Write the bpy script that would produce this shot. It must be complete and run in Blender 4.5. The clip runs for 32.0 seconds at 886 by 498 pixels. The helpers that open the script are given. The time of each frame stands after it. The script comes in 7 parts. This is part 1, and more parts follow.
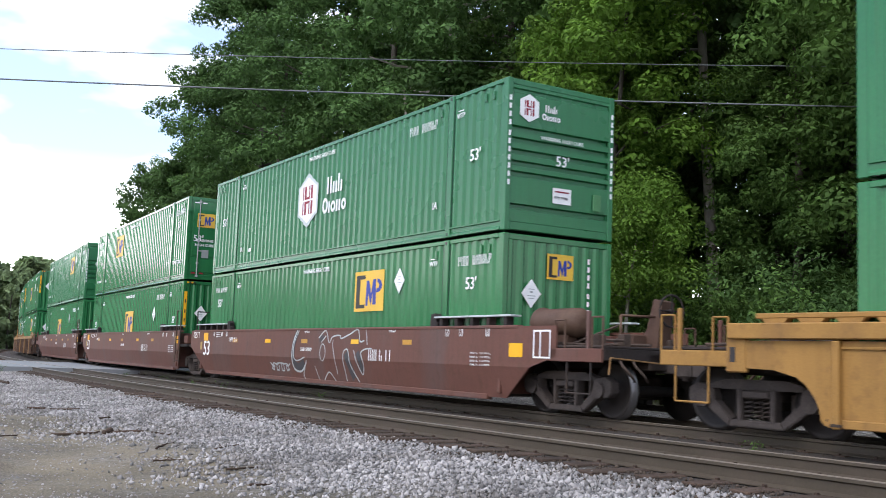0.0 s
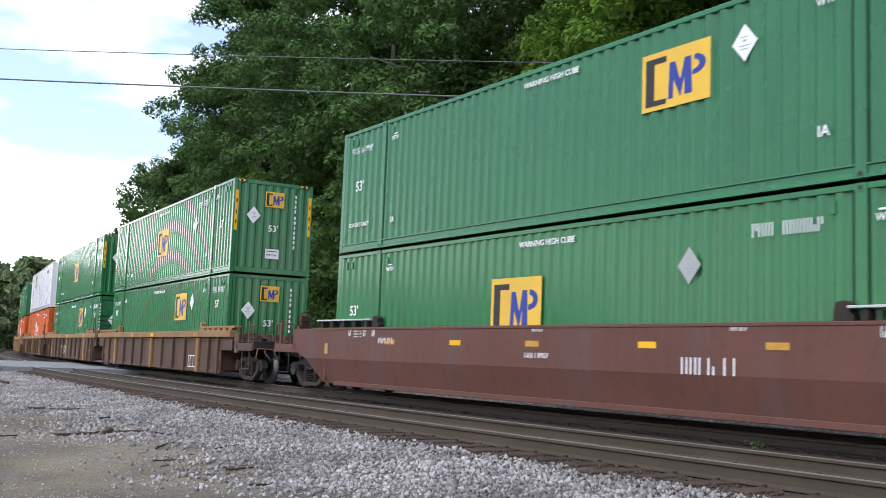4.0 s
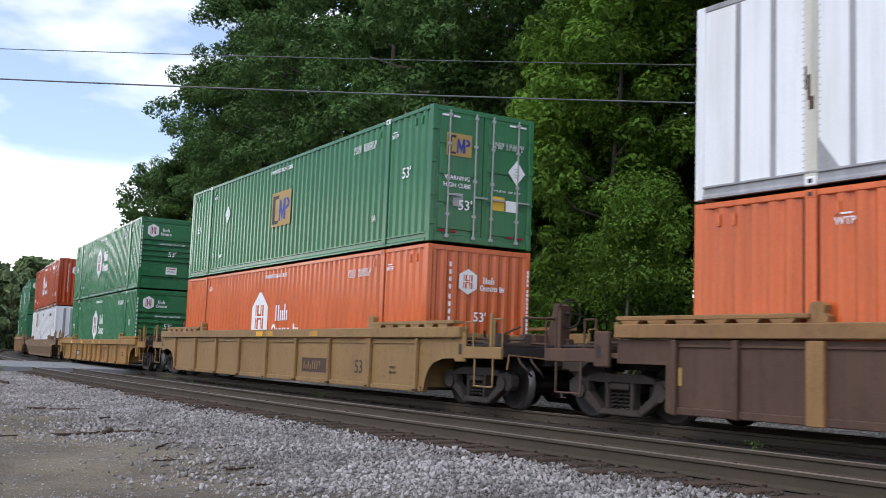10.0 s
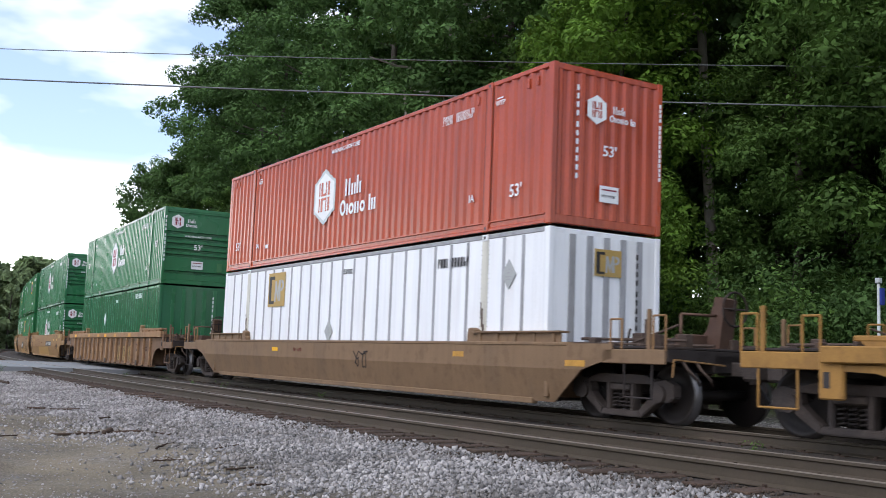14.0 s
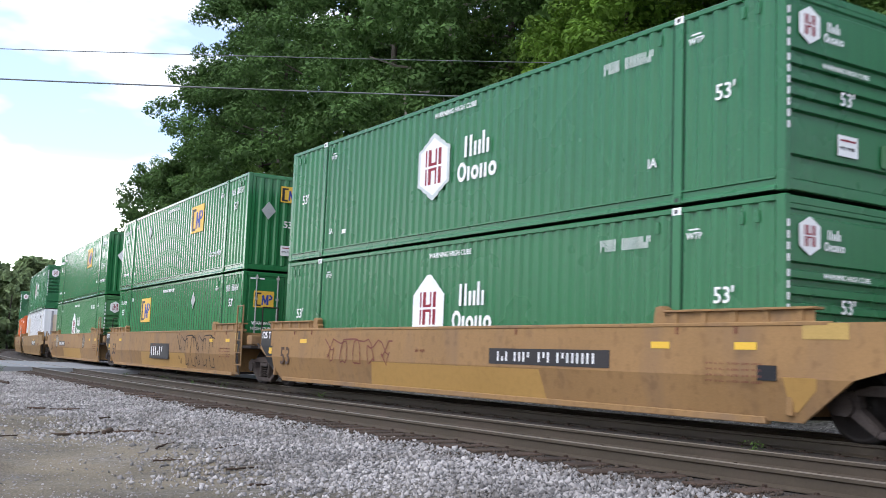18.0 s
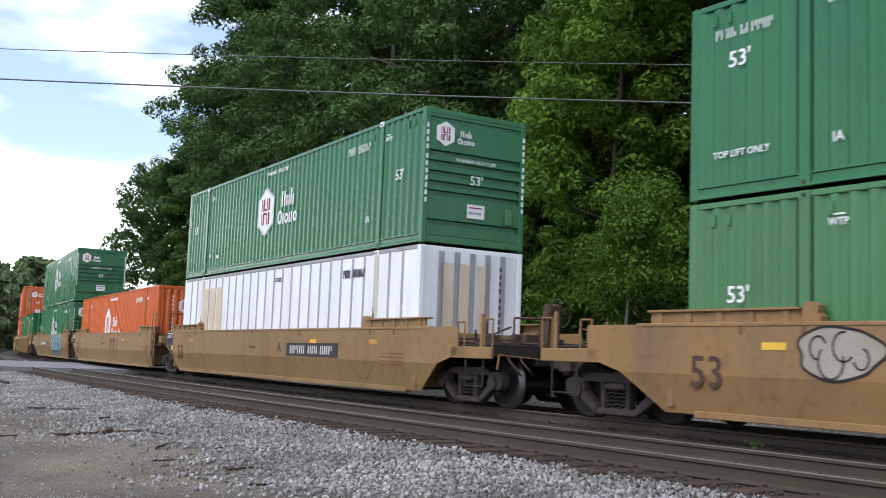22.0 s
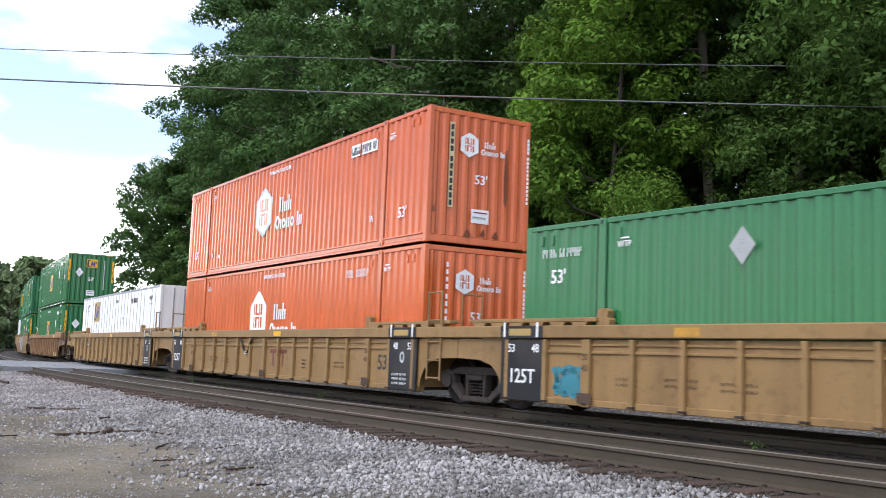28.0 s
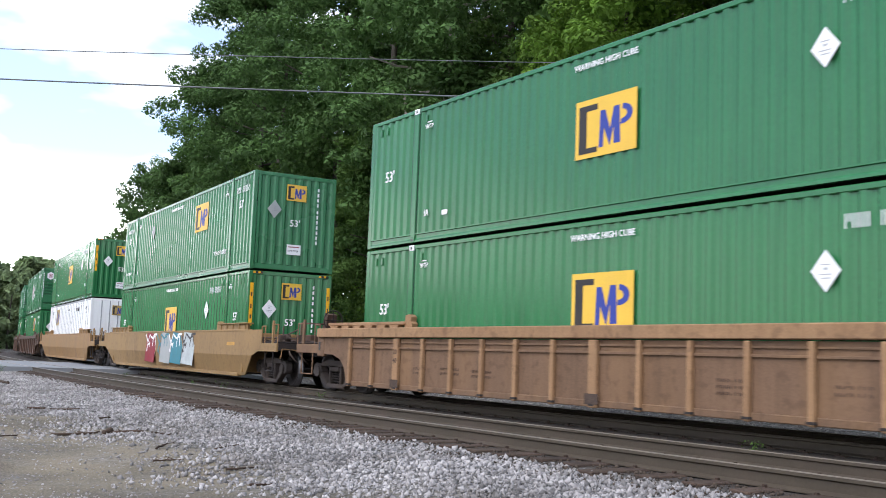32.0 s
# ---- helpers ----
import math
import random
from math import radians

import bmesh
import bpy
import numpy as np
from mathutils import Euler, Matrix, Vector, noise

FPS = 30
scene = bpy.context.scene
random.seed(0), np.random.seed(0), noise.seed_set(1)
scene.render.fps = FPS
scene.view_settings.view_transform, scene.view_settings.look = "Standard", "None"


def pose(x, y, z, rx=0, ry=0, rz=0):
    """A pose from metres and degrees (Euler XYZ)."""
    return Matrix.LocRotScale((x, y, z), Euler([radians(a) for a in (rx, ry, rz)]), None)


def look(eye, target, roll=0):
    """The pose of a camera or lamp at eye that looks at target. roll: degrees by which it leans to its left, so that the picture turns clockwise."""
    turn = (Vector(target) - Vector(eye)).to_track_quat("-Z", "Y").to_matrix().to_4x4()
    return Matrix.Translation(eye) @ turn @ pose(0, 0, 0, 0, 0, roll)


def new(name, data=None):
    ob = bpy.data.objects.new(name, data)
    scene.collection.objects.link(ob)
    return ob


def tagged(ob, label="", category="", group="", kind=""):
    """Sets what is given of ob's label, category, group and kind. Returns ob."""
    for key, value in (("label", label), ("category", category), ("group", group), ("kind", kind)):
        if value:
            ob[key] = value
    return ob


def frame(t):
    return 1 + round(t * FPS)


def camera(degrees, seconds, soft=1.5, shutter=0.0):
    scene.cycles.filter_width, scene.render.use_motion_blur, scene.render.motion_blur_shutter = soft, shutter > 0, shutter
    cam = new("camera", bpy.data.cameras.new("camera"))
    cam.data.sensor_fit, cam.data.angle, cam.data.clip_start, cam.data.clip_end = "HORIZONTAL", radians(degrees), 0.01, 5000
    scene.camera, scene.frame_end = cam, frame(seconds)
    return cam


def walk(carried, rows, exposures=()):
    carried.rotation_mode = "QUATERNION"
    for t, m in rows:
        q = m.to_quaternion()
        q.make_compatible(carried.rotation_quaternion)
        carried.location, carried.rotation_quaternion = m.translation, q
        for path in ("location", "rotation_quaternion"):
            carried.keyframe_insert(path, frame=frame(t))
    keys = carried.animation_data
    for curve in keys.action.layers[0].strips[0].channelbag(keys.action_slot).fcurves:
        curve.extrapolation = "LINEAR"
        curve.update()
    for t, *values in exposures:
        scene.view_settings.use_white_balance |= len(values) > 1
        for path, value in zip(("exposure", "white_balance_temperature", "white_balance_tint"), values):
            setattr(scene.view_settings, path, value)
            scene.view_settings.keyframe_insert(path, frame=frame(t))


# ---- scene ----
cam = camera(46.58, 32.0, soft=0.8, shutter=0.12)
EYE = Vector((0.0, -12.6, 0.84))
AZ, PITCH, ROLL = radians(55.218), radians(6.186), 2.194
AIM = EYE + 30 * Vector((-math.sin(AZ) * math.cos(PITCH), math.cos(AZ) * math.cos(PITCH), math.sin(PITCH)))
# the camera's own exposure drops when pale boxes fill its view
BASE = 0.76
EXPOSURE = ((0, 0.21), (1, 0.1), (2, 0.09), (3, 0.05), (6, 0.11), (7, 0.08), (8, -0.07), (9, -0.40), (10, -0.33), (11, -0.14), (12, 0), (13, -0.06), (14, -0.15), (17, 0.13), (18, 0.14), (19, 0.05),
            (20, 0), (21, -0.08), (22, -0.15), (23, -0.58), (24, -0.22), (25, -0.05), (28, 0.15), (29, -0.15), (30, -0.35), (31, -0.35), (32, 0.23))
walk(cam, [(0.0, look(EYE, AIM, ROLL)), (32.0, look(EYE, AIM, ROLL))], [(t, BASE + e) for t, e in EXPOSURE])

# ---- light: late daylight under a broken cloud cover ----
SUN_EL, SUN_AZ = radians(50), radians(166)
world = bpy.data.worlds.new("sky")
scene.world = world
world.use_nodes = True


def build_world():
    nt = world.node_tree
    nt.nodes.clear()
    n, l = nt.nodes.new, nt.links.new
    out, bg = n("ShaderNodeOutputWorld"), n("ShaderNodeBackground")
    sky = n("ShaderNodeTexSky")
    sky.sky_type, sky.sun_disc = "NISHITA", False
    sky.sun_elevation, sky.sun_rotation = SUN_EL, SUN_AZ
    sky.air_density, sky.dust_density = 1.0, 1.5
    tc, mp = n("ShaderNodeTexCoord"), n("ShaderNodeMapping")
    mp.inputs["Scale"].default_value = (1.0, 1.0, 2.8)
    mp.inputs["Location"].default_value = (1.15, 0.4, 0.22)
    no = n("ShaderNodeTexNoise")
    no.inputs["Scale"].default_value, no.inputs["Detail"].default_value = 6.5, 4.0
    no.inputs["Roughness"].default_value = 0.5
    ramp = n("ShaderNodeValToRGB")
    ramp.color_ramp.elements[0].position, ramp.color_ramp.elements[1].position = 0.44, 0.72
    ramp.color_ramp.elements[0].color = (0.14, 0.14, 0.14, 1)
    # clouds thicken towards the horizon
    sep, mr = n("ShaderNodeSeparateXYZ"), n("ShaderNodeMapRange")
    mr.inputs["From Min"].default_value, mr.inputs["From Max"].default_value = 0.130, 0.180
    mr.inputs["To Min"].default_value, mr.inputs["To Max"].default_value = 1.0, 0.0
    mx = n("ShaderNodeMath")
    mx.operation = "MAXIMUM"
    cloud = n("ShaderNodeMix")
    cloud.data_type = "RGBA"
    bg.inputs["Strength"].default_value = SKY
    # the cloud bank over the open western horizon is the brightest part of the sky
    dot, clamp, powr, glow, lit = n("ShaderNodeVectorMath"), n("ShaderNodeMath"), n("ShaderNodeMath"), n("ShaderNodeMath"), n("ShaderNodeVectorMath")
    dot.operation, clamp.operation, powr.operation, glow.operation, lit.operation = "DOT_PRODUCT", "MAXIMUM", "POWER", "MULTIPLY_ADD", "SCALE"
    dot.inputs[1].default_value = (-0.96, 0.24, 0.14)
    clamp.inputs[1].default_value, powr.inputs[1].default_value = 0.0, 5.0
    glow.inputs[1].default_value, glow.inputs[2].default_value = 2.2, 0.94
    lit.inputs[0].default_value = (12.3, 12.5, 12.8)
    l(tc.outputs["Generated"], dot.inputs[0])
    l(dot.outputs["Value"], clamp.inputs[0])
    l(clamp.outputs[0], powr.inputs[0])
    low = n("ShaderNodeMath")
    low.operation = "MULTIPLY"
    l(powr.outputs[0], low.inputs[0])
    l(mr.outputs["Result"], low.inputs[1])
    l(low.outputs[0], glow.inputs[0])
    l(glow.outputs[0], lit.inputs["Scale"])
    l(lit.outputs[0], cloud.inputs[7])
    l(tc.outputs["Generated"], mp.inputs["Vector"])
    l(mp.outputs["Vector"], no.inputs["Vector"])
    l(no.outputs["Fac"], ramp.inputs["Fac"])
    l(tc.outputs["Generated"], sep.inputs["Vector"])
    l(sep.outputs["Z"], mr.inputs["Value"])
    l(mr.outputs["Result"], mx.inputs[0])
    l(ramp.outputs["Color"], mx.inputs[1])
    l(mx.outputs[0], cloud.inputs[0])
    blue = n("ShaderNodeVectorMath")
    blue.operation, blue.inputs[1].default_value = "MULTIPLY", (1.62, 1.72, 2.0)
    l(sky.outputs["Color"], blue.inputs[0])
    l(blue.outputs[0], cloud.inputs[6])
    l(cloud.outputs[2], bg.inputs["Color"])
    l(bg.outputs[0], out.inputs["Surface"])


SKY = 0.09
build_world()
sun = new("sun", bpy.data.lights.new("sun", "SUN"))
sun.data.energy, sun.data.angle, sun.data.color = 0.95, radians(40), (1.0, 0.985, 0.96)
SUN_DIR = Vector((math.sin(SUN_AZ) * math.cos(SUN_EL), math.cos(SUN_AZ) * math.cos(SUN_EL), math.sin(SUN_EL)))
sun.matrix_world = look(SUN_DIR * 50, (0, 0, 0))


# ---- materials ----
def mat(name, base, rough=0.6, metal=0.0, var=0.12, scale=3.0, streak=0.0, stain=None, stain_amt=0.0, bump=0.0,
        bscale=60.0, spec=0.22, coat=0.0, island=0.0, obrand=0.0, fine=40.0, trans=0.0, rust=0.0):
    """A weathered surface: broad fading, fine grain, optional running streaks and stains of a second colour."""
    m = bpy.data.materials.new(name)
    m.use_nodes = True
    nt = m.node_tree
    n, l = nt.nodes.new, nt.links.new
    b = nt.nodes["Principled BSDF"]
    b.inputs["Metallic"].default_value = metal
    b.inputs["Specular IOR Level"].default_value = spec
    b.inputs["Coat Weight"].default_value = coat
    b.inputs["Coat Roughness"].default_value = 0.25
    tc = n("ShaderNodeTexCoord")
    oi = n("ShaderNodeObjectInfo")
    ofs = n("ShaderNodeVectorMath")
    ofs.operation = "ADD"
    com = n("ShaderNodeCombineXYZ")
    mulr = n("ShaderNodeMath")
    mulr.operation, mulr.inputs[1].default_value = "MULTIPLY", 37.0
    l(oi.outputs["Random"], mulr.inputs[0])
    l(mulr.outputs[0], com.inputs[0])
    l(mulr.outputs[0], com.inputs[1])
    l(tc.outputs["Object"], ofs.inputs[0])
    l(com.outputs[0], ofs.inputs[1])
    vec = ofs.outputs[0]

    def noise_at(s, detail=4.0, stretch=None):
        t = n("ShaderNodeTexNoise")
        t.inputs["Scale"].default_value, t.inputs["Detail"].default_value = s, detail
        if stretch:
            q = n("ShaderNodeMapping")
            q.inputs["Scale"].default_value = stretch
            l(vec, q.inputs["Vector"])
            l(q.outputs[0], t.inputs["Vector"])
        else:
            l(vec, t.inputs["Vector"])
        return t.outputs["Fac"]

    big, small = noise_at(scale, 3.0), noise_at(fine, 3.0)
    add = n("ShaderNodeMath")
    add.operation = "ADD"
    l(big, add.inputs[0])
    l(small, add.inputs[1])
    mr = n("ShaderNodeMapRange")
    mr.inputs["From Min"].default_value, mr.inputs["From Max"].default_value = 0.6, 1.4
    mr.inputs["To Min"].default_value, mr.inputs["To Max"].default_value = 1 - var, 1 + var
    l(add.outputs[0], mr.inputs["Value"])
    val = mr.outputs["Result"]

    def times(a, source, lo, hi):
        r = n("ShaderNodeMapRange")
        r.inputs["To Min"].default_value, r.inputs["To Max"].default_value = lo, hi
        l(source, r.inputs["Value"])
        k = n("ShaderNodeMath")
        k.operation = "MULTIPLY"
        l(a, k.inputs[0])
        l(r.outputs["Result"], k.inputs[1])
        return k.outputs[0]

    if island:
        g = n("ShaderNodeNewGeometry")
        val = times(val, g.outputs["Random Per Island"], 1 - island, 1 + island)
    if obrand:
        val = times(val, oi.outputs["Random"], 1 - obrand, 1 + obrand)
    vm = n("ShaderNodeVectorMath")
    vm.operation = "SCALE"
    vm.inputs[0].default_value = base
    l(val, vm.inputs["Scale"])
    col = vm.outputs[0]
    if stain_amt:
        src = noise_at(1.1, 5.0, (1.0, 1.0, 0.22)) if streak else noise_at(0.8, 6.0)
        r = n("ShaderNodeMapRange")
        r.inputs["From Min"].default_value, r.inputs["From Max"].default_value = 0.5, 0.72
        r.inputs["To Max"].default_value = stain_amt
        l(src, r.inputs["Value"])
        mx = n("ShaderNodeMix")
        mx.data_type = "RGBA"
        l(r.outputs["Result"], mx.inputs[0])
        l(col, mx.inputs[6])
        mx.inputs[7].default_value = (*(stain or base), 1)
        col = mx.outputs[2]
    if rust:
        src = noise_at(7.0, 12.0, (0.8, 0.8, 0.8))
        r = n("ShaderNodeMapRange")
        r.inputs["From Min"].default_value, r.inputs["From Max"].default_value = 0.54, 0.66
        r.inputs["To Max"].default_value = rust
        l(src, r.inputs["Value"])
        mx = n("ShaderNodeMix")
        mx.data_type = "RGBA"
        l(r.outputs["Result"], mx.inputs[0])
        l(col, mx.inputs[6])
        mx.inputs[7].default_value = (0.070, 0.038, 0.022, 1)
        col = mx.outputs[2]
    if streak:
        src = noise_at(5.0, 3.0, (1.6, 1.6, 0.09))
        r = n("ShaderNodeMapRange")
        r.inputs["From Min"].default_value, r.inputs["From Max"].default_value = 0.45, 0.75
        r.inputs["To Min"].default_value, r.inputs["To Max"].default_value = 1.0, 1 - streak
        l(src, r.inputs["Value"])
        v2 = n("ShaderNodeVectorMath")
        v2.operation = "SCALE"
        l(col, v2.inputs[0])
        l(r.outputs["Result"], v2.inputs["Scale"])
        col = v2.outputs[0]
    l(col, b.inputs["Base Color"])
    rr = n("ShaderNodeMapRange")
    rr.inputs["To Min"].default_value, rr.inputs["To Max"].default_value = max(0.05, rough - 0.08), min(1.0, rough + 0.08)
    l(big, rr.inputs["Value"])
    l(rr.outputs["Result"], b.inputs["Roughness"])
    if bump:
        bp = n("ShaderNodeBump")
        bp.inputs["Strength"].default_value, bp.inputs["Distance"].default_value = 0.6, bump
        l(noise_at(bscale, 4.0), bp.inputs["Height"])
        l(bp.outputs[0], b.inputs["Normal"])
    if trans:
        tr, mix = n("ShaderNodeBsdfTranslucent"), n("ShaderNodeMixShader")
        mix.inputs[0].default_value = trans
        l(col, tr.inputs["Color"])
        l(b.outputs[0], mix.inputs[1])
        l(tr.outputs[0], mix.inputs[2])
        l(mix.outputs[0], nt.nodes["Material Output"].inputs["Surface"])
    return m


def paint(name, base, streak=0.12, stain=0.12, rough=0.17):
    return mat(name, base, rough, var=0.10, scale=0.7, streak=streak, stain=[c * 0.55 + 0.02 for c in base], stain_amt=stain,
               bump=0.0004, bscale=9.0, fine=22.0, obrand=0.05, spec=0.42)


GREEN_E = paint("green_paint", (0.026, 0.155, 0.054))
GREEN_H = paint("green_paint_faded", (0.027, 0.153, 0.059), rough=0.28)
GREEN_L = paint("light_green_paint", (0.062, 0.192, 0.074), rough=0.33)
GREEN_P = paint("plain_green_paint", (0.028, 0.135, 0.062))
ORANGE = paint("orange_paint", (0.62, 0.130, 0.036), 0.2, 0.18)
RED = paint("red_paint", (0.42, 0.066, 0.024), 0.3, 0.3)
WHITE = mat("white_panel", (0.81, 0.82, 0.83), 0.38, var=0.05, scale=0.6, streak=0.1, stain=(0.55, 0.48, 0.38), stain_amt=0.22, obrand=0.03)
WHITE_NEW = mat("white_panel_clean", (0.83, 0.825, 0.81), 0.38, var=0.03, scale=0.6, streak=0.08, stain=(0.55, 0.48, 0.36), stain_amt=0.2)
STAINED = mat("tan_stained_panel", (0.62, 0.50, 0.36), 0.5, var=0.12, scale=1.5, streak=0.15, stain=(0.74, 0.70, 0.62), stain_amt=0.9)
SEAM_POST = mat("grey_seam_post", (0.34, 0.34, 0.35), 0.5, var=0.2, streak=0.2, stain=(0.2, 0.17, 0.14), stain_amt=0.3)
POST_CREAM = mat("grimy_lift_post", (0.62, 0.60, 0.52), 0.5, var=0.12, scale=0.8, streak=0.3, stain=(0.3, 0.24, 0.17), stain_amt=0.5)
PLATE_CREAM = mat("cream_plate", (0.62, 0.52, 0.30), 0.5, var=0.15, stain=(0.3, 0.2, 0.1), stain_amt=0.3)
SOOT = mat("soot_on_paint", (0.20, 0.062, 0.028), 0.7, var=0.35, scale=2.0)
RUST_MARK = mat("rusty_scrape", (0.09, 0.06, 0.045), 0.7, var=0.2)
# recess shade beside the lift posts, painted as darker box colours
GROOVE_GREEN = mat("shaded_green_groove", (0.012, 0.045, 0.024), 0.7, var=0.2)
GROOVE_RED = mat("shaded_red_groove", (0.13, 0.028, 0.012), 0.7, var=0.2)
SEAM_THIN = mat("grey_seam", (0.22, 0.22, 0.23), 0.6, var=0.2)
WELL_BROWN = mat("brown_car_paint", (0.128, 0.056, 0.041), 0.55, var=0.16, scale=0.8, streak=0.11, stain=(0.10, 0.085, 0.08), stain_amt=0.45, rust=0.22)
WELL_DARK = mat("dark_brown_car_paint", (0.092, 0.053, 0.038), 0.6, var=0.2, scale=0.9, streak=0.14, stain=(0.16, 0.10, 0.05), stain_amt=0.4, rust=0.34)
WELL_TAN = mat("tan_car_paint", (0.275, 0.168, 0.070), 0.55, var=0.16, scale=0.7, streak=0.08, stain=(0.17, 0.10, 0.045), stain_amt=0.6, rust=0.22)
WELL_TAN_OLD = mat("faded_tan_car_paint", (0.285, 0.165, 0.070), 0.6, var=0.15, scale=0.7, streak=0.06, stain=(0.17, 0.115, 0.08), stain_amt=0.6, rust=0.22)
WELL_GOLD = mat("golden_car_paint", (0.31, 0.165, 0.046), 0.6, var=0.18, scale=0.8, streak=0.10, stain=(0.16, 0.085, 0.035), stain_amt=0.65, rust=0.22)
WELL_RUST = mat("rusty_car_paint", (0.165, 0.098, 0.058), 0.7, var=0.22, scale=0.9, streak=0.16, stain=(0.25, 0.14, 0.065), stain_amt=0.45, rust=0.34)
RUST_LIGHT = mat("rusty_tan_paint", (0.30, 0.175, 0.09), 0.7, var=0.22, scale=1.4, streak=0.14, stain=(0.17, 0.09, 0.05), stain_amt=0.6, rust=0.34)
WELL_OLIVE = mat("grimy_car_paint", (0.20, 0.125, 0.07), 0.6, var=0.16, scale=0.8, streak=0.11, stain=(0.13, 0.09, 0.06), stain_amt=0.5, rust=0.22)
CHORD_TAN = mat("tan_chord_paint", (0.27, 0.150, 0.062), 0.6, var=0.18, scale=1.2, streak=0.09, stain=(0.20, 0.11, 0.06), stain_amt=0.6, rust=0.22)
REPAINT = mat("fresh_tan_paint", (0.40, 0.235, 0.075), 0.5, var=0.08, scale=0.6, streak=0.1)
GRIME = mat("grimy_steel", (0.034, 0.028, 0.026), 0.75, var=0.35, scale=4.0, stain=(0.075, 0.048, 0.032), stain_amt=0.5, spec=0.15)
GRIME_LIGHT = mat("rusty_iron", (0.070, 0.050, 0.040), 0.8, var=0.4, scale=5.0, stain=(0.12, 0.07, 0.045), stain_amt=0.6, spec=0.15)
TRUCKM = mat("truck_steel", (0.058, 0.047, 0.042), 0.75, var=0.35, scale=5.0, stain=(0.085, 0.058, 0.042), stain_amt=0.5, spec=0.15)
WHEELM = mat("wheel_steel", (0.026, 0.021, 0.019), 0.6, metal=0.0, var=0.25, scale=4.0)
TREAD = mat("polished_tread", (0.13, 0.125, 0.125), 0.4, metal=0.7, var=0.1)
BLACKP = mat("black_panel_paint", (0.020, 0.020, 0.022), 0.55, var=0.25, scale=2.0, stain=(0.1, 0.085, 0.07), stain_amt=0.35)
W_INK = mat("white_lettering", (0.80, 0.80, 0.79), 0.5, var=0.1, scale=2.0)
PALE_INK = mat("pale_lettering", (0.52, 0.56, 0.55), 0.5, var=0.1, scale=2.0)
K_INK = mat("dark_lettering", (0.035, 0.032, 0.032), 0.5, var=0.2)
OLD_INK = mat("worn_dark_lettering", (0.075, 0.045, 0.034), 0.6, var=0.3, scale=3.0)
MAROON = mat("maroon_lettering", (0.24, 0.018, 0.030), 0.5, var=0.12)
BLUE_INK = mat("blue_lettering", (0.035, 0.055, 0.27), 0.5, var=0.12)
YELLOW = mat("yellow_panel", (0.72, 0.45, 0.060), 0.45, var=0.12, scale=1.2, stain=(0.6, 0.33, 0.08), stain_amt=0.4)
YELLOW_OLD = mat("faded_yellow_panel", (0.42, 0.28, 0.09), 0.5, var=0.16, stain=(0.30, 0.24, 0.13), stain_amt=0.6)
REFLECT = mat("yellow_reflector", (0.80, 0.42, 0.02), 0.35, var=0.08)
DULL_REFLECT = mat("worn_reflector", (0.50, 0.26, 0.045), 0.5, var=0.3, scale=4.0, stain=(0.27, 0.15, 0.06), stain_amt=0.8)
GREY_SIGN = mat("grey_placard", (0.36, 0.37, 0.36), 0.4, var=0.12)
TEAL = mat("teal_spray", (0.045, 0.20, 0.245), 0.5, var=0.25)
PALE_SPRAY = mat("pale_spray", (0.45, 0.48, 0.47), 0.55, var=0.25)
PALE_TAN = mat("pale_tan_spray", (0.36, 0.32, 0.26), 0.6, var=0.25, scale=1.5, stain=(0.25, 0.17, 0.10), stain_amt=0.6)
SPRAY_NAVY = mat("navy_spray", (0.020, 0.050, 0.085), 0.55, var=0.2)
SPRAY_DARK = mat("dark_spray", (0.060, 0.058, 0.060), 0.6, var=0.3, scale=3.0)
SPRAY_GREY = mat("grey_spray", (0.19, 0.175, 0.16), 0.6, var=0.2, scale=1.5)
FADED_INK = mat("faded_maroon_lettering", (0.17, 0.055, 0.040), 0.6, var=0.2)
BRASS_RUST = mat("rust_marks", (0.15, 0.07, 0.038), 0.8, var=0.3)
RAILM = mat("rail_steel", (0.064, 0.050, 0.035), 0.6, metal=0.0, var=0.18, scale=2.0, stain=(0.09, 0.065, 0.05), stain_amt=0.5)
RAILTOP = mat("worn_rail_head", (0.20, 0.165, 0.13), 0.45, metal=0.4, var=0.15, scale=3.0)
TIEM = mat("creosoted_timber", (0.055, 0.036, 0.026), 0.9, var=0.45, scale=3.0, streak=0.0, stain=(0.075, 0.055, 0.04), stain_amt=0.6, bump=0.01, bscale=25.0, obrand=0.3)
STONE = mat("crushed_stone", (0.270, 0.252, 0.240), 0.9, var=0.45, scale=0.9, fine=9.0, island=0.5, stain=(0.14, 0.12, 0.10), stain_amt=0.45, bump=0.004, bscale=60.0)
STONE_BROWN = mat("dusty_stone", (0.062, 0.046, 0.034), 0.9, var=0.2, scale=6.0, island=0.4)
ROADM = mat("pale_asphalt", (0.22, 0.225, 0.23), 0.8, var=0.12, scale=1.5, stain=(0.2, 0.2, 0.2), stain_amt=0.4)
BARK = mat("grey_bark", (0.085, 0.072, 0.058), 0.9, var=0.35, scale=2.5, streak=0.3, stain=(0.05, 0.043, 0.035), stain_amt=0.6, bump=0.02, bscale=14.0)
BARK_PALE = mat("pale_bark", (0.24, 0.215, 0.18), 0.85, var=0.3, scale=2.0, streak=0.25, stain=(0.17, 0.14, 0.11), stain_amt=0.7, bump=0.015, bscale=10.0)
LEAF_A = mat("leaf_green", (0.082, 0.150, 0.032), 0.75, spec=0.2, var=0.4, scale=0.35, island=0.3, fine=3.0, trans=0.35, obrand=0.15)
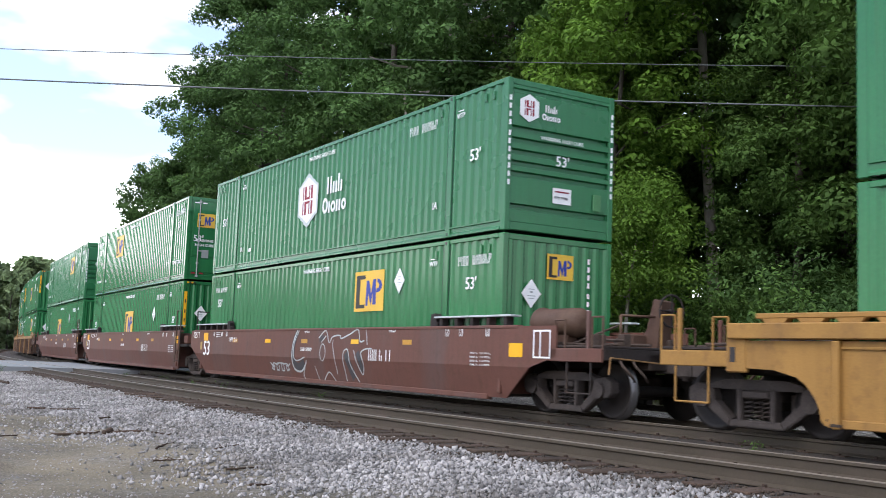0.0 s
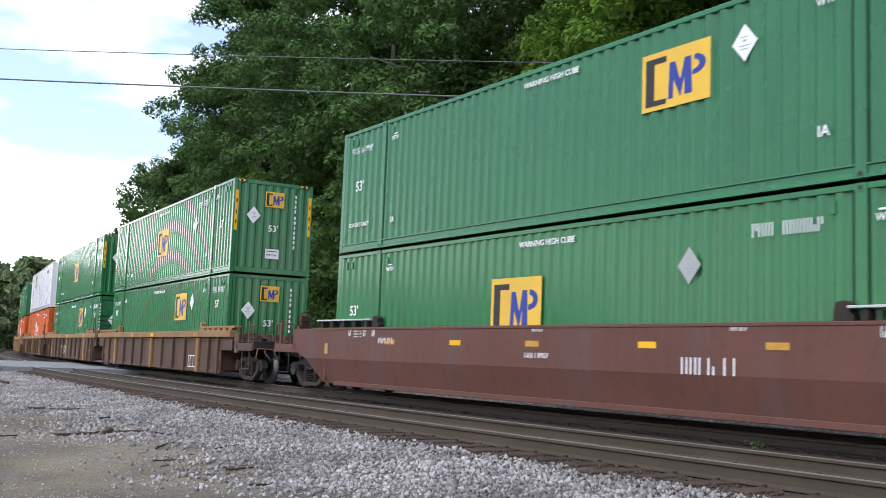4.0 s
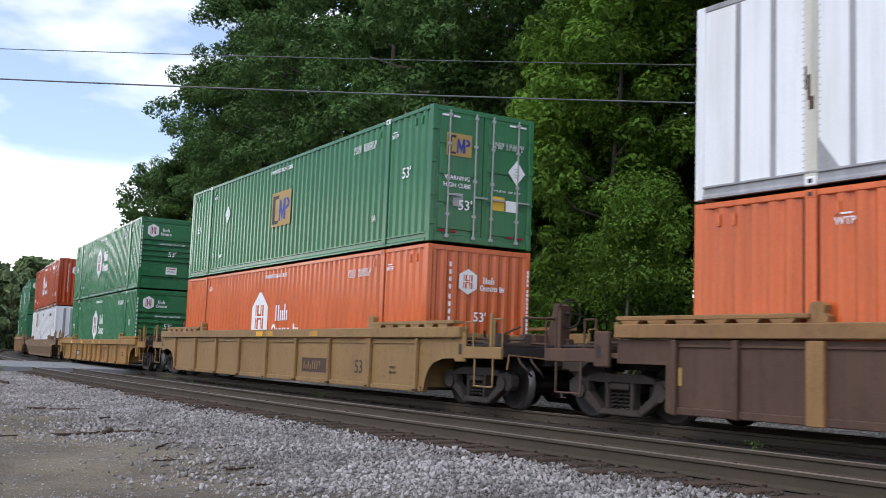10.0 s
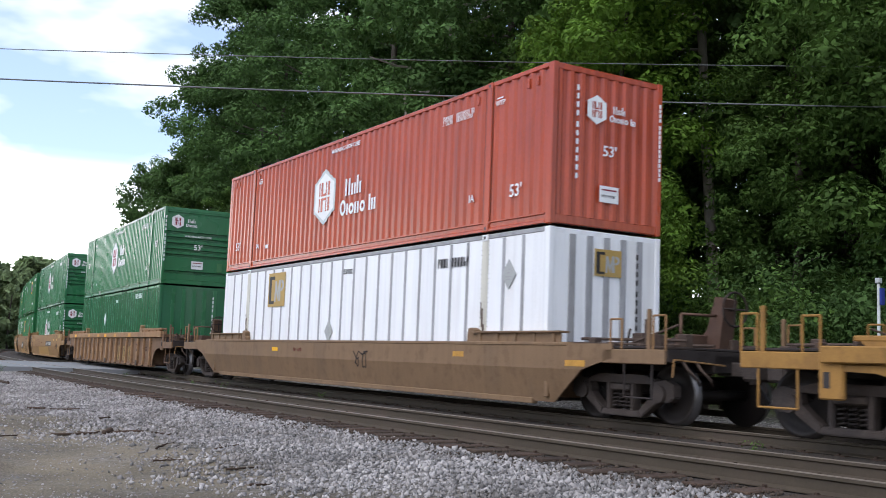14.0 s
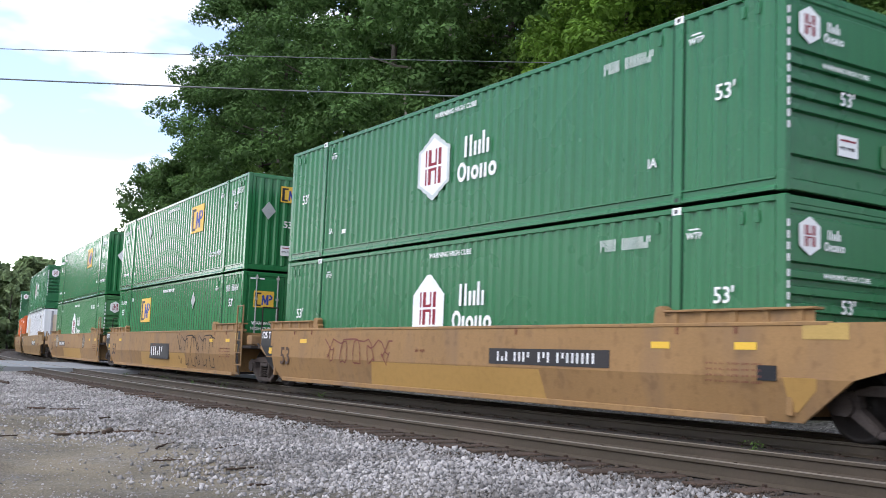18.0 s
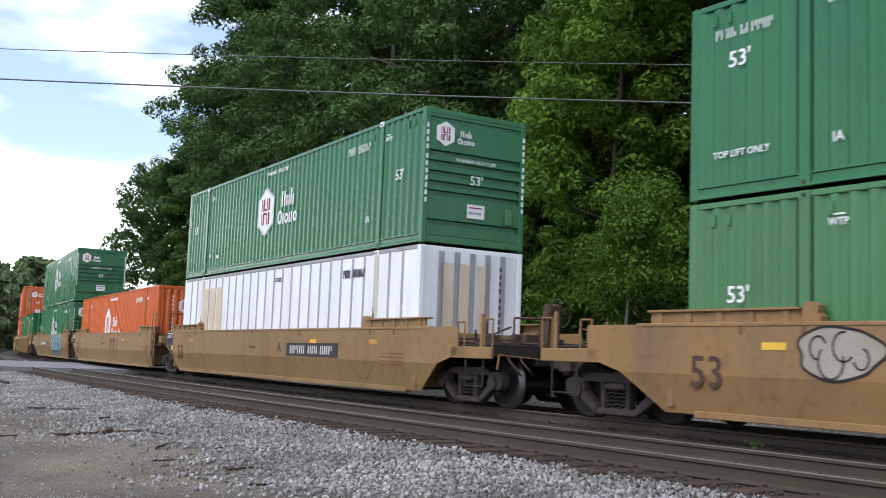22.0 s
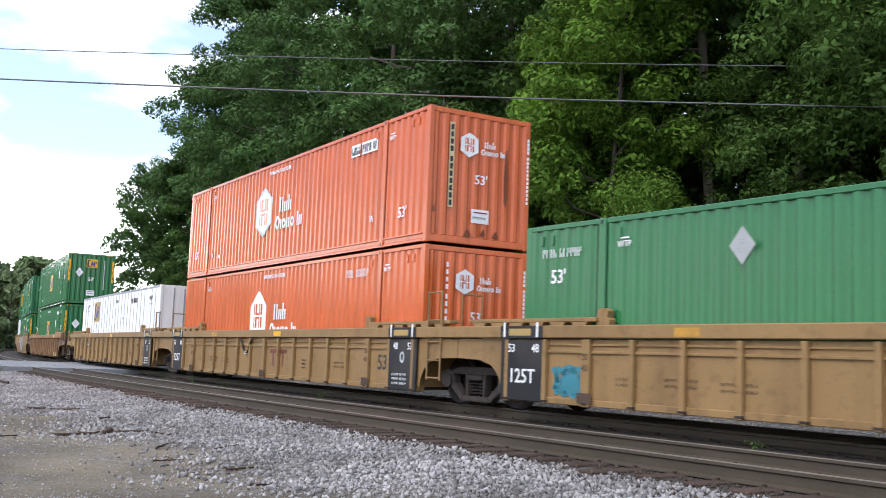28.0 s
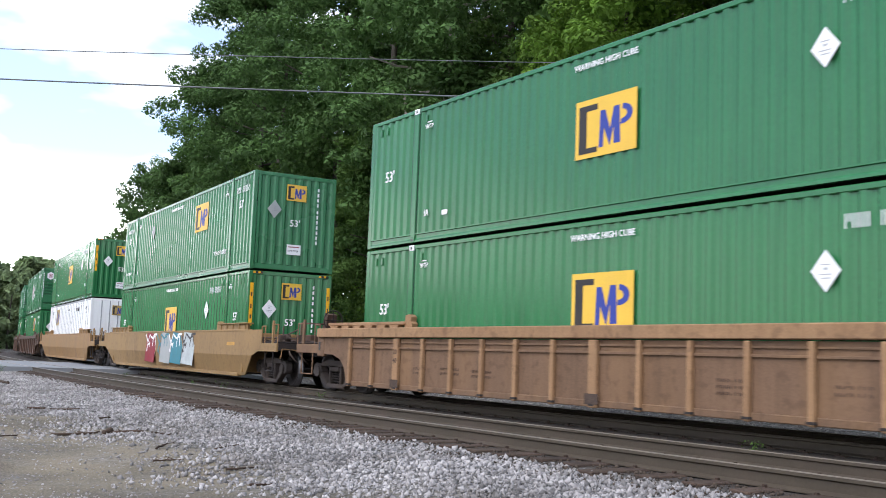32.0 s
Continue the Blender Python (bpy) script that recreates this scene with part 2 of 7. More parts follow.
LEAF_B = mat("leaf_bright_green", (0.120, 0.215, 0.030), 0.75, spec=0.2, var=0.4, scale=0.4, island=0.3, fine=3.0, trans=0.4, obrand=0.12)
LEAF_C = mat("leaf_deep_green", (0.070, 0.133, 0.036), 0.75, spec=0.2, var=0.4, scale=0.3, island=0.3, fine=3.0, trans=0.3, obrand=0.15)
# far leaves: distance haze is painted in as a paler colour
LEAF_FAR = mat("leaf_green_with_haze", (0.19, 0.25, 0.12), 0.8, spec=0.15, var=0.3, scale=0.2, island=0.4, fine=2.0, trans=0.5, obrand=0.2)
GRASSM = mat("grass_blades", (0.115, 0.15, 0.042), 0.6, var=0.3, scale=0.8, island=0.4, trans=0.3)
CABLE = mat("cable_sheath", (0.15, 0.155, 0.16), 0.6, var=0.1)


def ground_material():
    """Dirt, gravel and forest floor by noise and by the lie of the land (vertex attributes)."""
    m = bpy.data.materials.new("ground_soil")
    m.use_nodes = True
    nt = m.node_tree
    n, l = nt.nodes.new, nt.links.new
    b = nt.nodes["Principled BSDF"]
    b.inputs["Roughness"].default_value = 0.95
    at = n("ShaderNodeAttribute")
    at.attribute_name = "cover"
    tc = n("ShaderNodeTexCoord")

    def tex(s, d):
        t = n("ShaderNodeTexNoise")
        t.inputs["Scale"].default_value, t.inputs["Detail"].default_value = s, d
        l(tc.outputs["Object"], t.inputs["Vector"])
        return t.outputs["Fac"]

    def ramp(fac, *stops):
        r = n("ShaderNodeValToRGB")
        e = r.color_ramp.elements
        e[0].position, e[0].color = stops[0][0], (*stops[0][1], 1)
        e[1].position, e[1].color = stops[-1][0], (*stops[-1][1], 1)
        for p, c in stops[1:-1]:
            k = e.new(p)
            k.color = (*c, 1)
        l(fac, r.inputs["Fac"])
        return r.outputs["Color"]

    def mix(f, a, c):
        x = n("ShaderNodeMix")
        x.data_type = "RGBA"
        l(f, x.inputs[0])
        l(a, x.inputs[6])
        l(c, x.inputs[7])
        return x.outputs[2]

    vor = n("ShaderNodeTexVoronoi")
    vor.inputs["Scale"].default_value = 17.0
    l(tc.outputs["Object"], vor.inputs["Vector"])
    sepc = n("ShaderNodeSeparateColor")
    l(vor.outputs["Color"], sepc.inputs["Color"])
    gravel = ramp(sepc.outputs[0], (0.0, (0.036, 0.033, 0.029)), (0.5, (0.115, 0.106, 0.097)), (1.0, (0.25, 0.236, 0.22)))
    dirt = ramp(tex(0.55, 8.0), (0.38, (0.055, 0.044, 0.024)), (0.5, (0.118, 0.094, 0.056)), (0.62, (0.23, 0.186, 0.120)))
    dirt2 = ramp(tex(45.0, 3.0), (0.36, (0.046, 0.037, 0.023)), (0.5, (0.118, 0.097, 0.066)), (0.68, (0.25, 0.21, 0.155)))
    half = n("ShaderNodeValue")
    half.outputs[0].default_value = 0.5
    dirt = mix(half.outputs[0], dirt, dirt2)
    floor = ramp(tex(2.0, 6.0), (0.35, (0.028, 0.022, 0.012)), (0.6, (0.06, 0.075, 0.02)), (0.75, (0.10, 0.13, 0.035)))
    brown = ramp(tex(30.0, 5.0), (0.3, (0.022, 0.016, 0.011)), (0.7, (0.050, 0.037, 0.027)))
    sp = n("ShaderNodeSeparateColor")
    l(at.outputs["Color"], sp.inputs["Color"])
    strew = n("ShaderNodeMapRange")
    strew.inputs["From Min"].default_value, strew.inputs["From Max"].default_value, strew.inputs["To Max"].default_value = 0.46, 0.66, 0.45
    l(tex(1.7, 6.0), strew.inputs["Value"])
    dirt = mix(strew.outputs["Result"], dirt, gravel)
    c = mix(sp.outputs[0], dirt, gravel)
    c = mix(sp.outputs[1], c, brown)
    c = mix(sp.outputs[2], c, floor)
    l(c, b.inputs["Base Color"])
    bp = n("ShaderNodeBump")
    bp.inputs["Strength"].default_value, bp.inputs["Distance"].default_value = 0.8, 0.03
    l(tex(26.0, 6.0), bp.inputs["Height"])
    l(bp.outputs[0], b.inputs["Normal"])
    return m


SOIL = ground_material()


# ---- building helpers ----
def part(name, data, parent, label="", loc=(0, 0, 0), rot=None, mats=None):
    """One mesh object under a thing or part; data is a mesh, or a bmesh with its material in mats."""
    if isinstance(data, bmesh.types.BMesh):
        me = bpy.data.meshes.new(name)
        data.to_mesh(me)
        data.free()
        data = me
        for m in (mats if isinstance(mats, (list, tuple)) else [mats]):
            data.materials.append(m)
    ob = new(name, data)
    ob.parent = parent
    ob.matrix_basis = rot if rot is not None else Matrix.Translation(loc)
    if name == "lettering":
        ob["kind"] = "stuff"
    if label:
        ob["label"] = label
    return ob


STORE = {}


def mesh(key, material, build):
    """A mesh made once and shared by alike pieces."""
    k = (key, material.name if hasattr(material, "name") else tuple(m.name for m in material))
    if k not in STORE:
        bm = bmesh.new()
        build(bm)
        me = bpy.data.meshes.new(str(key[0] if isinstance(key, tuple) else key))
        bm.to_mesh(me)
        bm.free()
        for m in (material if isinstance(material, (list, tuple)) else [material]):
            me.materials.append(m)
        STORE[k] = me
    return STORE[k]


def box(bm, x0, x1, y0, y1, z0, z1, bevel=0.0, mi=0):
    vs = [bm.verts.new((x, y, z)) for x in (x0, x1) for y in (y0, y1) for z in (z0, z1)]
    fs = [bm.faces.new([vs[i] for i in f]) for f in ((0, 1, 3, 2), (4, 6, 7, 5), (0, 4, 5, 1), (2, 3, 7, 6), (0, 2, 6, 4), (1, 5, 7, 3))]
    for f in fs:
        f.material_index = mi
    if bevel:
        es = list({e for f in fs for e in f.edges})
        bmesh.ops.bevel(bm, geom=es, offset=bevel, segments=1, affect="EDGES")
    return vs


def prism(bm, pts, y0, y1, axis="y", mi=0):
    """A polygon in the other two axes, run from y0 to y1 along axis."""
    put = {"y": lambda a, b, c: (a, c, b), "x": lambda a, b, c: (c, a, b), "z": lambda a, b, c: (a, b, c)}[axis]
    lo, hi = [[bm.verts.new(put(a, b, c)) for a, b in pts] for c in (y0, y1)]
    fs = [bm.faces.new(lo), bm.faces.new(hi[::-1])]
    k = len(pts)
    for i in range(k):
        fs.append(bm.faces.new((lo[i], hi[i], hi[(i + 1) % k], lo[(i + 1) % k])))
    for f in fs:
        f.material_index = mi
    bmesh.ops.recalc_face_normals(bm, faces=fs)
    return fs


def rod(bm, a, b, r, seg=8, mi=0):
    a, b = Vector(a), Vector(b)
    q = (b - a).to_track_quat("Z", "Y").to_matrix()
    rings = [[bm.verts.new(p + q @ Vector((r * math.cos(2 * math.pi * i / seg), r * math.sin(2 * math.pi * i / seg), 0))) for i in range(seg)] for p in (a, b)]
    for i in range(seg):
        f = bm.faces.new((rings[0][i], rings[0][(i + 1) % seg], rings[1][(i + 1) % seg], rings[1][i]))
        f.material_index, f.smooth = mi, seg > 6
    for r_, rev in ((rings[0], True), (rings[1], False)):
        bm.faces.new(r_[::-1] if rev else r_).material_index = mi


def lathe(bm, profile, axis="y", seg=24, mi=0):
    """Profile of (along, radius) turned round an axis."""
    rings = []
    for a, r in profile:
        ring = []
        for i in range(seg):
            c, s = r * math.cos(2 * math.pi * i / seg), r * math.sin(2 * math.pi * i / seg)
            ring.append(bm.verts.new((c, a, s) if axis == "y" else (a, c, s) if axis == "x" else (c, s, a)))
        rings.append(ring)
    for p, q in zip(rings, rings[1:]):
        for i in range(seg):
            f = bm.faces.new((p[i], p[(i + 1) % seg], q[(i + 1) % seg], q[i]))
            f.smooth, f.material_index = True, mi
    for ring in (rings[0], rings[-1]):
        bm.faces.new(ring).material_index = mi
    return rings


def limb(bm, pts, r0, r1, seg=8):
    prev = None
    k = len(pts)
    for i, p in enumerate(pts):
        p = Vector(p)
        d = (Vector(pts[min(i + 1, k - 1)]) - Vector(pts[max(i - 1, 0)])).normalized()
        q = d.to_track_quat("Z", "Y").to_matrix()
        r = r0 + (r1 - r0) * i / (k - 1)
        ringv = [bm.verts.new(p + q @ Vector((r * math.cos(2 * math.pi * j / seg), r * math.sin(2 * math.pi * j / seg), 0))) for j in range(seg)]
        if prev:
            for j in range(seg):
                f = bm.faces.new((prev[j], prev[(j + 1) % seg], ringv[(j + 1) % seg], ringv[j]))
                f.smooth = True
        prev = ringv
    bm.faces.new(prev)


def text_mesh(words, size, material):
    k = ("text", words, size, material.name)
    if k not in STORE:
        cu = bpy.data.curves.new("lettering", "FONT")
        cu.body, cu.size, cu.extrude = words, size, 0.002
        cu.align_x, cu.align_y = "CENTER", "CENTER"
        cu.offset, cu.resolution_u = size * 0.012, 2
        ob = bpy.data.objects.new("lettering", cu)
        scene.collection.objects.link(ob)
        me = bpy.data.meshes.new_from_object(ob.evaluated_get(bpy.context.evaluated_depsgraph_get()))
        bpy.data.objects.remove(ob)
        bpy.data.curves.remove(cu)
        me.name = "lettering"
        me.materials.clear()
        me.materials.append(material)
        STORE[k] = me
    return STORE[k]


def on_side(x, y, z):
    """Matrix that stands a flat drawing (its x along, its y up) on a side that faces -y."""
    return Matrix.Translation((x, y, z)) @ Euler((radians(90), 0, 0)).to_matrix().to_4x4()


def on_end(x, y, z):
    """The same on an end that faces +x."""
    return Matrix.Translation((x, y, z)) @ Euler((radians(90), 0, radians(90))).to_matrix().to_4x4()


# ---- the line of the track: a long right-hand curve ----
KAPPA = ((-900, 0.0), (-330, 0.0), (-170, 0.00144), (-60, 0.00146), (-20, 0.00266), (30, 0.00278), (70, 0.0), (900, 0.0))


def lay_track():
    s = np.arange(-900.0, 900.01, 1.0)
    kap = np.interp(s, [a for a, _ in KAPPA], [b for _, b in KAPPA])
    th = np.concatenate([[0], np.cumsum((kap[1:] + kap[:-1]) / 2)])
    th -= np.interp(0, s, th)
    cx, cy = np.cos(th), np.sin(th)
    x = np.concatenate([[0], np.cumsum((cx[1:] + cx[:-1]) / 2)])
    y = np.concatenate([[0], np.cumsum((cy[1:] + cy[:-1]) / 2)])
    return s, x - np.interp(0, s, x), y - np.interp(0, s, y), th


TS, TX, TY, TH = lay_track()


def on_track(s, d=0.0):
    """Place beside the train's track: metres along it, metres to its left."""
    x, y, th = np.interp(s, TS, TX), np.interp(s, TS, TY), np.interp(s, TS, TH)
    return x - d * math.sin(th), y + d * math.cos(th), th


def offset_of(x, y):
    """Metres to the left of the train's track (arrays)."""
    s = np.interp(x, TX, TS)
    for _ in range(2):
        th = np.interp(s, TS, TH)
        s = s + (x - np.interp(s, TS, TX)) * np.cos(th) + (y - np.interp(s, TS, TY)) * np.sin(th)
    th = np.interp(s, TS, TH)
    return -(x - np.interp(s, TS, TX)) * np.sin(th) + (y - np.interp(s, TS, TY)) * np.cos(th), s


NEAR = -4.1   # the empty track's offset


def ground_height(x, y):
    """The lie of the land (arrays): dirt lot, ballast bed, ditch, wooded bank, far hill."""
    d, s = offset_of(x, y)
    z = np.interp(d, [-400, -30, -12, -9.2, -7.4, -6.1, -5.6, -5.2, 2.0, 2.6, 4.2, 6.0, 9, 13, 22, 60, 300],
                  [-0.6, -0.5, -0.46, -0.44, -0.36, -0.232, -0.206, -0.184, -0.178, -0.21, -0.30, -0.22, 0.5, 1.6, 3.5, 8, 22])
    soft = np.clip((np.abs(d + 1.8) - 4.2) / 2, 0, 1)
    z = z + soft * (0.05 * np.sin(x * 0.9 + y * 0.4) * np.sin(y * 1.3 - x * 0.2) + 0.02 * np.sin(3.1 * x) * np.sin(2.7 * y + 1))
    far = np.clip((-x - 95) / 60, 0, 1) * np.clip((d - 4) / 20, 0, 1)
    return z + far * 4.0 * np.clip((-x - 90) / 100, 0, 3)


# ---- ground ----
def axis_steps(lo, hi, near_lo, near_hi, fine, ratio=1.25):
    v = list(np.arange(near_lo, near_hi + 1e-6, fine))
    step = fine
    while v[-1] < hi:
        step *= ratio
        v.append(v[-1] + step)
    step = fine
    while v[0] > lo:
        step *= ratio
        v.insert(0, v[0] - step)
    return np.array(v)


def build_ground():
    xs, ys = axis_steps(-2500, 2500, -75, 12, 0.5), axis_steps(-2500, 2500, -16, 32, 0.4)
    gx, gy = np.meshgrid(xs, ys)
    z = ground_height(gx, gy)
    far = np.clip((np.hypot(gx, gy) - 500) / 500, 0, 1)
    z = z * (1 - far) - 0.5 * far
    d, s = offset_of(gx, gy)
    nx, ny = len(xs), len(ys)
    i = np.arange(nx * ny).reshape(ny, nx)
    faces = np.stack([i[:-1, :-1], i[:-1, 1:], i[1:, 1:], i[1:, :-1]], -1).reshape(-1, 4)
    me = bpy.data.meshes.new("ground")
    me.from_pydata(np.stack([gx, gy, z], -1).reshape(-1, 3).tolist(), [], faces.tolist())
    # cover: red gravel, green brown ballast, blue forest floor
    wob = 0.7 * np.sin(gx * 0.55 + 1.3) * np.sin(gy * 0.7) + 0.4 * np.sin(gx * 1.7 + gy)
    edge = np.interp(gx, [-60, -30, -20, -13, -8.5, -4], [-7.4, -8.5, -8.7, -8.1, -8.1, -8.8])
    gravel = np.clip((d - edge + wob * 0.6) / 1.4, 0, 1)
    brown = np.clip((d + 5.75) / 0.4, 0, 1) * np.clip((2.1 - d) / 0.4, 0, 1)
    wood = np.clip((d - 6.0 + 0.5 * wob) / 1.2, 0, 1) + np.clip((-d - 30) / 20, 0, 1)
    col = np.stack([gravel, brown, np.clip(wood, 0, 1), np.ones_like(d)], -1).reshape(-1)
    me.color_attributes.new("cover", "FLOAT_COLOR", "POINT").data.foreach_set("color", col.astype(np.float32))
    me.materials.append(SOIL)
    me.polygons.foreach_set("use_smooth", [True] * len(me.polygons))
    tagged(new("ground", me), "dirt lot, grey gravel verge and wooded bank along the railway", "ground", kind="structure")


build_ground()


# ---- tracks ----
RAIL = ((-0.068, -0.172), (0.068, -0.172), (0.068, -0.16), (0.012, -0.135), (0.012, -0.05), (0.036, -0.035), (0.036, -0.006), (0.026, 0.0),
        (-0.026, 0.0), (-0.036, -0.006), (-0.036, -0.035), (-0.012, -0.05), (-0.012, -0.135), (-0.068, -0.16))


def rail_mesh(d, s0, s1):
    bm = bmesh.new()
    prev = None
    for s in np.concatenate([np.arange(s0, -120, 12.0), np.arange(-120, 60, 3.0), np.arange(60, s1 + 1, 12.0)]):
        ring = []
        for a, b in RAIL:
            x, y, th = on_track(s, d + a)
            ring.append(bm.verts.new((x, y, b)))
        if prev:
            for i in range(len(RAIL)):
                j = (i + 1) % len(RAIL)
                f = bm.faces.new((prev[i], ring[i], ring[j], prev[j]))
                f.material_index = 1 if i in (6, 7, 8) else 0
        prev = ring
    bmesh.ops.recalc_face_normals(bm, faces=bm.faces)
    return bm


def tie_mesh():
    def make(bm):
        box(bm, -0.115, 0.115, -1.3, 1.3, -0.18, 0.0, 0.012)
        for v in bm.verts:
            v.co += 0.01 * noise.noise_vector(v.co * 3)
    return mesh("tie", TIEM, make)


def build_tracks():
    for d, lab in ((0.0, "busy main track with rusty rails on timber ties"), (NEAR, "empty brown rail track on timber ties in ballast")):
        root = tagged(new("railway_track"), lab, "railway track", kind="structure")
        for g in (-0.7535, 0.7535):
            part("rail", rail_mesh(d + g, -620, 620), root, "brown rail with worn bright head", mats=[RAILM, RAILTOP])
        rest = bmesh.new()
        rnd = random.Random(5)
        count = 0
        for k in range(-260, 60):
            s = k * 0.53 + rnd.uniform(-0.03, 0.03)
            x, y, th = on_track(s, d + (rnd.choice((0.0, 0.02, -0.1, -0.3)) * rnd.uniform(0.3, 1.2) if d else rnd.uniform(-0.05, 0.05)))
            m = Matrix.Translation((x, y, -0.168 if d else -0.186)) @ Matrix.Rotation(th + rnd.uniform(-0.02, 0.02), 4, "Z")
            if (d and -150 < k < 14) or (not d and -80 < k < 10):
                part("tie", tie_mesh(), root, rot=m)
            else:
                vs = box(rest, -0.115, 0.115, -1.3, 1.3, -0.18, 0.0)
                for v in vs:
                    v.co = m @ v.co
        tagged(part("far_ties", rest, root, mats=TIEM), kind="stuff")
        iron = bmesh.new()
        for k in range(-90, 14):
            for g in (-0.7535, 0.7535):
                x, y, th = on_track(k * 0.53, d + g)
                m = Matrix.Translation((x, y, -0.168)) @ Matrix.Rotation(th, 4, "Z")
                vs = box(iron, -0.08, 0.08, -0.15, 0.15, -0.012, 0.002)
                for a, b in ((-0.045, -0.095), (0.045, 0.095)):
                    vs += box(iron, a - 0.016, a + 0.016, b - 0.018, b + 0.018, 0.0, rnd.uniform(0.016, 0.03))
                for v in vs:
                    v.co = m @ v.co
        tagged(part("plates_and_spikes", iron, root, "rusty tie plates and spikes", mats=TIEM), kind="stuff")


def stones(name, label, n, place, material, size, seed):
    """Loose broken stones as one sheet of small uneven solids."""
    r = np.random.RandomState(seed)
    c, keep_size = place(r, n)
    n = len(c)
    octa = np.array([(1, 0, 0), (0, 1, 0), (-1, 0, 0), (0, -1, 0), (0, 0, 1), (0, 0, -1)], float)
    v = octa[None] * (0.6 + 0.6 * r.rand(n, 6, 1)) * (0.5 + 0.95 * r.rand(n, 1, 3)) + 0.25 * (r.rand(n, 6, 3) - 0.5)
    a = r.rand(n) * 6.283
    t = (r.rand(n) - 0.5) * 1.6
    ca, sa, ct, st = np.cos(a), np.sin(a), np.cos(t), np.sin(t)
    x, y, z = v[..., 0], v[..., 1], v[..., 2]
    y, z = y * ct[:, None] - z * st[:, None], y * st[:, None] + z * ct[:, None]
    x, y = x * ca[:, None] - y * sa[:, None], x * sa[:, None] + y * ca[:, None]
    s = (size[0] + (size[1] - size[0]) * r.rand(n) ** 1.6) * keep_size
    pts = np.stack([x, y, z], -1) * s[:, None, None] + c[:, None, :]
    f = np.array([(0, 1, 4), (1, 2, 4), (2, 3, 4), (3, 0, 4), (1, 0, 5), (2, 1, 5), (3, 2, 5), (0, 3, 5)])
    faces = (f[None] + 6 * np.arange(n)[:, None, None]).reshape(-1, 3)
    me = bpy.data.meshes.new(name)
    me.vertices.add(n * 6)
    me.vertices.foreach_set("co", pts.astype(np.float32).reshape(-1))
    me.loops.add(len(faces) * 3)
    me.polygons.add(len(faces))
    me.polygons.foreach_set("loop_start", np.arange(len(faces), dtype=np.int32) * 3)
    me.loops.foreach_set("vertex_index", faces.astype(np.int32).reshape(-1))
    me.materials.append(material)
    me.update(calc_edges=True)
    return tagged(new(name, me), label, "gravel", kind="stuff")


def verge(r, n):
    """Grey stones on the near verge, thinning out over the dirt."""
    s = -4.5 - 40 * r.rand(n) ** 1.5
    d = -5.42 - 4.9 * r.rand(n) ** 1.1
    x, y, th = np.interp(s, TS, TX), np.interp(s, TS, TY), np.interp(s, TS, TH)
    x, y = x - d * np.sin(th), y + d * np.cos(th)
    edge = np.interp(x, [-60, -30, -20, -13, -8.5, -4], [-7.2, -8.3, -8.5, -7.9, -7.9, -8.6])
    ok = ((d - edge + 0.5 * np.sin(x * 1.1) + 0.55 * r.randn(n)) > 0) & (r.rand(n) < (-5.36 - d) / 0.6)
    x, y = x[ok], y[ok]
    return np.stack([x, y, ground_height(x, y) + 0.012 * r.rand(len(x))], -1), np.ones(len(x))


def bed(r, n):
    s = -3 - 60 * r.rand(n) ** 1.5
    d = -6.0 + 8.4 * r.rand(n)
    x, y, th = np.interp(s, TS, TX), np.interp(s, TS, TY), np.interp(s, TS, TH)
    x, y = x - d * np.sin(th), y + d * np.cos(th)
    return np.stack([x, y, ground_height(x, y) - 0.008 + 0.012 * r.rand(n)], -1), np.ones(n)


def far_shoulder(r, n):
    s = -3 - 60 * r.rand(n) ** 1.3
    d = 1.9 + 4.2 * r.rand(n) ** 1.4
    x, y, th = np.interp(s, TS, TX), np.interp(s, TS, TY), np.interp(s, TS, TH)
    x, y = x - d * np.sin(th), y + d * np.cos(th)
    return np.stack([x, y, ground_height(x, y)], -1), np.ones(n)


def tie_ends(r, n):
    """Dirty stones round the tie ends of the empty track."""
    s = -3 - 50 * r.rand(n) ** 1.6
    d = -6.0 + 1.02 * r.rand(n)
    x, y, th = np.interp(s, TS, TX), np.interp(s, TS, TY), np.interp(s, TS, TH)
    x, y = x - d * np.sin(th), y + d * np.cos(th)
    return np.stack([x, y, ground_height(x, y) + 0.012 * r.rand(n)], -1), np.ones(n)


def scatter(r, n):
    """Single stones strewn over the dirt."""
    s, d = -4 - 32 * r.rand(n) ** 1.3, -7.5 - 5.0 * r.rand(n)
    x, y, th = np.interp(s, TS, TX), np.interp(s, TS, TY), np.interp(s, TS, TH)
    x, y = x - d * np.sin(th), y + d * np.cos(th)
    return np.stack([x, y, ground_height(x, y)], -1), np.ones(n)


build_tracks()
stones("verge_gravel", "loose grey crushed stone beside the track", 84000, verge, STONE, (0.012, 0.040), 1)
stones("ballast_bed", "brown dusty ballast between the rails", 8000, bed, STONE_BROWN, (0.010, 0.024), 2)
stones("tie_end_gravel", "dirty brown stones round the tie ends", 7000, tie_ends, STONE_BROWN, (0.010, 0.026), 4)
stones("strewn_gravel", "single grey stones strewn over dirt", 16000, scatter, STONE, (0.005, 0.020), 5)
stones("shoulder_gravel", "grey ballast on the far shoulder", 9000, far_shoulder, STONE, (0.016, 0.04), 3)


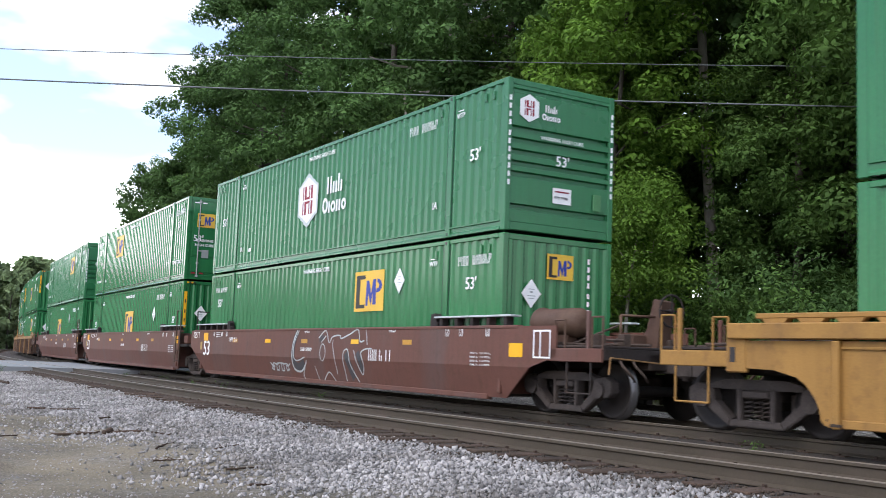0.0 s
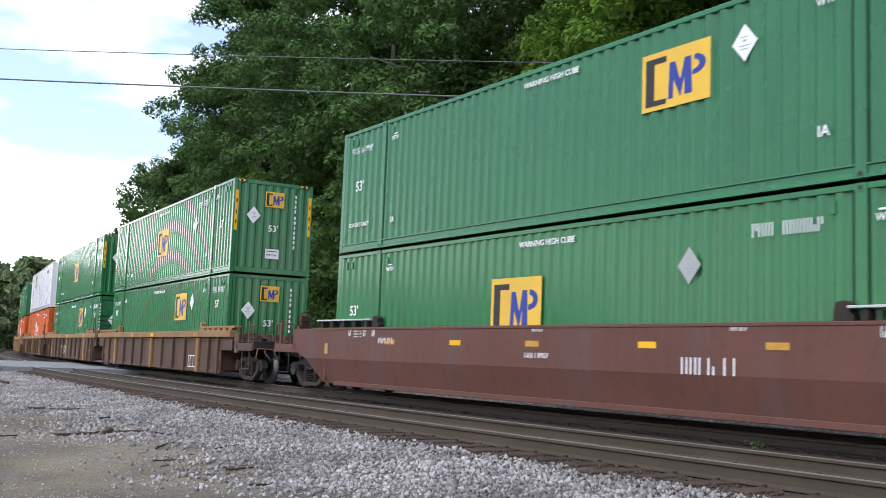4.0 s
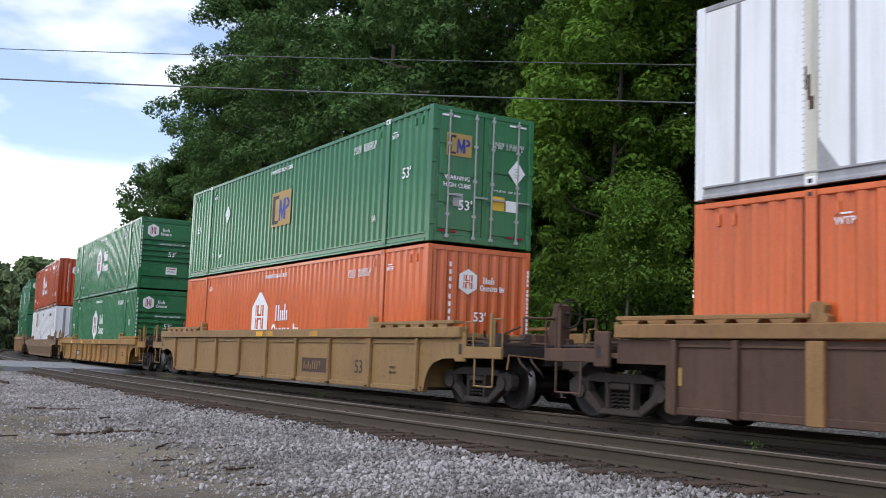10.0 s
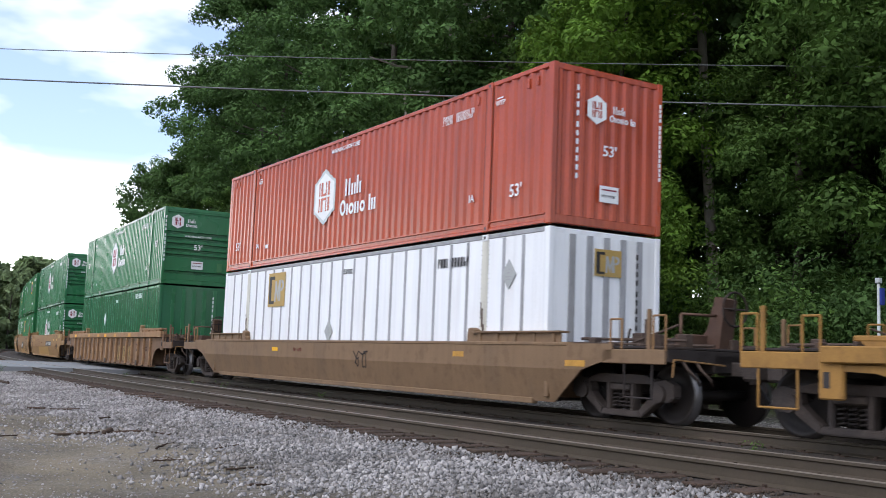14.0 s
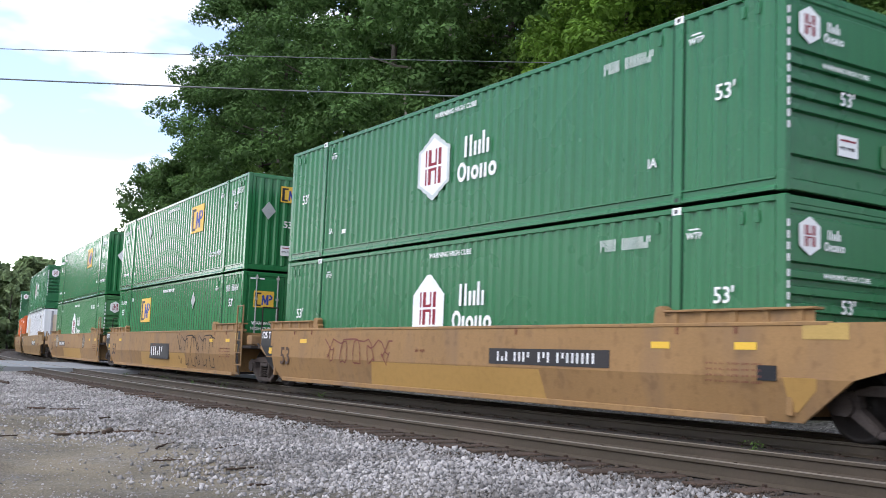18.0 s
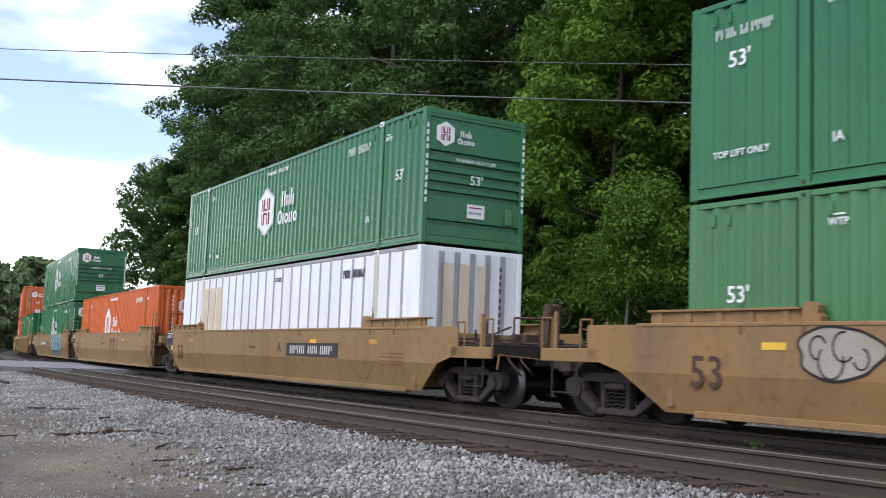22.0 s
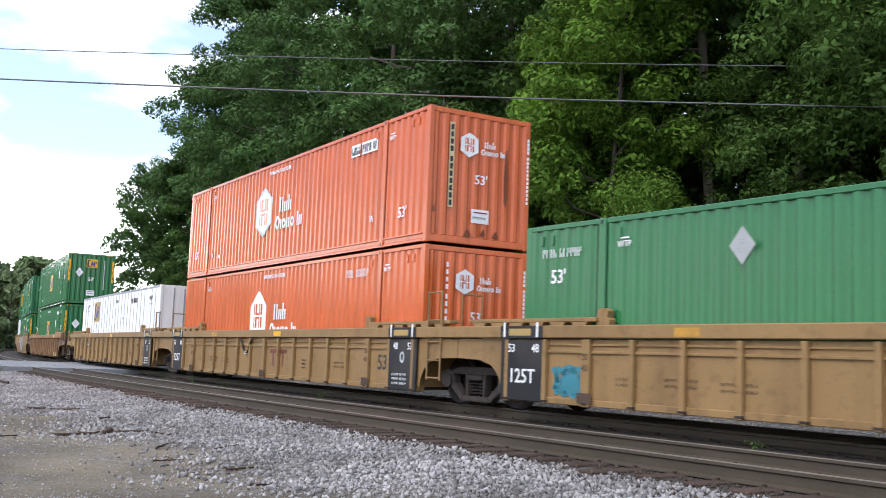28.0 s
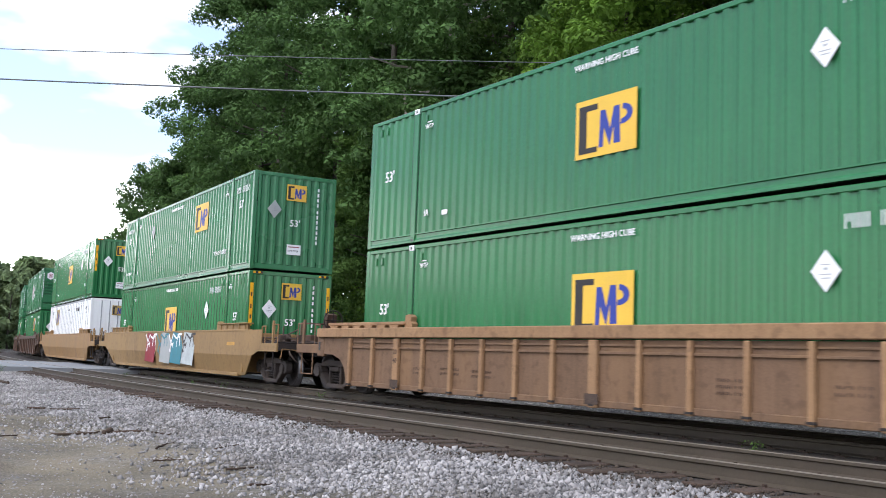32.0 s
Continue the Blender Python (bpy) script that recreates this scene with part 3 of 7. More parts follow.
def build_sticks():
    """Dead wood on the verge: nearly straight weathered pieces, from end to end, with their radius."""
    rnd = random.Random(8)
    spots = ((-20.94, -7.67, -20.60, -6.75, 0.024), (-15.74, -8.51, -15.72, -7.81, 0.026), (-15.41, -7.80, -15.07, -7.37, 0.024), (-14.82, -7.34, -14.26, -7.23, 0.015),
             (-12.24, -8.19, -12.57, -7.92, 0.012), (-11.28, -8.55, -11.15, -8.24, 0.010), (-11.85, -7.61, -12.40, -7.05, 0.013), (-10.24, -8.12, -10.31, -7.72, 0.014),
             (-9.22, -8.32, -9.33, -7.99, 0.012), (-15.25, -9.60, -15.53, -9.03, 0.014), (-33.2, -5.70, -31.96, -5.60, 0.05), (-17.63, -7.25, -17.69, -7.06, 0.02), (-15.5, -7.74, -15.28, -7.86, 0.05))
    for x0, y0, x1, y1, r in spots:
        bm = bmesh.new()
        pts = []
        for t in np.linspace(0, 1, 9):
            px, py = x0 + (x1 - x0) * t + rnd.gauss(0, 0.012), y0 + (y1 - y0) * t + rnd.gauss(0, 0.012)
            pts.append((px, py, float(ground_height(np.array([px]), np.array([py]))[0]) + r * 0.8 + rnd.uniform(0.0, 0.012)))
        limb(bm, pts, r, r * 0.55, 7)
        bm.verts.ensure_lookup_table()
        bm.faces.new([bm.verts[q] for q in range(6, -1, -1)])
        for q in (3, 6):
            p = Vector(pts[q])
            e = p + Vector((rnd.uniform(-0.12, 0.12), rnd.uniform(-0.14, 0.14), rnd.uniform(0.01, 0.05)))
            limb(bm, [p, p.lerp(e, 0.5), e], r * 0.45, r * 0.2, 5)
        bm.verts.ensure_lookup_table()
        for v in bm.verts:
            v.co += 0.15 * r * noise.noise_vector(v.co * 20)
        tagged(part("stick", bm, None, mats=TIEM), "dark dead branch lying on the gravel", "stick", group="dead wood on the verge")


# ---- level crossing road ----
def build_road():
    bm = bmesh.new()
    rows = []
    for d in np.arange(-60, 26, 1.0):
        row = []
        for s in (-57.0, -41.5):
            x, y, th = on_track(s, d)
            z = max(float(ground_height(np.array([x]), np.array([y]))[0]) + 0.03, float(np.interp(d, [-40, -12, -7, 3, 6, 20], [-0.4, -0.12, -0.012, -0.012, -0.2, 3.0])))
            row.append((bm.verts.new((x, y, z)), bm.verts.new((x, y, z - 0.5))))
        rows.append(row)
    for a, b in zip(rows, rows[1:]):
        bm.faces.new((a[0][0], a[1][0], b[1][0], b[0][0]))
        bm.faces.new((a[0][1], a[0][0], b[0][0], b[0][1]))
        bm.faces.new((a[1][0], a[1][1], b[1][1], b[1][0]))
    bmesh.ops.recalc_face_normals(bm, faces=bm.faces)
    tagged(part("road", bm, None, mats=ROADM), "pale grey paved road crossing the tracks", "road", kind="structure")


build_road()


# ---- containers ----
CL, CW, CH = 16.154, 2.591, 2.896
HL, HW = CL / 2, CW / 2


def wave(bm, u0, u1, z0, z1, pitch, depth, horizontal=False, flip=1):
    """A corrugated sheet: along u, its outer crests at w = 0 and its troughs at w = depth."""
    n = max(1, round((u1 - u0) / pitch))
    p = (u1 - u0) / n
    pts = []
    for i in range(n):
        a = u0 + i * p
        pts += [(a, 0), (a + p * 0.31, 0), (a + p * 0.5, depth), (a + p * 0.81, depth)]
    pts.append((u1, 0))
    return pts


def side_panel_mesh(u0, u1, material):
    def make(bm):
        pts = wave(bm, u0, u1, 0, 0, 0.279, 0.042)
        lo = [bm.verts.new((u, w, 0.19)) for u, w in pts]
        hi = [bm.verts.new((u, w, CH - 0.09)) for u, w in pts]
        for i in range(len(pts) - 1):
            bm.faces.new((lo[i], lo[i + 1], hi[i + 1], hi[i]))
    return mesh(("side_panel", u0, u1), material, make)


def end_wave_mesh(material):
    def make(bm):
        pts = wave(bm, -HW + 0.13, HW - 0.13, 0, 0, 0.259, 0.045)
        lo = [bm.verts.new((-w, u, 0.18)) for u, w in pts]
        hi = [bm.verts.new((-w, u, CH - 0.12)) for u, w in pts]
        for i in range(len(pts) - 1):
            bm.faces.new((lo[i], lo[i + 1], hi[i + 1], hi[i]))
    return mesh("end_wall", material, make)


def end_louver_mesh(material):
    def make(bm):
        y = HW - 0.1
        zs = [(0.18, 0), (0.40, 0)]
        for z in (0.40, 1.02, 1.22, 1.44, 1.66, 1.88):
            zs += [(z, -0.0), (z + 0.02, -0.075), (z + 0.10, -0.075), (z + 0.12, 0.0)]
        zs += [(2.0, 0), (CH - 0.28, 0), (CH - 0.26, -0.03), (CH - 0.2, -0.03), (CH - 0.18, 0), (CH - 0.12, 0)]
        cols = [[bm.verts.new((w - 0.02, s, z)) for z, w in zs] for s in (-y, y)]
        for i in range(len(zs) - 1):
            bm.faces.new((cols[0][i], cols[1][i], cols[1][i + 1], cols[0][i + 1]))
    return mesh("louver_wall", material, make)


def flat_end_mesh(material):
    def make(bm):
        box(bm, -0.06, -0.015, -HW + 0.1, HW - 0.1, 0.16, CH - 0.1)
    return mesh("plain_end_wall", material, make)


def door_mesh(material):
    """One door leaf, 1.2 m wide."""
    def make(bm):
        w = HW - 0.1
        box(bm, -0.07, -0.035, 0.012, w, 0.16, CH - 0.12)
    return mesh("door", material, make)


def rod_mesh(material):
    def make(bm):
        rod(bm, (0, 0, 0.1), (0, 0, CH - 0.08), 0.019, 6)
        for z in (0.14, 0.6, 1.35, 2.1, 2.72):
            box(bm, -0.03, 0.022, -0.04, 0.04, z - 0.03, z + 0.03)
        box(bm, -0.0, 0.035, 0.0, 0.32, 1.0, 1.035)
    return mesh("lock_rod", material, make)


def bx(name, material, x0, x1, y0, y1, z0, z1, bevel=0.012):
    """A shared bevelled bar or block."""
    return mesh((name, x0, x1, y0, y1, z0, z1), material, lambda bm: box(bm, x0, x1, y0, y1, z0, z1, bevel))


def hexagon(bm, w, h, mi=0, z=0.0):
    pts = [(0, h / 2), (w / 2, h * 0.27), (w / 2, -h * 0.27), (0, -h / 2), (-w / 2, -h * 0.27), (-w / 2, h * 0.27)]
    prism(bm, pts, z, z + 0.004, "z", mi)


def house(bm, w, h, mi=0):
    pts = [(-w / 2, -h / 2), (w / 2, -h / 2), (w / 2, h * 0.20), (w * 0.24, h * 0.38), (0.06 * w, h / 2), (-0.06 * w, h / 2), (-w * 0.24, h * 0.38), (-w / 2, h * 0.20)]
    prism(bm, pts, 0, 0.004, "z", mi)


def emblem_inner(bm, w, h, mi):
    """The maroon or dark uprights and cross pieces in a white emblem, split along the middle."""
    for y0, y1, c0, c1 in ((0.018, 0.27, 0.018, 0.062), (-0.27, -0.018, -0.062, -0.018)):
        for x0, x1 in ((-0.26, -0.215), (-0.165, -0.07), (0.06, 0.105), (0.16, 0.25)):
            box(bm, w * x0, w * x1, h * y0, h * y1, 0.004, 0.008, mi=mi)
        box(bm, -w * 0.07, w * 0.06, h * c0, h * c1, 0.004, 0.0075, mi=mi)


def stepped_hexagon(bm, w, h):
    """A hexagon whose slanting edges step in and out a little."""
    q = [(0, 0.5), (0.16, 0.435), (0.19, 0.395), (0.33, 0.345), (0.36, 0.31), (0.5, 0.27)]
    pts = q + [(x, -y) for x, y in q[::-1]]
    pts += [(-x, y) for x, y in pts[::-1] if x]
    prism(bm, [(w * x, h * y) for x, y in pts], -0.003, 0.002, "z")


def emblem(parent, m, shape, w, h, ink):
    """White emblem with its inner bars; the hexagon has a greyer stepped rim."""
    body = 0.88 if shape == "hex" and w > 1 else 1.0
    p = part("emblem", mesh(("emblem", shape, w, h), W_INK, lambda bm: (hexagon if shape == "hex" else house)(bm, w * body, h * body)), parent, "white %s emblem" % ("hexagonal" if shape == "hex" else "house-shaped"), rot=m)
    if body < 1:
        part("emblem_rim", mesh(("emblem_rim", w, h), PALE_INK, lambda bm: stepped_hexagon(bm, w * 1.02, h * 1.03)), p, "greyish stepped rim")
    tagged(part("emblem_shape", mesh(("emblem_shape", shape, w, h), ink, lambda bm: emblem_inner(bm, w, h * (1.0 if shape == "hex" else 0.9), 0)), p), kind="stuff")


def ring(bm, x, y, w, h, t, mi=0):
    """A rounded hollow shape."""
    k = 10
    o = [bm.verts.new((x + w / 2 * math.cos(a), y + h / 2 * math.sin(a), 0.003)) for a in np.linspace(0, 2 * math.pi, k, endpoint=False)]
    i = [bm.verts.new((x + (w / 2 - t) * math.cos(a), y + (h / 2 - t) * math.sin(a), 0.003)) for a in np.linspace(0, 2 * math.pi, k, endpoint=False)]
    for j in range(k):
        bm.faces.new((o[j], o[(j + 1) % k], i[(j + 1) % k], i[j])).material_index = mi


def wordmark_mesh(key, rows, size, ink):
    """Two lines of plain posts and rings that stand for a trade name."""
    def make(bm):
        h = size
        for r, (x0, glyphs) in enumerate(rows):
            x, y = x0 * h, -r * h * 1.12
            t = 0.19 * h
            for g in glyphs:
                if g == "H":
                    for k in (0.0, 0.42):
                        box(bm, x + k * h, x + k * h + t, y, y + 1.0 * h, 0, 0.004)
                    x += 0.78 * h
                elif g == "U":
                    for k in (0.0, 0.34):
                        box(bm, x + k * h, x + k * h + t, y, y + 0.66 * h, 0, 0.004)
                    x += 0.66 * h
                elif g == "B":
                    box(bm, x, x + t, y, y + 1.05 * h, 0, 0.0045)
                    box(bm, x + 0.34 * h, x + 0.34 * h + t, y, y + 0.66 * h, 0, 0.004)
                    x += 0.66 * h
                elif g == "I":
                    box(bm, x, x + t, y, y + 0.9 * h, 0, 0.004)
                    x += 0.3 * h
                elif g == "S":
                    box(bm, x, x + t, y, y + 0.66 * h, 0, 0.004)
                    x += 0.30 * h
                elif g == "G":
                    ring(bm, x + 0.38 * h, y + 0.46 * h, 0.76 * h, 0.94 * h, t)
                    x += 0.84 * h
                elif g == "O":
                    ring(bm, x + 0.32 * h, y + 0.33 * h, 0.64 * h, 0.68 * h, t)
                    x += 0.72 * h
                else:
                    x += 0.35 * h
    return mesh(("wordmark", key, size), ink, make)


MARK_NEW = ((0.55, "HUB"), (0.0, "GSOUO"))
MARK_OLD = ((0.6, "HUB"), (0.0, "GSOUO ISS"))


def sign_panel_mesh(w, h, base):
    return mesh(("sign_panel", w, h), base, lambda bm: box(bm, -w / 2, w / 2, -h / 2, h / 2, 0, 0.004))


def sign_shape_mesh(kind, w, h, ink):
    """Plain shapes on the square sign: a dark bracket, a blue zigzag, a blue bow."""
    def make(bm):
        if kind == "block":
            prism(bm, [(-0.44 * w, -0.42 * h), (-0.13 * w, -0.42 * h), (-0.13 * w, -0.33 * h), (-0.31 * w, -0.33 * h), (-0.31 * w, 0.30 * h), (-0.13 * w, 0.30 * h), (-0.13 * w, 0.40 * h), (-0.44 * w, 0.40 * h)], 0.004, 0.008, "z")
        elif kind == "zigzag":
            prism(bm, [(-0.10 * w, -0.36 * h), (-0.08 * w, 0.26 * h), (0.0, 0.26 * h), (0.08 * w, -0.08 * h), (0.14 * w, 0.28 * h), (0.23 * w, 0.28 * h), (0.25 * w, -0.34 * h), (0.14 * w, -0.34 * h), (0.14 * w, -0.02 * h), (0.08 * w, -0.36 * h), (-0.02 * w, -0.04 * h), (-0.03 * w, -0.36 * h)], 0.004, 0.008, "z")
        else:
            a = np.linspace(1.5, -1.7, 9)
            prism(bm, [(0.27 * w + 0.17 * w * math.cos(q), 0.12 * h + 0.17 * h * math.sin(q)) for q in a] + [(0.27 * w + 0.08 * w * math.cos(q), 0.12 * h + 0.08 * h * math.sin(q)) for q in a[::-1]], 0.004, 0.008, "z")
    return mesh(("sign_shape", kind, w, h), ink, make)


def square_sign(parent, m, w, h, base, faded):
    p = part("square_sign", sign_panel_mesh(w, h, base), parent, "yellow square sign with dark and blue shapes", rot=m)
    for kind, ink in (("block", K_INK), ("zigzag", GREY_SIGN if faded else BLUE_INK), ("bow", GREY_SIGN if faded else BLUE_INK)):
        part("sign_shape", sign_shape_mesh(kind, w, h, ink), p)


def diamond_mesh(r, material):
    def make(bm):
        prism(bm, [(0, r), (r * 0.82, 0), (0, -r), (-r * 0.82, 0)], 0, 0.01, "z")
        for a, b in ((0.30, 0.26), (-0.16, 0.34), (-0.34, 0.24)):
            box(bm, -r * b, r * b, r * a - 0.007, r * a + 0.007, 0.01, 0.013, mi=1)
        box(bm, -0.03, 0.03, r * 0.04, r * 0.16, 0.01, 0.013, mi=1)
    return mesh(("diamond", r), [material, GREY_SIGN if material != GREY_SIGN else SEAM_POST], make)


def bars_mesh(n, w, h, gap, ink, vertical=False):
    """Unreadable characters as plain bars."""
    def make(bm):
        rnd = random.Random(n * 7 + int(h * 100))
        bold = 0.38 if ink == K_INK else 0.24
        x = 0.0
        for i in range(n):
            if i == 4:
                x += w
            if vertical:
                box(bm, -w / 2, w / 2, -x - h, -x, 0, 0.004)
                x += h + gap
            else:
                box(bm, x, x + w * bold, 0, h, 0, 0.004)
                if rnd.random() < 0.8:
                    lo = rnd.choice((0.0, 0.0, 0.45))
                    box(bm, x + w * (0.98 - bold), x + w * 0.98, h * lo, h * (1.0 if lo else rnd.choice((1.0, 1.0, 0.5))), 0, 0.004)
                x += w + gap
    return mesh(("bars", n, w, h, gap, vertical), ink, make)


def bottom_rail_mesh(material):
    """A channel along the foot of the side: a proud lip above, a set-back web, a lower flange, clear of the castings' feet."""
    def make(bm):
        prism(bm, [(-0.016, 0.200), (0.07, 0.200), (0.07, 0.016), (-0.010, 0.016), (-0.010, 0.05), (0.012, 0.085), (0.012, 0.165), (-0.016, 0.175)], -HL + 0.16, HL - 0.16, "x")
    return mesh("bottom_rail", material, make)


def container(color, side, end, cfg):
    """A 53 ft box. color: paint; side: 'wave' or 'flat'; end: 'wave', 'louver', 'door' or 'flat'; cfg: its markings."""
    root = new("intermodal_container")
    c = color
    yo = -HW
    # frame
    for x in (-HL, HL - 0.16):
        for y in (-HW, HW - 0.12):
            part("corner_post", bx("corner_post", c, 0, 0.16, 0, 0.12, 0.0, CH), root, loc=(x, y, 0))
    for y in (-HW, HW - 0.06):
        part("top_rail", bx("top_rail", cfg.get("rail", c), -HL + 0.16, HL - 0.16, 0, 0.06, CH - 0.09, CH), root, loc=(0, y, 0))
        part("bottom_rail", bottom_rail_mesh(cfg.get("rail", c)), root, rot=Matrix.Translation((0, y, 0)) if y < 0 else Matrix.Translation((0, HW, 0)) @ Matrix.Rotation(math.pi, 4, "Z"))
    for x in (-HL + 0.02, HL - 0.12):
        part("end_sill", bx("end_sill", c, 0, 0.1, -HW + 0.12, HW - 0.12, 0.02, 0.18), root, loc=(x, 0, 0))
        part("end_header", bx("end_header", c, 0, 0.1, -HW + 0.12, HW - 0.12, CH - 0.12, CH - 0.004), root, loc=(x, 0, 0))
    roof = mesh("roof", c, lambda bm: [box(bm, -HL + 0.1, HL - 0.1, -HW + 0.06, HW - 0.06, CH - 0.03, CH - 0.012)] +
                [box(bm, x, x + 0.12, -HW + 0.1, HW - 0.1, CH - 0.012, CH - 0.002) for x in np.arange(-HL + 0.5, HL - 0.5, 0.6)])
    part("roof", roof, root)
    part("floor", bx("floor", GRIME, -HL + 0.12, HL - 0.12, -HW + 0.07, HW - 0.07, 0.04, 0.15), root)
    for x in (-6.1, 6.1):
        for y, o in ((-HW - 0.006, 1), (HW - 0.054, -1)):
            if side == "wave":
                part("lift_post", bx("lift_post", c, -0.09, 0.09, 0, 0.06, 0.0, CH - 0.002), root, loc=(x, y - 0.014 * o, 0))
                if y < 0:
                    tone = GROOVE_GREEN if c in (GREEN_E, GREEN_H, GREEN_L) else GROOVE_RED
                    # dark strips stand for the shade in the post's side grooves
                    part("post_groove", mesh("post_groove", tone, lambda bm: [box(bm, e - 0.014, e + 0.014, 0.004, 0.03, 0.2, CH - 0.09) for e in (-0.115, 0.115)]), root, loc=(x, y, 0))
            for z in (0.004, CH - 0.125):
                white = cfg.get("pads") and z > 1 and y < 0
                part("lift_casting", bx("lift_casting", W_INK if white else c, -0.09, 0.09, -0.012, 0.05, 0, 0.125), root, "white painted casting" if white else "", loc=(x, y - (0.006 if y < 0 else -0.012), z))
                if y < 0:
                    # no hole is cut: a dark block gives the opening's shade
                    part("casting_hole", bx("casting_hole", K_INK, -0.032, 0.032, -0.004, 0.01, 0.035, 0.09, 0), root, loc=(x, y - 0.016 if y < 0 else y + 0.062, z))
    # sides
    if side == "wave":
        for u0, u1 in ((-HL + 0.16, -6.2), (-6.0, 6.0), (6.2, HL - 0.16)):
            me = side_panel_mesh(round(u0, 3), round(u1, 3), c)
            part("side_panel", me, root, rot=Matrix.Translation((0, -HW + 0.008, 0)))
            part("side_panel", me, root, rot=Matrix.Translation((0, HW - 0.008, 0)) @ Matrix.Rotation(math.pi, 4, "Z"))
    else:
        nb, ne = cfg.get("bays", (20, 3))
        edges = list(np.linspace(-HL + 0.16, -6.1, ne + 1)) + list(np.linspace(-6.1, 6.1, nb + 1))[1:] + list(np.linspace(6.1, HL - 0.16, ne + 1))[1:]
        for k, (a, b) in enumerate(zip(edges, edges[1:])):
            w = round(b - a, 3)
            part("side_panel", bx(("flat_panel", w), c, 0, w - 0.006, 0, 0.02, 0.16, CH - 0.09, 0.004), root, loc=(a + 0.003, -HW + 0.012, 0))
            if k and cfg.get("seam"):
                sw = cfg.get("seam_w", 0.05)
                part("seam_post", bx("seam_post", cfg["seam"], -sw, sw, 0, 0.016, 0.17, CH - 0.1, 0.004), root, loc=(a, -HW + 0.002, 0))
        for x in (-6.1, 6.1):
            pm = cfg.get("post", c)
            post = part("lift_post", bx("flat_lift_post", pm, -0.1, 0.1, 0, 0.03, 0.0, CH - 0.01, 0.006), root, "grimy white lift post", loc=(x, -HW - 0.008, 0))
            if cfg.get("post"):
                part("rivet_row", mesh("rivet_row", SEAM_POST, lambda bm: [box(bm, e - 0.008, e + 0.008, -0.004, 0.004, z, z + 0.016) for e in (-0.125, 0.125) for z in np.arange(0.25, CH - 0.15, 0.09)]), post, loc=(0, 0.016, 0))
                part("scrape", mesh("scrape", RUST_MARK, lambda bm: [box(bm, -0.05, 0.0, -0.003, 0.001, 1.15, 1.5), box(bm, -0.02, 0.05, -0.003, 0.001, 1.02, 1.2), box(bm, -0.09, -0.06, -0.003, 0.001, 1.3, 1.62)]), post, "rusty scrape")
                sgn = -1 if x > 0 else 1
                part("gusset", mesh(("gusset", sgn), SEAM_POST, lambda bm: prism(bm, [(0.11 * sgn, 0.2), (0.42 * sgn, 0.2), (0.11 * sgn, 0.62)], 0.0, 0.02)), root, "grey gusset plate", loc=(x, -HW - 0.004, 0))
        part("side_panel", bx("long_panel", c, -HL + 0.16, HL - 0.16, 0, 0.02, 0.16, CH - 0.09, 0.004), root, loc=(0, HW - 0.032, 0))
    # ends
    rear = part("rear_wall", flat_end_mesh(c), root, rot=Matrix.Rotation(math.pi, 4, "Z") @ Matrix.Translation((HL, 0, 0)))
    xe = HL
    if end == "wave":
        part("end_wall", end_wave_mesh(c), root, loc=(xe - 0.012, 0, 0))
    elif end == "louver":
        part("louvered_end_wall", end_louver_mesh(c), root, loc=(xe - 0.0, 0, 0))
    elif end == "flat":
        part("end_wall", flat_end_mesh(c), root, loc=(xe, 0, 0))
        for y in np.linspace(-HW + 0.12, HW - 0.12, 7)[1:-1]:
            w = cfg.get("end_seam_w", 0.07)
            part("seam_post", bx("end_seam_post", cfg.get("end_seam", cfg["seam"]), -0.012, 0.012, -w, w, 0.17, CH - 0.1, 0.004), root, loc=(xe - 0.008, y, 0))
    else:
        for s in (1, -1):
            d = part("door", door_mesh(c), root, rot=Matrix.Translation((xe, 0, 0)) @ (Matrix.Identity(4) if s > 0 else Matrix.Rotation(math.pi, 4, "X") @ Matrix.Translation((0, 0, -CH - 0.04))))
            for z0, z1 in ((0.25, 0.85), (0.95, 1.5), (1.6, 2.1), (2.2, 2.65)):
                part("door_panel", bx("door_panel", c, -0.035, -0.012, 0.10, HW - 0.2, z0, z1, 0.01), d)
        for y in (-0.88, -0.22, 0.22, 0.88):
            part("lock_rod", rod_mesh(GREY_SIGN if cfg.get("bright_rods", True) else c), root, "galvanised lock rod", loc=(xe + 0.012, y, 0))
        for y in (-HW + 0.06, HW - 0.06):
            for z in (0.4, 1.0, 1.7, 2.4):
                part("hinge", bx("hinge", c, -0.02, 0.02, -0.07, 0.07, -0.05, 0.05), root, loc=(xe, y, z))
        part("placard", bx("placard", GREY_SIGN, 0, 0.006, -0.12, 0.12, -0.14, 0.14, 0), root, loc=(xe - 0.008, -0.62, 0.92))
        part("warning_label", bx("warning_label", YELLOW, 0, 0.006, -0.16, 0.16, -0.15, 0.15, 0), root, "yellow warning label", loc=(xe - 0.008, 0.40, 0.95))
        part("warning_label", bx("info_label", W_INK, 0, 0.006, -0.16, 0.16, -0.12, 0.12, 0), root, loc=(xe - 0.008, 0.88 - 0.12, 0.92))
    # markings on the camera side
    ys = yo - 0.001 if side == "wave" else yo + 0.000
    ye = xe + (0.004 if end != "wave" else 0.0)
    ink = cfg.get("ink", W_INK)
    L = lambda me, x, z, name="lettering", label="": part(name, me, root, label, rot=on_side(x, ys - 0.002, z))
    E = lambda me, y, z, name="lettering", label="": part(name, me, root, label, rot=on_end(ye, y, z))
    B = lambda put, me, a, z: tagged(put(me, a, z, "identification_mark"), kind="stuff")
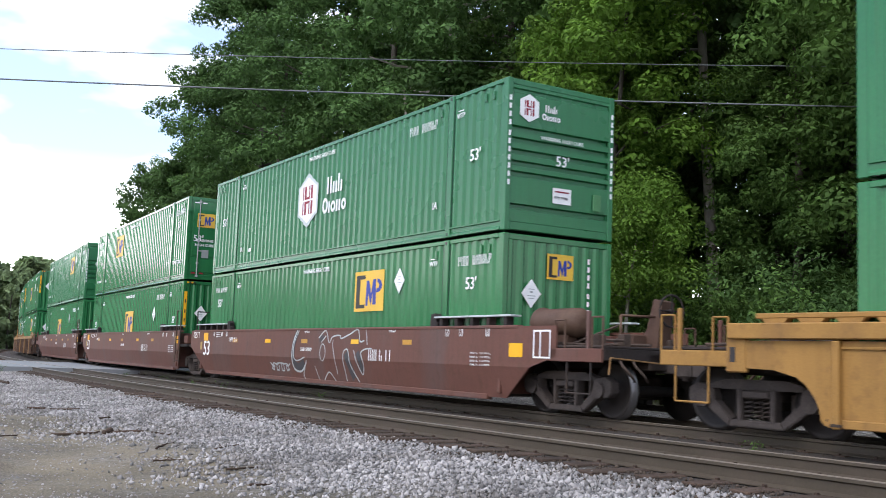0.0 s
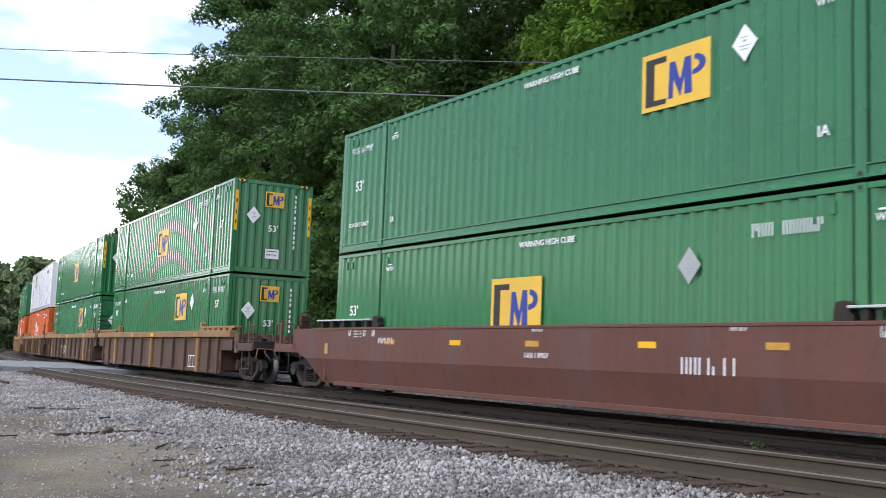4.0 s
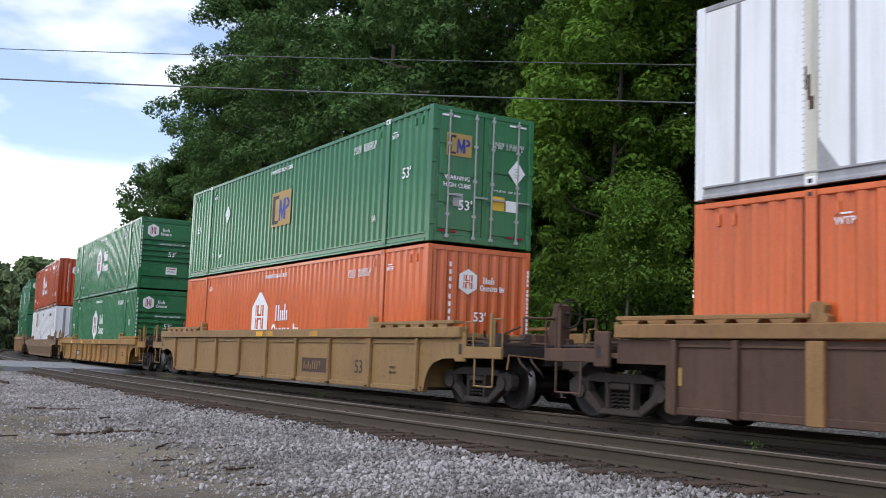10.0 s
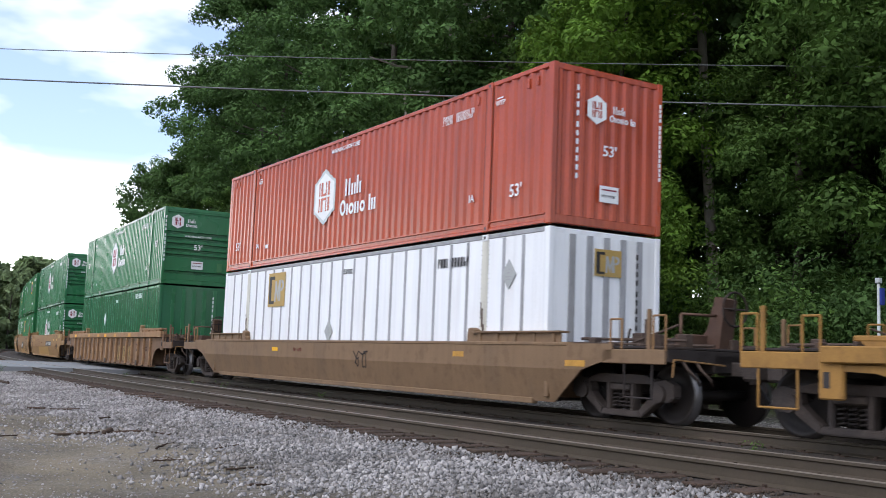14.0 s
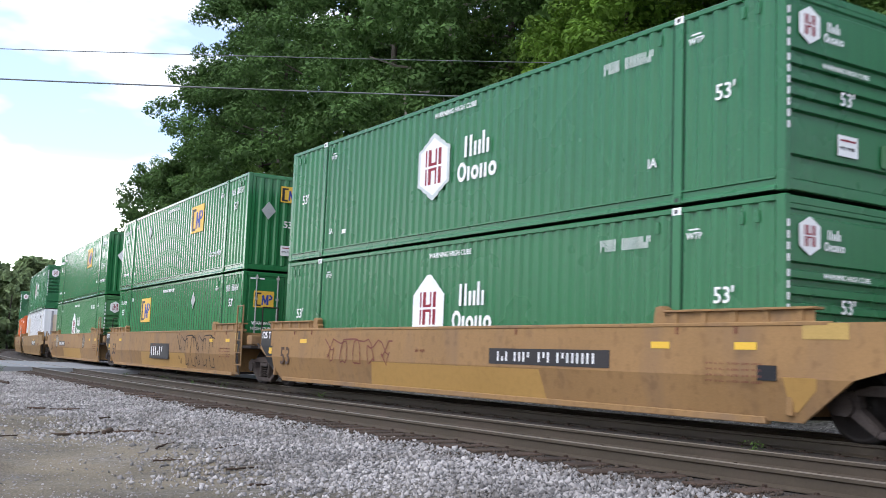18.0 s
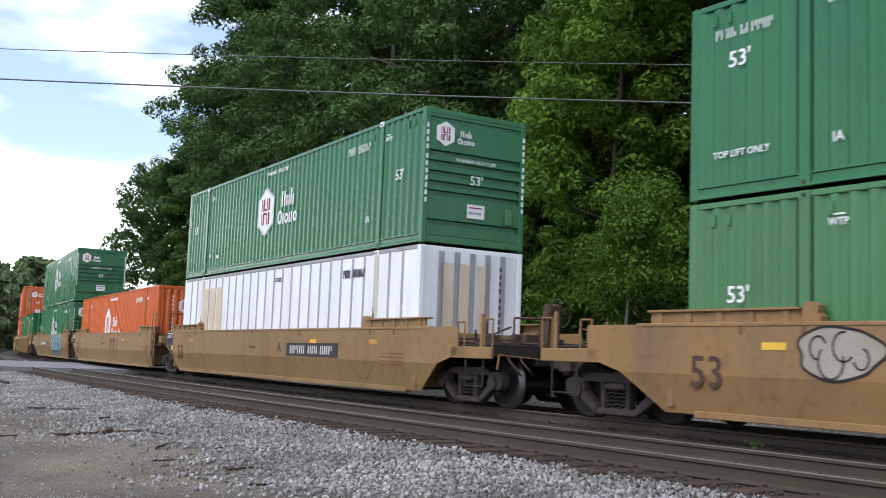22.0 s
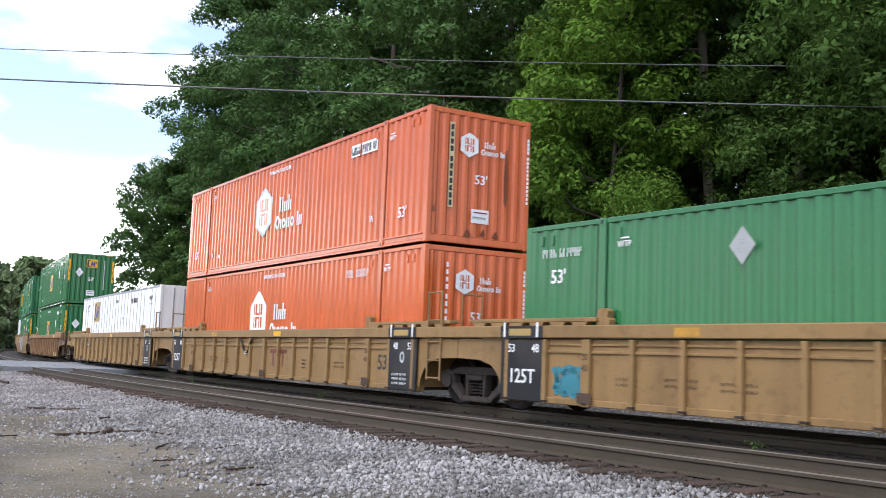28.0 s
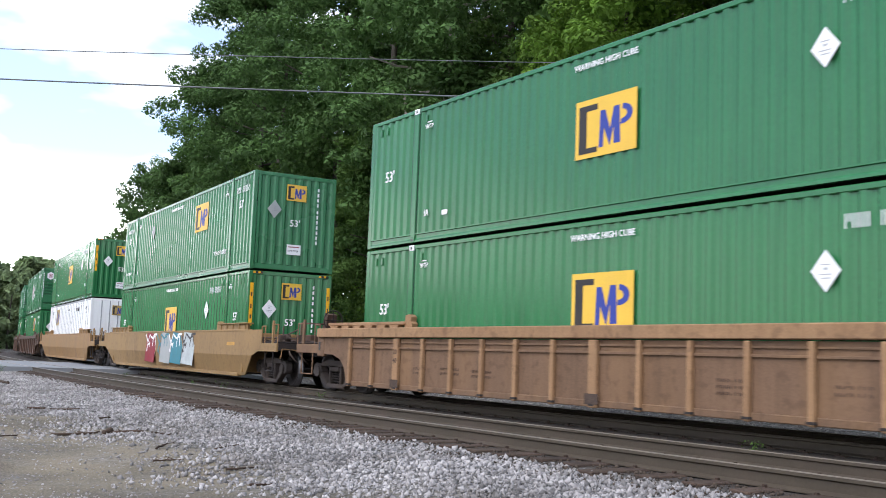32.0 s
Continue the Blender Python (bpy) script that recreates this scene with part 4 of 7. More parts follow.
    top = cfg.get("top_lift")
    if cfg.get("emp") is not None:
        lx, lz, w, h = cfg["emp"]
        square_sign(root, on_side(lx, ys - 0.002, lz), w, h, cfg.get("sign", YELLOW), cfg.get("faded", False))
    if cfg.get("hub"):
        lx, lz, shape, old = cfg["hub"]
        emblem(root, on_side(lx, ys - 0.002, lz), shape, 1.2, 1.38, MAROON if not old else c)
        tagged(L(wordmark_mesh("old" if old else "new", MARK_OLD if old else MARK_NEW, 0.42 if old else 0.43, W_INK), lx + 0.92, lz + (0.02 if not old else -0.12), "wordmark", "white trade name shapes"), kind="stuff")
    for x, z in cfg.get("diamonds", ()):
        L(diamond_mesh(0.275, cfg.get("dia", W_INK)), x, z, "placard_holder", "diamond-shaped placard holder")
    if side == "wave" or cfg.get("warn"):
        L(text_mesh("WARNING HIGH CUBE", 0.15, ink), -0.15, 2.62)
    if not cfg.get("id_plate"):
        B(L, bars_mesh(10, 0.075, 0.19, 0.035, ink), cfg.get("id_x", (6.55 if top else 4.4)), cfg.get("id_z", 2.34))
    if cfg.get("id_plate"):
        for k in range(2):
            L(bx("id_plate", W_INK, 0, 0.46 if k == 0 else 0.80, -0.05, 0.24, -0.0, 0.002, 0), cfg.get("id_x", 4.4) - 0.03 + 0.55 * k, 2.34, "identification_plate", "white plate with dark marks")
            tagged(L(bars_mesh(4 if k == 0 else 6, 0.085, 0.19, 0.03, K_INK), cfg.get("id_x", 4.4) + 0.56 * k, 2.335, "identification_mark"), kind="stuff").location.y -= 0.003
    if side == "wave":
        if not cfg.get("no_len"):
            for x in (-7.18, 7.02):
                L(text_mesh("53'", 0.33, ink), x, cfg.get("len_z", 1.98 if top else 1.55))
        L(text_mesh("IA", 0.21, ink), 5.55, 0.70)
        L(text_mesh("IA", 0.19, ink), -5.6, 0.60)
        for x in (5.6 if top else 6.45, -5.6):
            L(text_mesh("WTP", 0.14, ink), x, 2.44)
            L(bx("mark_bar", ink, -0.1, 0.1, -0.012, 0.012, 0, 0.003, 0), x, 2.54, "lettering_bar")
        if top:
            B(L, bars_mesh(10, 0.065, 0.15, 0.03, ink), -7.6, 2.32)
            L(text_mesh("TOP LIFT ONLY", 0.14, ink), -7.15, 0.62)
        else:
            L(bx("lettering_bar", ink, -0.1, 0.1, -0.05, 0.05, 0, 0.003, 0), -4.9, 0.55)
        if top and top is not True:
            L(text_mesh("TOP LIFT ONLY", 0.18, ink), top, 0.65)
    else:
        L(text_mesh("53/102", 0.17, ink), 0.3, 2.5)
        if cfg.get("wtp"):
            for x in (6.63, -6.5):
                L(text_mesh("WTP", 0.24, ink), x, 2.44)
                L(bx("lettering_bar", ink, -0.25, 0.25, -0.01, 0.01, 0, 0.003, 0), x, 2.22)
            L(bars_mesh(6, 0.05, 0.09, 0.02, GREY_SIGN), 1.5, 1.72)
    # lift lugs under the top rail
    if side == "wave":
        for x in (7.35, 7.62, -7.35, -7.62, 5.7, -5.7):
            L(bx("lug_recess", c, -0.035, 0.035, -0.09, 0.09, 0, 0.02, 0.008), x, 2.62, "lug")
    # markings on the end
    if cfg.get("emp") is not None:
        w = cfg.get("end_w", 0.62)
        square_sign(root, on_end(ye, cfg.get("end_y", 0.03 if end != "door" else -0.64), cfg.get("end_z", 2.34 if end != "door" else 2.09)), w, w * 0.78, cfg.get("sign", YELLOW), cfg.get("faded", False))
        if end != "flat":
            E(diamond_mesh(0.27, cfg.get("dia", W_INK)), cfg.get("dia_y", -0.64 if end != "door" else 0.85), cfg.get("dia_z", 1.80 if end != "door" else 1.67), "placard_holder", "diamond-shaped placard holder")
    if cfg.get("hub"):
        hy = -0.80 if end == "louver" else -0.30
        hz = 2.36 if end == "louver" else 2.16
        emblem(root, on_end(ye, hy, hz), "hex", 0.44, 0.54, MAROON if not cfg["hub"][3] else c)
        tagged(E(wordmark_mesh("end_old" if cfg["hub"][3] else "end", MARK_OLD if cfg["hub"][3] else MARK_NEW, 0.14, W_INK), hy + 0.30, hz - 0.02, "wordmark", "white trade name shapes"), kind="stuff")
    if cfg.get("id_plate"):
        E(bx("tall_id_plate", PLATE_CREAM, -0.06, 0.06, -1.78, 0.05, 0, 0.003, 0), -0.74, 2.55, "identification_plate", "tall cream plate with dark marks")
        ob = E(bars_mesh(11, 0.07, 0.115, 0.04, K_INK, True), -0.74, 2.55, "identification_mark")
        ob.location.x += 0.002
        tagged(ob, kind="stuff")
        E(mesh("soot_streak", SOOT, lambda bm: prism(bm, [(-0.03, 0.62), (0.03, 0.66), (0.055, 0.1), (0.06, -0.4), (0.02, -0.64), (-0.04, -0.5), (-0.05, 0.0)], 0, 0.002, "z")), 0.66, 1.52, "soot_streak", "long dark soot streak")
        for y, z, w in ((-1.14, 0.7, 0.035), (0.1, 0.28, 0.07), (0.42, 0.26, 0.09), (-0.3, 0.24, 0.1)):
            E(mesh(("rust_patch", w), SOOT, lambda bm: prism(bm, [(-w, -0.06), (w * 0.8, -0.07), (w, 0.0), (w * 0.3, 0.07 + w * 0.4), (-w * 0.4, 0.05)], 0, 0.0025, "z")), y, z, "rust_patch", "small rust patch")
    elif end != "door":
        B(E, bars_mesh(11, 0.05, 0.10, 0.055, ink, True), -HW + 0.06 if end == "louver" else -0.74 if cfg.get("hub") else 0.72, 2.55)
    if end in ("wave", "louver"):
        E(text_mesh("53'", 0.28, ink), 0.02, cfg.get("end_len_z", 1.42))
        E(bx("info_label", W_INK, -0.22, 0.22, -0.15, 0.15, 0, 0.006, 0), 0.02 if end == "wave" or cfg.get("hub") else 0.35, 0.64 if end == "wave" else 0.76, "info_label", "white printed label")
        tagged(E(bars_mesh(9, 0.025, 0.05, 0.008, K_INK), -0.16 if end == "wave" or cfg.get("hub") else 0.18, 0.58 if end == "wave" else 0.70, "label_print"), kind="stuff").location.x += 0.005
        E(bx("label_line", MAROON, -0.17, 0.17, -0.014, 0.014, 0, 0.009, 0), 0.02 if end == "wave" or cfg.get("hub") else 0.35, 0.72 if end == "wave" else 0.84, "label_line")
    if end == "louver":
        E(text_mesh("WARNING HIGH CUBE", 0.10, ink), 0.0, 1.83)
        E(bx("document_box", GREEN_L if c != GREEN_L else GREEN_H, -0.1, 0.1, -0.17, 0.17, 0, 0.02), 0.88, 0.72, "document_box", "small pale document box")
        B(E, bars_mesh(11, 0.05, 0.10, 0.055, ink, True), HW - 0.06, 2.55)
    if end == "wave" and cfg.get("hub"):
        tagged(E(bars_mesh(16, 0.05, 0.07, 0.02, ink, True), HW - 0.06, 2.5, "side_print"), kind="stuff")
    if end == "door":
        E(text_mesh("53'", 0.30, ink), cfg.get("door_len", (-0.44, 0.81))[0], cfg.get("door_len", (-0.44, 0.81))[1])
        E(text_mesh("WARNING", 0.13, ink), -0.66, 1.38)
        E(text_mesh("HIGH CUBE", 0.13, ink), -0.66, 1.22)
        B(E, bars_mesh(10, 0.05, 0.14, 0.03, ink), 0.2, 2.15)
        tagged(E(bars_mesh(8, 0.06, 0.05, 0.02, ink), 0.28, 1.2, "capacity_print"), kind="stuff")
        for y in (-1.0, -0.72, 0.72, 1.0):
            E(bx("reflector_tab", W_INK, -0.08, 0.08, -0.02, 0.02, 0, 0.006, 0), y, CH - 0.2, "reflector_tab")
            E(bx("red_tab", MAROON, -0.07, 0.07, -0.025, 0.025, 0, 0.006, 0), y, 0.24, "reflector_tab")
    if cfg.get("bars"):
        for y in (-HW + 0.10, HW - 0.10):
            E(bx("reflector", REFLECT, -0.05, 0.05, -0.62, 0.62, 0, 0.008, 0), y, 1.91, "reflector", "tall yellow reflector strip")
            for z in (1.55, 1.85, 2.2):
                E(bx("reflector_print", K_INK, -0.02, 0.02, -0.06, 0.06, 0, 0.011, 0), y, z, "reflector_print")
            for k in range(4):
                E(bx("hazard_stripe", REFLECT if k % 2 == 0 else K_INK, -0.035, 0.035, -0.03, 0.03, 0, 0.008, 0), y * 0.86 + 0.075 * (k - 1.5), CH - 0.05, "hazard_stripe")
    return root


# ---- trucks and wheels ----
WHEEL_R = 0.46
SPINNERS = []


def wheelset_mesh():
    def make(bm):
        rod(bm, (0, -0.95, 0), (0, 0.95, 0), 0.085, 12)
        for s in (-1, 1):
            p = [(0.69, 0.08), (0.69, WHEEL_R + 0.025), (0.715, WHEEL_R + 0.028), (0.735, WHEEL_R + 0.004), (0.83, WHEEL_R - 0.004), (0.832, WHEEL_R - 0.06),
                 (0.785, WHEEL_R - 0.09), (0.765, 0.20), (0.82, 0.15), (0.84, 0.11), (0.84, 0.03)]
            rings = lathe(bm, [(s * a, r) for a, r in p], "y", 28)
            k = len(bm.faces)
        for f in bm.faces:
            c = f.calc_center_median()
            r = math.hypot(c.x, c.z)
            f.material_index = 1 if r > WHEEL_R - 0.012 and 0.72 < abs(c.y) < 0.84 else 0
        # casting marks and bearing cap bolts that show the turning
        for s in (-1, 1):
            for a in (0, 2.1, 4.2):
                box(bm, 0.15 * math.cos(a) - 0.02, 0.15 * math.cos(a) + 0.02, s * 0.84 - 0.02, s * 0.84 + 0.02, 0.15 * math.sin(a) - 0.02, 0.15 * math.sin(a) + 0.02)
            rod(bm, (0, s * 0.84, 0), (0, s * 1.06, 0), 0.115, 12)
        bmesh.ops.recalc_face_normals(bm, faces=bm.faces)
    return mesh("wheelset", (WHEELM, TREAD), make)


def frame_mesh():
    """Cast side frame: a bow over two axle boxes with a window for the springs."""
    def make(bm):
        y0, y1 = -0.085, 0.085
        # built of bars so that the openings are real
        half = [[(1.18, 0.60), (1.18, 0.42), (1.08, 0.34), (0.74, 0.34), (0.70, 0.46), (0.74, 0.64), (1.02, 0.68)],
                [(0.88, 0.36), (0.74, 0.47), (0.40, 0.19), (0.46, 0.09)],
                [(0.23, 0.17), (0.31, 0.17), (0.33, 0.62), (0.23, 0.62)]]
        bars = [b for h in half for b in (h, [(-x, z) for x, z in h[::-1]])]
        bars += [[(-0.80, 0.60), (0.80, 0.60), (0.76, 0.68), (0.50, 0.74), (-0.50, 0.74), (-0.76, 0.68)], [(-0.47, 0.09), (0.47, 0.09), (0.42, 0.19), (-0.42, 0.19)]]
        for b in bars:
            fs = prism(bm, b, y0, y1)
            bmesh.ops.bevel(bm, geom=list({e for f in fs for e in f.edges}), offset=0.016, segments=2, affect="EDGES")
        for s in (-1, 1):
            prism(bm, [(s * 1.05 + 0.13 * math.cos(a) - s * 0.16, 0.46 + 0.13 * math.sin(a)) for a in np.linspace(0, 6.283, 12, endpoint=False)], -0.13, 0.10)
        for v in bm.verts:
            v.co += 0.006 * noise.noise_vector(v.co * 6)
    return mesh("side_frame", TRUCKM, make)


def spring_mesh():
    def make(bm):
        turns = [(0.062 * math.cos(i * 1.0472), 0.062 * math.sin(i * 1.0472), 0.20 + 0.30 * i / 30) for i in range(31)]
        limb(bm, turns, 0.017, 0.017, 5)
    return mesh("spring", GRIME, make)


def bolster_mesh():
    def make(bm):
        box(bm, -0.22, 0.22, -1.02, 1.02, 0.44, 0.68, 0.03)
        rod(bm, (0, 0, 0.68), (0, 0, 0.80), 0.2, 14)
        for x in (-0.42, 0.42):
            box(bm, x - 0.03, x + 0.03, -0.8, 0.8, 0.30, 0.42, 0.01)
            for y in (-0.75, 0.75):
                box(bm, x - 0.06, x + 0.02, y - 0.06, y + 0.06, 0.22, 0.56, 0.01)
    return mesh("bolster", TRUCKM, make)


def truck(parent, x):
    t = part("truck", bolster_mesh(), parent, "grimy cast steel two-axle truck", loc=(x, 0, 0))
    for y in (-1.02, 1.02):
        part("side_frame", frame_mesh(), t, loc=(0, y, 0))
        for x in (-0.15, 0.0, 0.15) if y < 0 else ():
            part("spring", spring_mesh(), t, loc=(x, y, 0))
        part("spring_cap", bx("spring_cap", TRUCKM, -0.225, 0.225, -0.11, 0.11, 0.485, 0.59, 0.02), t, loc=(0, y, 0))
    for k, a in enumerate((-0.89, 0.89)):
        SPINNERS.append((k, part("wheelset", wheelset_mesh(), t, loc=(a, 0, WHEEL_R))))


# ---- well cars ----
WY = 1.5     # half width of a well car
WB = 0.22
END, JOINT, TRUCK_X = 11.7, 9.73, 9.75


def side_sheet_mesh(kind, fe, re, top, material):
    """The plate of one side; fe, re: what the front and rear ends are ('end' or 'joint')."""
    def make(bm):
        if kind == "smooth":
            cut = lambda e, s: {("end", 1): (8.42, 9.25, 9.98), ("end", -1): (8.42, 9.25, 9.98), ("joint", 1): (8.40, 8.62, 8.72), ("joint", -1): (7.95, 8.72, 9.15)}[(e, s)]
            f0, f1, f2 = cut(fe, 1)
            r0, r1, r2 = cut(re, -1)
            low = 0.78
            rows = []
            for z, y, a, b in ((top, 0.0, -r2, f2), (0.98, 0.0, -r2, f2), (low, 0.0, -r1, f1), (WB, 0.13, -r0, f0)):
                rows.append([bm.verts.new((x, y, z)) for x in (a, *np.linspace(-7.9, 7.9, 9), b)])
            back = [[bm.verts.new(v.co + Vector((0, 0.03, 0))) for v in row] for row in rows]
            for g, rev in ((rows, False), (back, True)):
                for p, q in zip(g, g[1:]):
                    for i in range(10):
                        f = (q[i], q[i + 1], p[i + 1], p[i])
                        bm.faces.new(f[::-1] if rev else f)
            for i in range(10):
                bm.faces.new((rows[0][i], rows[0][i + 1], back[0][i + 1], back[0][i]))
                bm.faces.new((rows[3][i + 1], rows[3][i], back[3][i], back[3][i + 1]))
            for j in range(3):
                bm.faces.new((rows[j][10], back[j][10], back[j + 1][10], rows[j + 1][10]))
                bm.faces.new((rows[j][0], rows[j + 1][0], back[j + 1][0], back[j][0]))
        else:
            def arch(s, e):
                k = 8.40 if e == "end" else 8.35
                pts = [(s * k, WB)]
                if kind == "square":
                    return pts + [(s * k, 0.90), (s * (k + 1.0), 0.90), (s * (k + 1.0), top - 0.23)]
                for a in np.linspace(0.1, 1.0, 8):
                    pts.append((s * (k + 0.05 + 0.70 * (1 - math.sqrt(max(0.0, 1 - a * a)))), WB + 0.66 * a))
                return pts + [(s * (k + 1.45), 0.90), (s * (k + 1.45), top - 0.23)]
            prism(bm, arch(1, fe) + arch(-1, re)[::-1], 0.0, 0.02)
    return mesh(("side_sheet", kind, fe, re, top), material, make)


def guide_mesh(material):
    return mesh("container_guide", material, lambda bm: prism(bm, [(-0.13, 0.0), (0.16, 0.0), (0.17, 0.08), (0.11, 0.12), (0.13, 0.22), (0.02, 0.27), (-0.09, 0.25), (-0.12, 0.14)], 0.06, 0.2))


def rigging_mesh(deck):
    """Pipes, brackets, valves and levers on the end platform."""
    def make(bm):
        rnd = random.Random(12)
        for y, z, r in ((-1.25, 1.22, 0.02), (-0.95, 1.30, 0.028), (-0.4, 1.24, 0.03), (0.6, 1.26, 0.03)):
            rod(bm, (8.6, y, z), (deck - 0.15, y + 0.05, z - 0.03), r, 6)
        for x in (9.2, 9.75, 10.3, 10.75):
            box(bm, x - 0.03, x + 0.03, -1.32, 1.32, 1.06, 1.14, 0.006)
            for y in (-1.2, -0.7, 0.3, 0.9):
                h = rnd.uniform(0.08, 0.3)
                box(bm, x + rnd.uniform(-0.12, 0.0), x + rnd.uniform(0.04, 0.16), y - 0.08, y + 0.08, 1.12, 1.12 + h, 0.015)
        rod(bm, (9.9, -1.1, 1.2), (10.6, -0.7, 1.52), 0.02, 6)
        rod(bm, (9.3, -0.6, 1.15), (9.9, -1.05, 1.44), 0.022, 6)
        rod(bm, (10.15, -0.95, 1.12), (10.15, -0.95, 1.60), 0.024, 6)
        lathe_at = [(0.0, 0.02), (0.02, 0.09), (0.2, 0.09), (0.24, 0.03)]
        n0 = len(bm.verts)
        lathe(bm, lathe_at, "y", 10)
        bm.verts.ensure_lookup_table()
        for q in range(n0, len(bm.verts)):
            bm.verts[q].co += Vector((10.4, -1.05, 1.28))
        for y in (-1.12, -0.85):
            limb(bm, [(deck - 0.1, y, 1.05), (deck + 0.1, y - 0.04, 0.86), (deck + 0.22, y + 0.05, 0.7), (deck + 0.12, y + 0.2, 0.62)], 0.022, 0.02, 6)
    return mesh(("brake_rigging", round(deck, 2)), GRIME_LIGHT, make)


def well_car(kind, body, fe, re, chord=None, posts=(), thick=(), black_front=False, black_rear=False, top=1.49, tank=False, label=""):
    """One unit of a well car. Its origin is at the rail tops under its middle; +x is forward."""
    root = new("well_car")
    chord = chord or body
    for sy in (-1, 1):
        def put(name, me, x=0.0, y=0.0, z=0.0, lab=""):
            return part(name, me, root, lab, rot=Matrix.Translation((x, sy * (WY - y), z)) @ (Matrix.Identity(4) if sy < 0 else Matrix.Rotation(math.pi, 4, "Z") @ Matrix.Scale(-1, 4, (1, 0, 0))))
        put("side_sheet", side_sheet_mesh(kind, fe, re, top, body))
        if kind == "smooth":
            put("top_chord", bx("smooth_chord", body, -8.9, 8.9, -0.012, 0.12, top - 0.04, top + 0.02))
            put("bottom_chord", bx("low_chord", body, -7.85, 7.85, 0.095, 0.22, WB - 0.05, WB + 0.05, 0.01))
            for s in (-1, 1):
                put("guide_shelf", bx("guide_shelf", body if body != WELL_BROWN else PALE_SPRAY, -1.32, 1.32, -0.03, 0.2, 0.0, 0.035, 0.006), s * 7.36, 0.02, top + 0.175)
                for k in range(5 if sy < 0 else 0):
                    put("shelf_bracket", bx("shelf_bracket", body if body != WELL_BROWN else GRIME, -0.05, 0.05, 0.0, 0.16, 0.0, 0.17, 0.008), s * 7.36 - 1.1 + 0.55 * k, 0.02, top + 0.01)
                if body not in (WELL_BROWN,):
                    put("shelf_face", bx("shelf_face", body, -1.3, 1.3, 0.03, 0.05, 0.0, 0.17, 0.004), s * 7.36, 0.02, top + 0.01)
        else:
            e = 9.85 if kind == "post" else 9.4
            put("top_chord", bx("top_chord", chord, -e, e, -0.09, 0.14, top - 0.21, top, 0.015))
            put("bottom_chord", bx("bottom_chord", body, -8.35, 8.35, -0.03, 0.16, WB - 0.02, WB + 0.09, 0.012))
            put("ledge", bx("ledge", body, -8.3, 8.3, -0.028, 0.0, top - 0.33, top - 0.30, 0.004))
            if kind == "post" and len(posts) > 12:
                put("ledge", bx("ledge", body, -8.3, 8.3, -0.035, 0.0, top - 0.45, top - 0.41, 0.004))
            for x in posts if sy < 0 else posts[::4]:
                wide = x in thick
                w = (0.13 if kind == "square" else 0.10) if wide else 0.05
                p = put("side_post", bx("side_post", chord if wide or body == WELL_RUST else body, -w, w, -0.085, 0.0, WB - 0.03, top - 0.23, 0.012), x)
                if sy < 0 and kind == "post":
                    part("post_foot", mesh("post_foot", GRIME, lambda bm: [prism(bm, [(-0.07, 0.0), (0.07, 0.0), (0.055, 0.035), (-0.055, 0.035)], -0.09, 0.0)] + [box(bm, a - 0.03, a + 0.03, -0.02, 0.0, 0.06, 0.09, 0.008) for a in (-0.14, 0.14)]), p, loc=(0, -0.005, WB))
            for s in (-1, 1):
                put("guide_shelf", bx("guide_ledge", chord, -1.7, 1.75, -0.03, 0.18, 0.0, 0.07), s * 7.75, 0.03, top + 0.06)
                for k in range(6 if sy < 0 else 0):
                    put("guide_gusset", mesh("guide_gusset", chord, lambda bm: prism(bm, [(-0.18, 0.0), (0.10, 0.0), (0.16, 0.065), (-0.24, 0.065)], -0.035, 0.1)), s * 7.75 - 1.35 + 0.55 * k, 0.03, top - 0.005)
        for x in (-5.92, 5.92):
            put("container_guide", guide_mesh(GRIME if kind == "smooth" and body == WELL_BROWN else chord), x, 0.0, top + 0.01)
        for s, on in ((1, black_front), (-1, black_rear)):
            if on:
                put("black_panel", bx("black_panel", BLACKP, -0.58, 0.58, -0.075, -0.03, WB - 0.01, top - 0.24), s * 7.78, 0, 0, "black painted end panel")
                put("black_panel", bx("black_band", BLACKP, -0.58, 0.58, -0.105, -0.08, top - 0.22, top - 0.0), s * 7.78, 0, 0, "black painted band")
                for a in (-0.45, 0.45):
                    put("white_tab", bx("white_tab", W_INK, -0.025, 0.025, -0.112, -0.1, top - 0.20, top + 0.06), s * 7.78 + a)
                put("yellow_reflector", bx("dim_reflector", YELLOW_OLD, -0.3, 0.3, -0.11, -0.1, top - 0.17, top - 0.05, 0), s * 7.78 - 0.02)
    part("well_floor", mesh("well_floor", GRIME, lambda bm: [box(bm, -8.3, 8.3, s * 1.22 - 0.1, s * 1.22 + 0.1, 0.24, 0.335) for s in (-1, 1)] + [box(bm, x - 0.25, x + 0.25, -1.3, 1.3, 0.24, 0.33) for x in (-7.9, -6.1, -3, 0, 3, 6.1, 7.9)]), root)
    for s, e in ((1, fe), (-1, re)):
        M = Matrix.Identity(4) if s > 0 else Matrix.Rotation(math.pi, 4, "Z")
        put = lambda name, me, lab="": part(name, me, root, lab, rot=M.copy())
        put("bulkhead", bx("bulkhead", body, 8.22, 8.32, -WY + 0.05, WY - 0.05, 0.3, top - 0.06))
        deck = END - 0.55 if e == "end" else 9.45
        put("center_sill", mesh(("center_sill", e), GRIME, lambda bm: box(bm, 8.32, deck, -0.5, 0.5, 0.80, 1.08, 0.02)))
        put("shear_plate", bx("shear_plate", body if kind != "smooth" else GRIME, 8.32, 9.9 if e == "end" else 9.5, -WY + 0.06, WY - 0.06, 0.97, 1.06, 0.012))
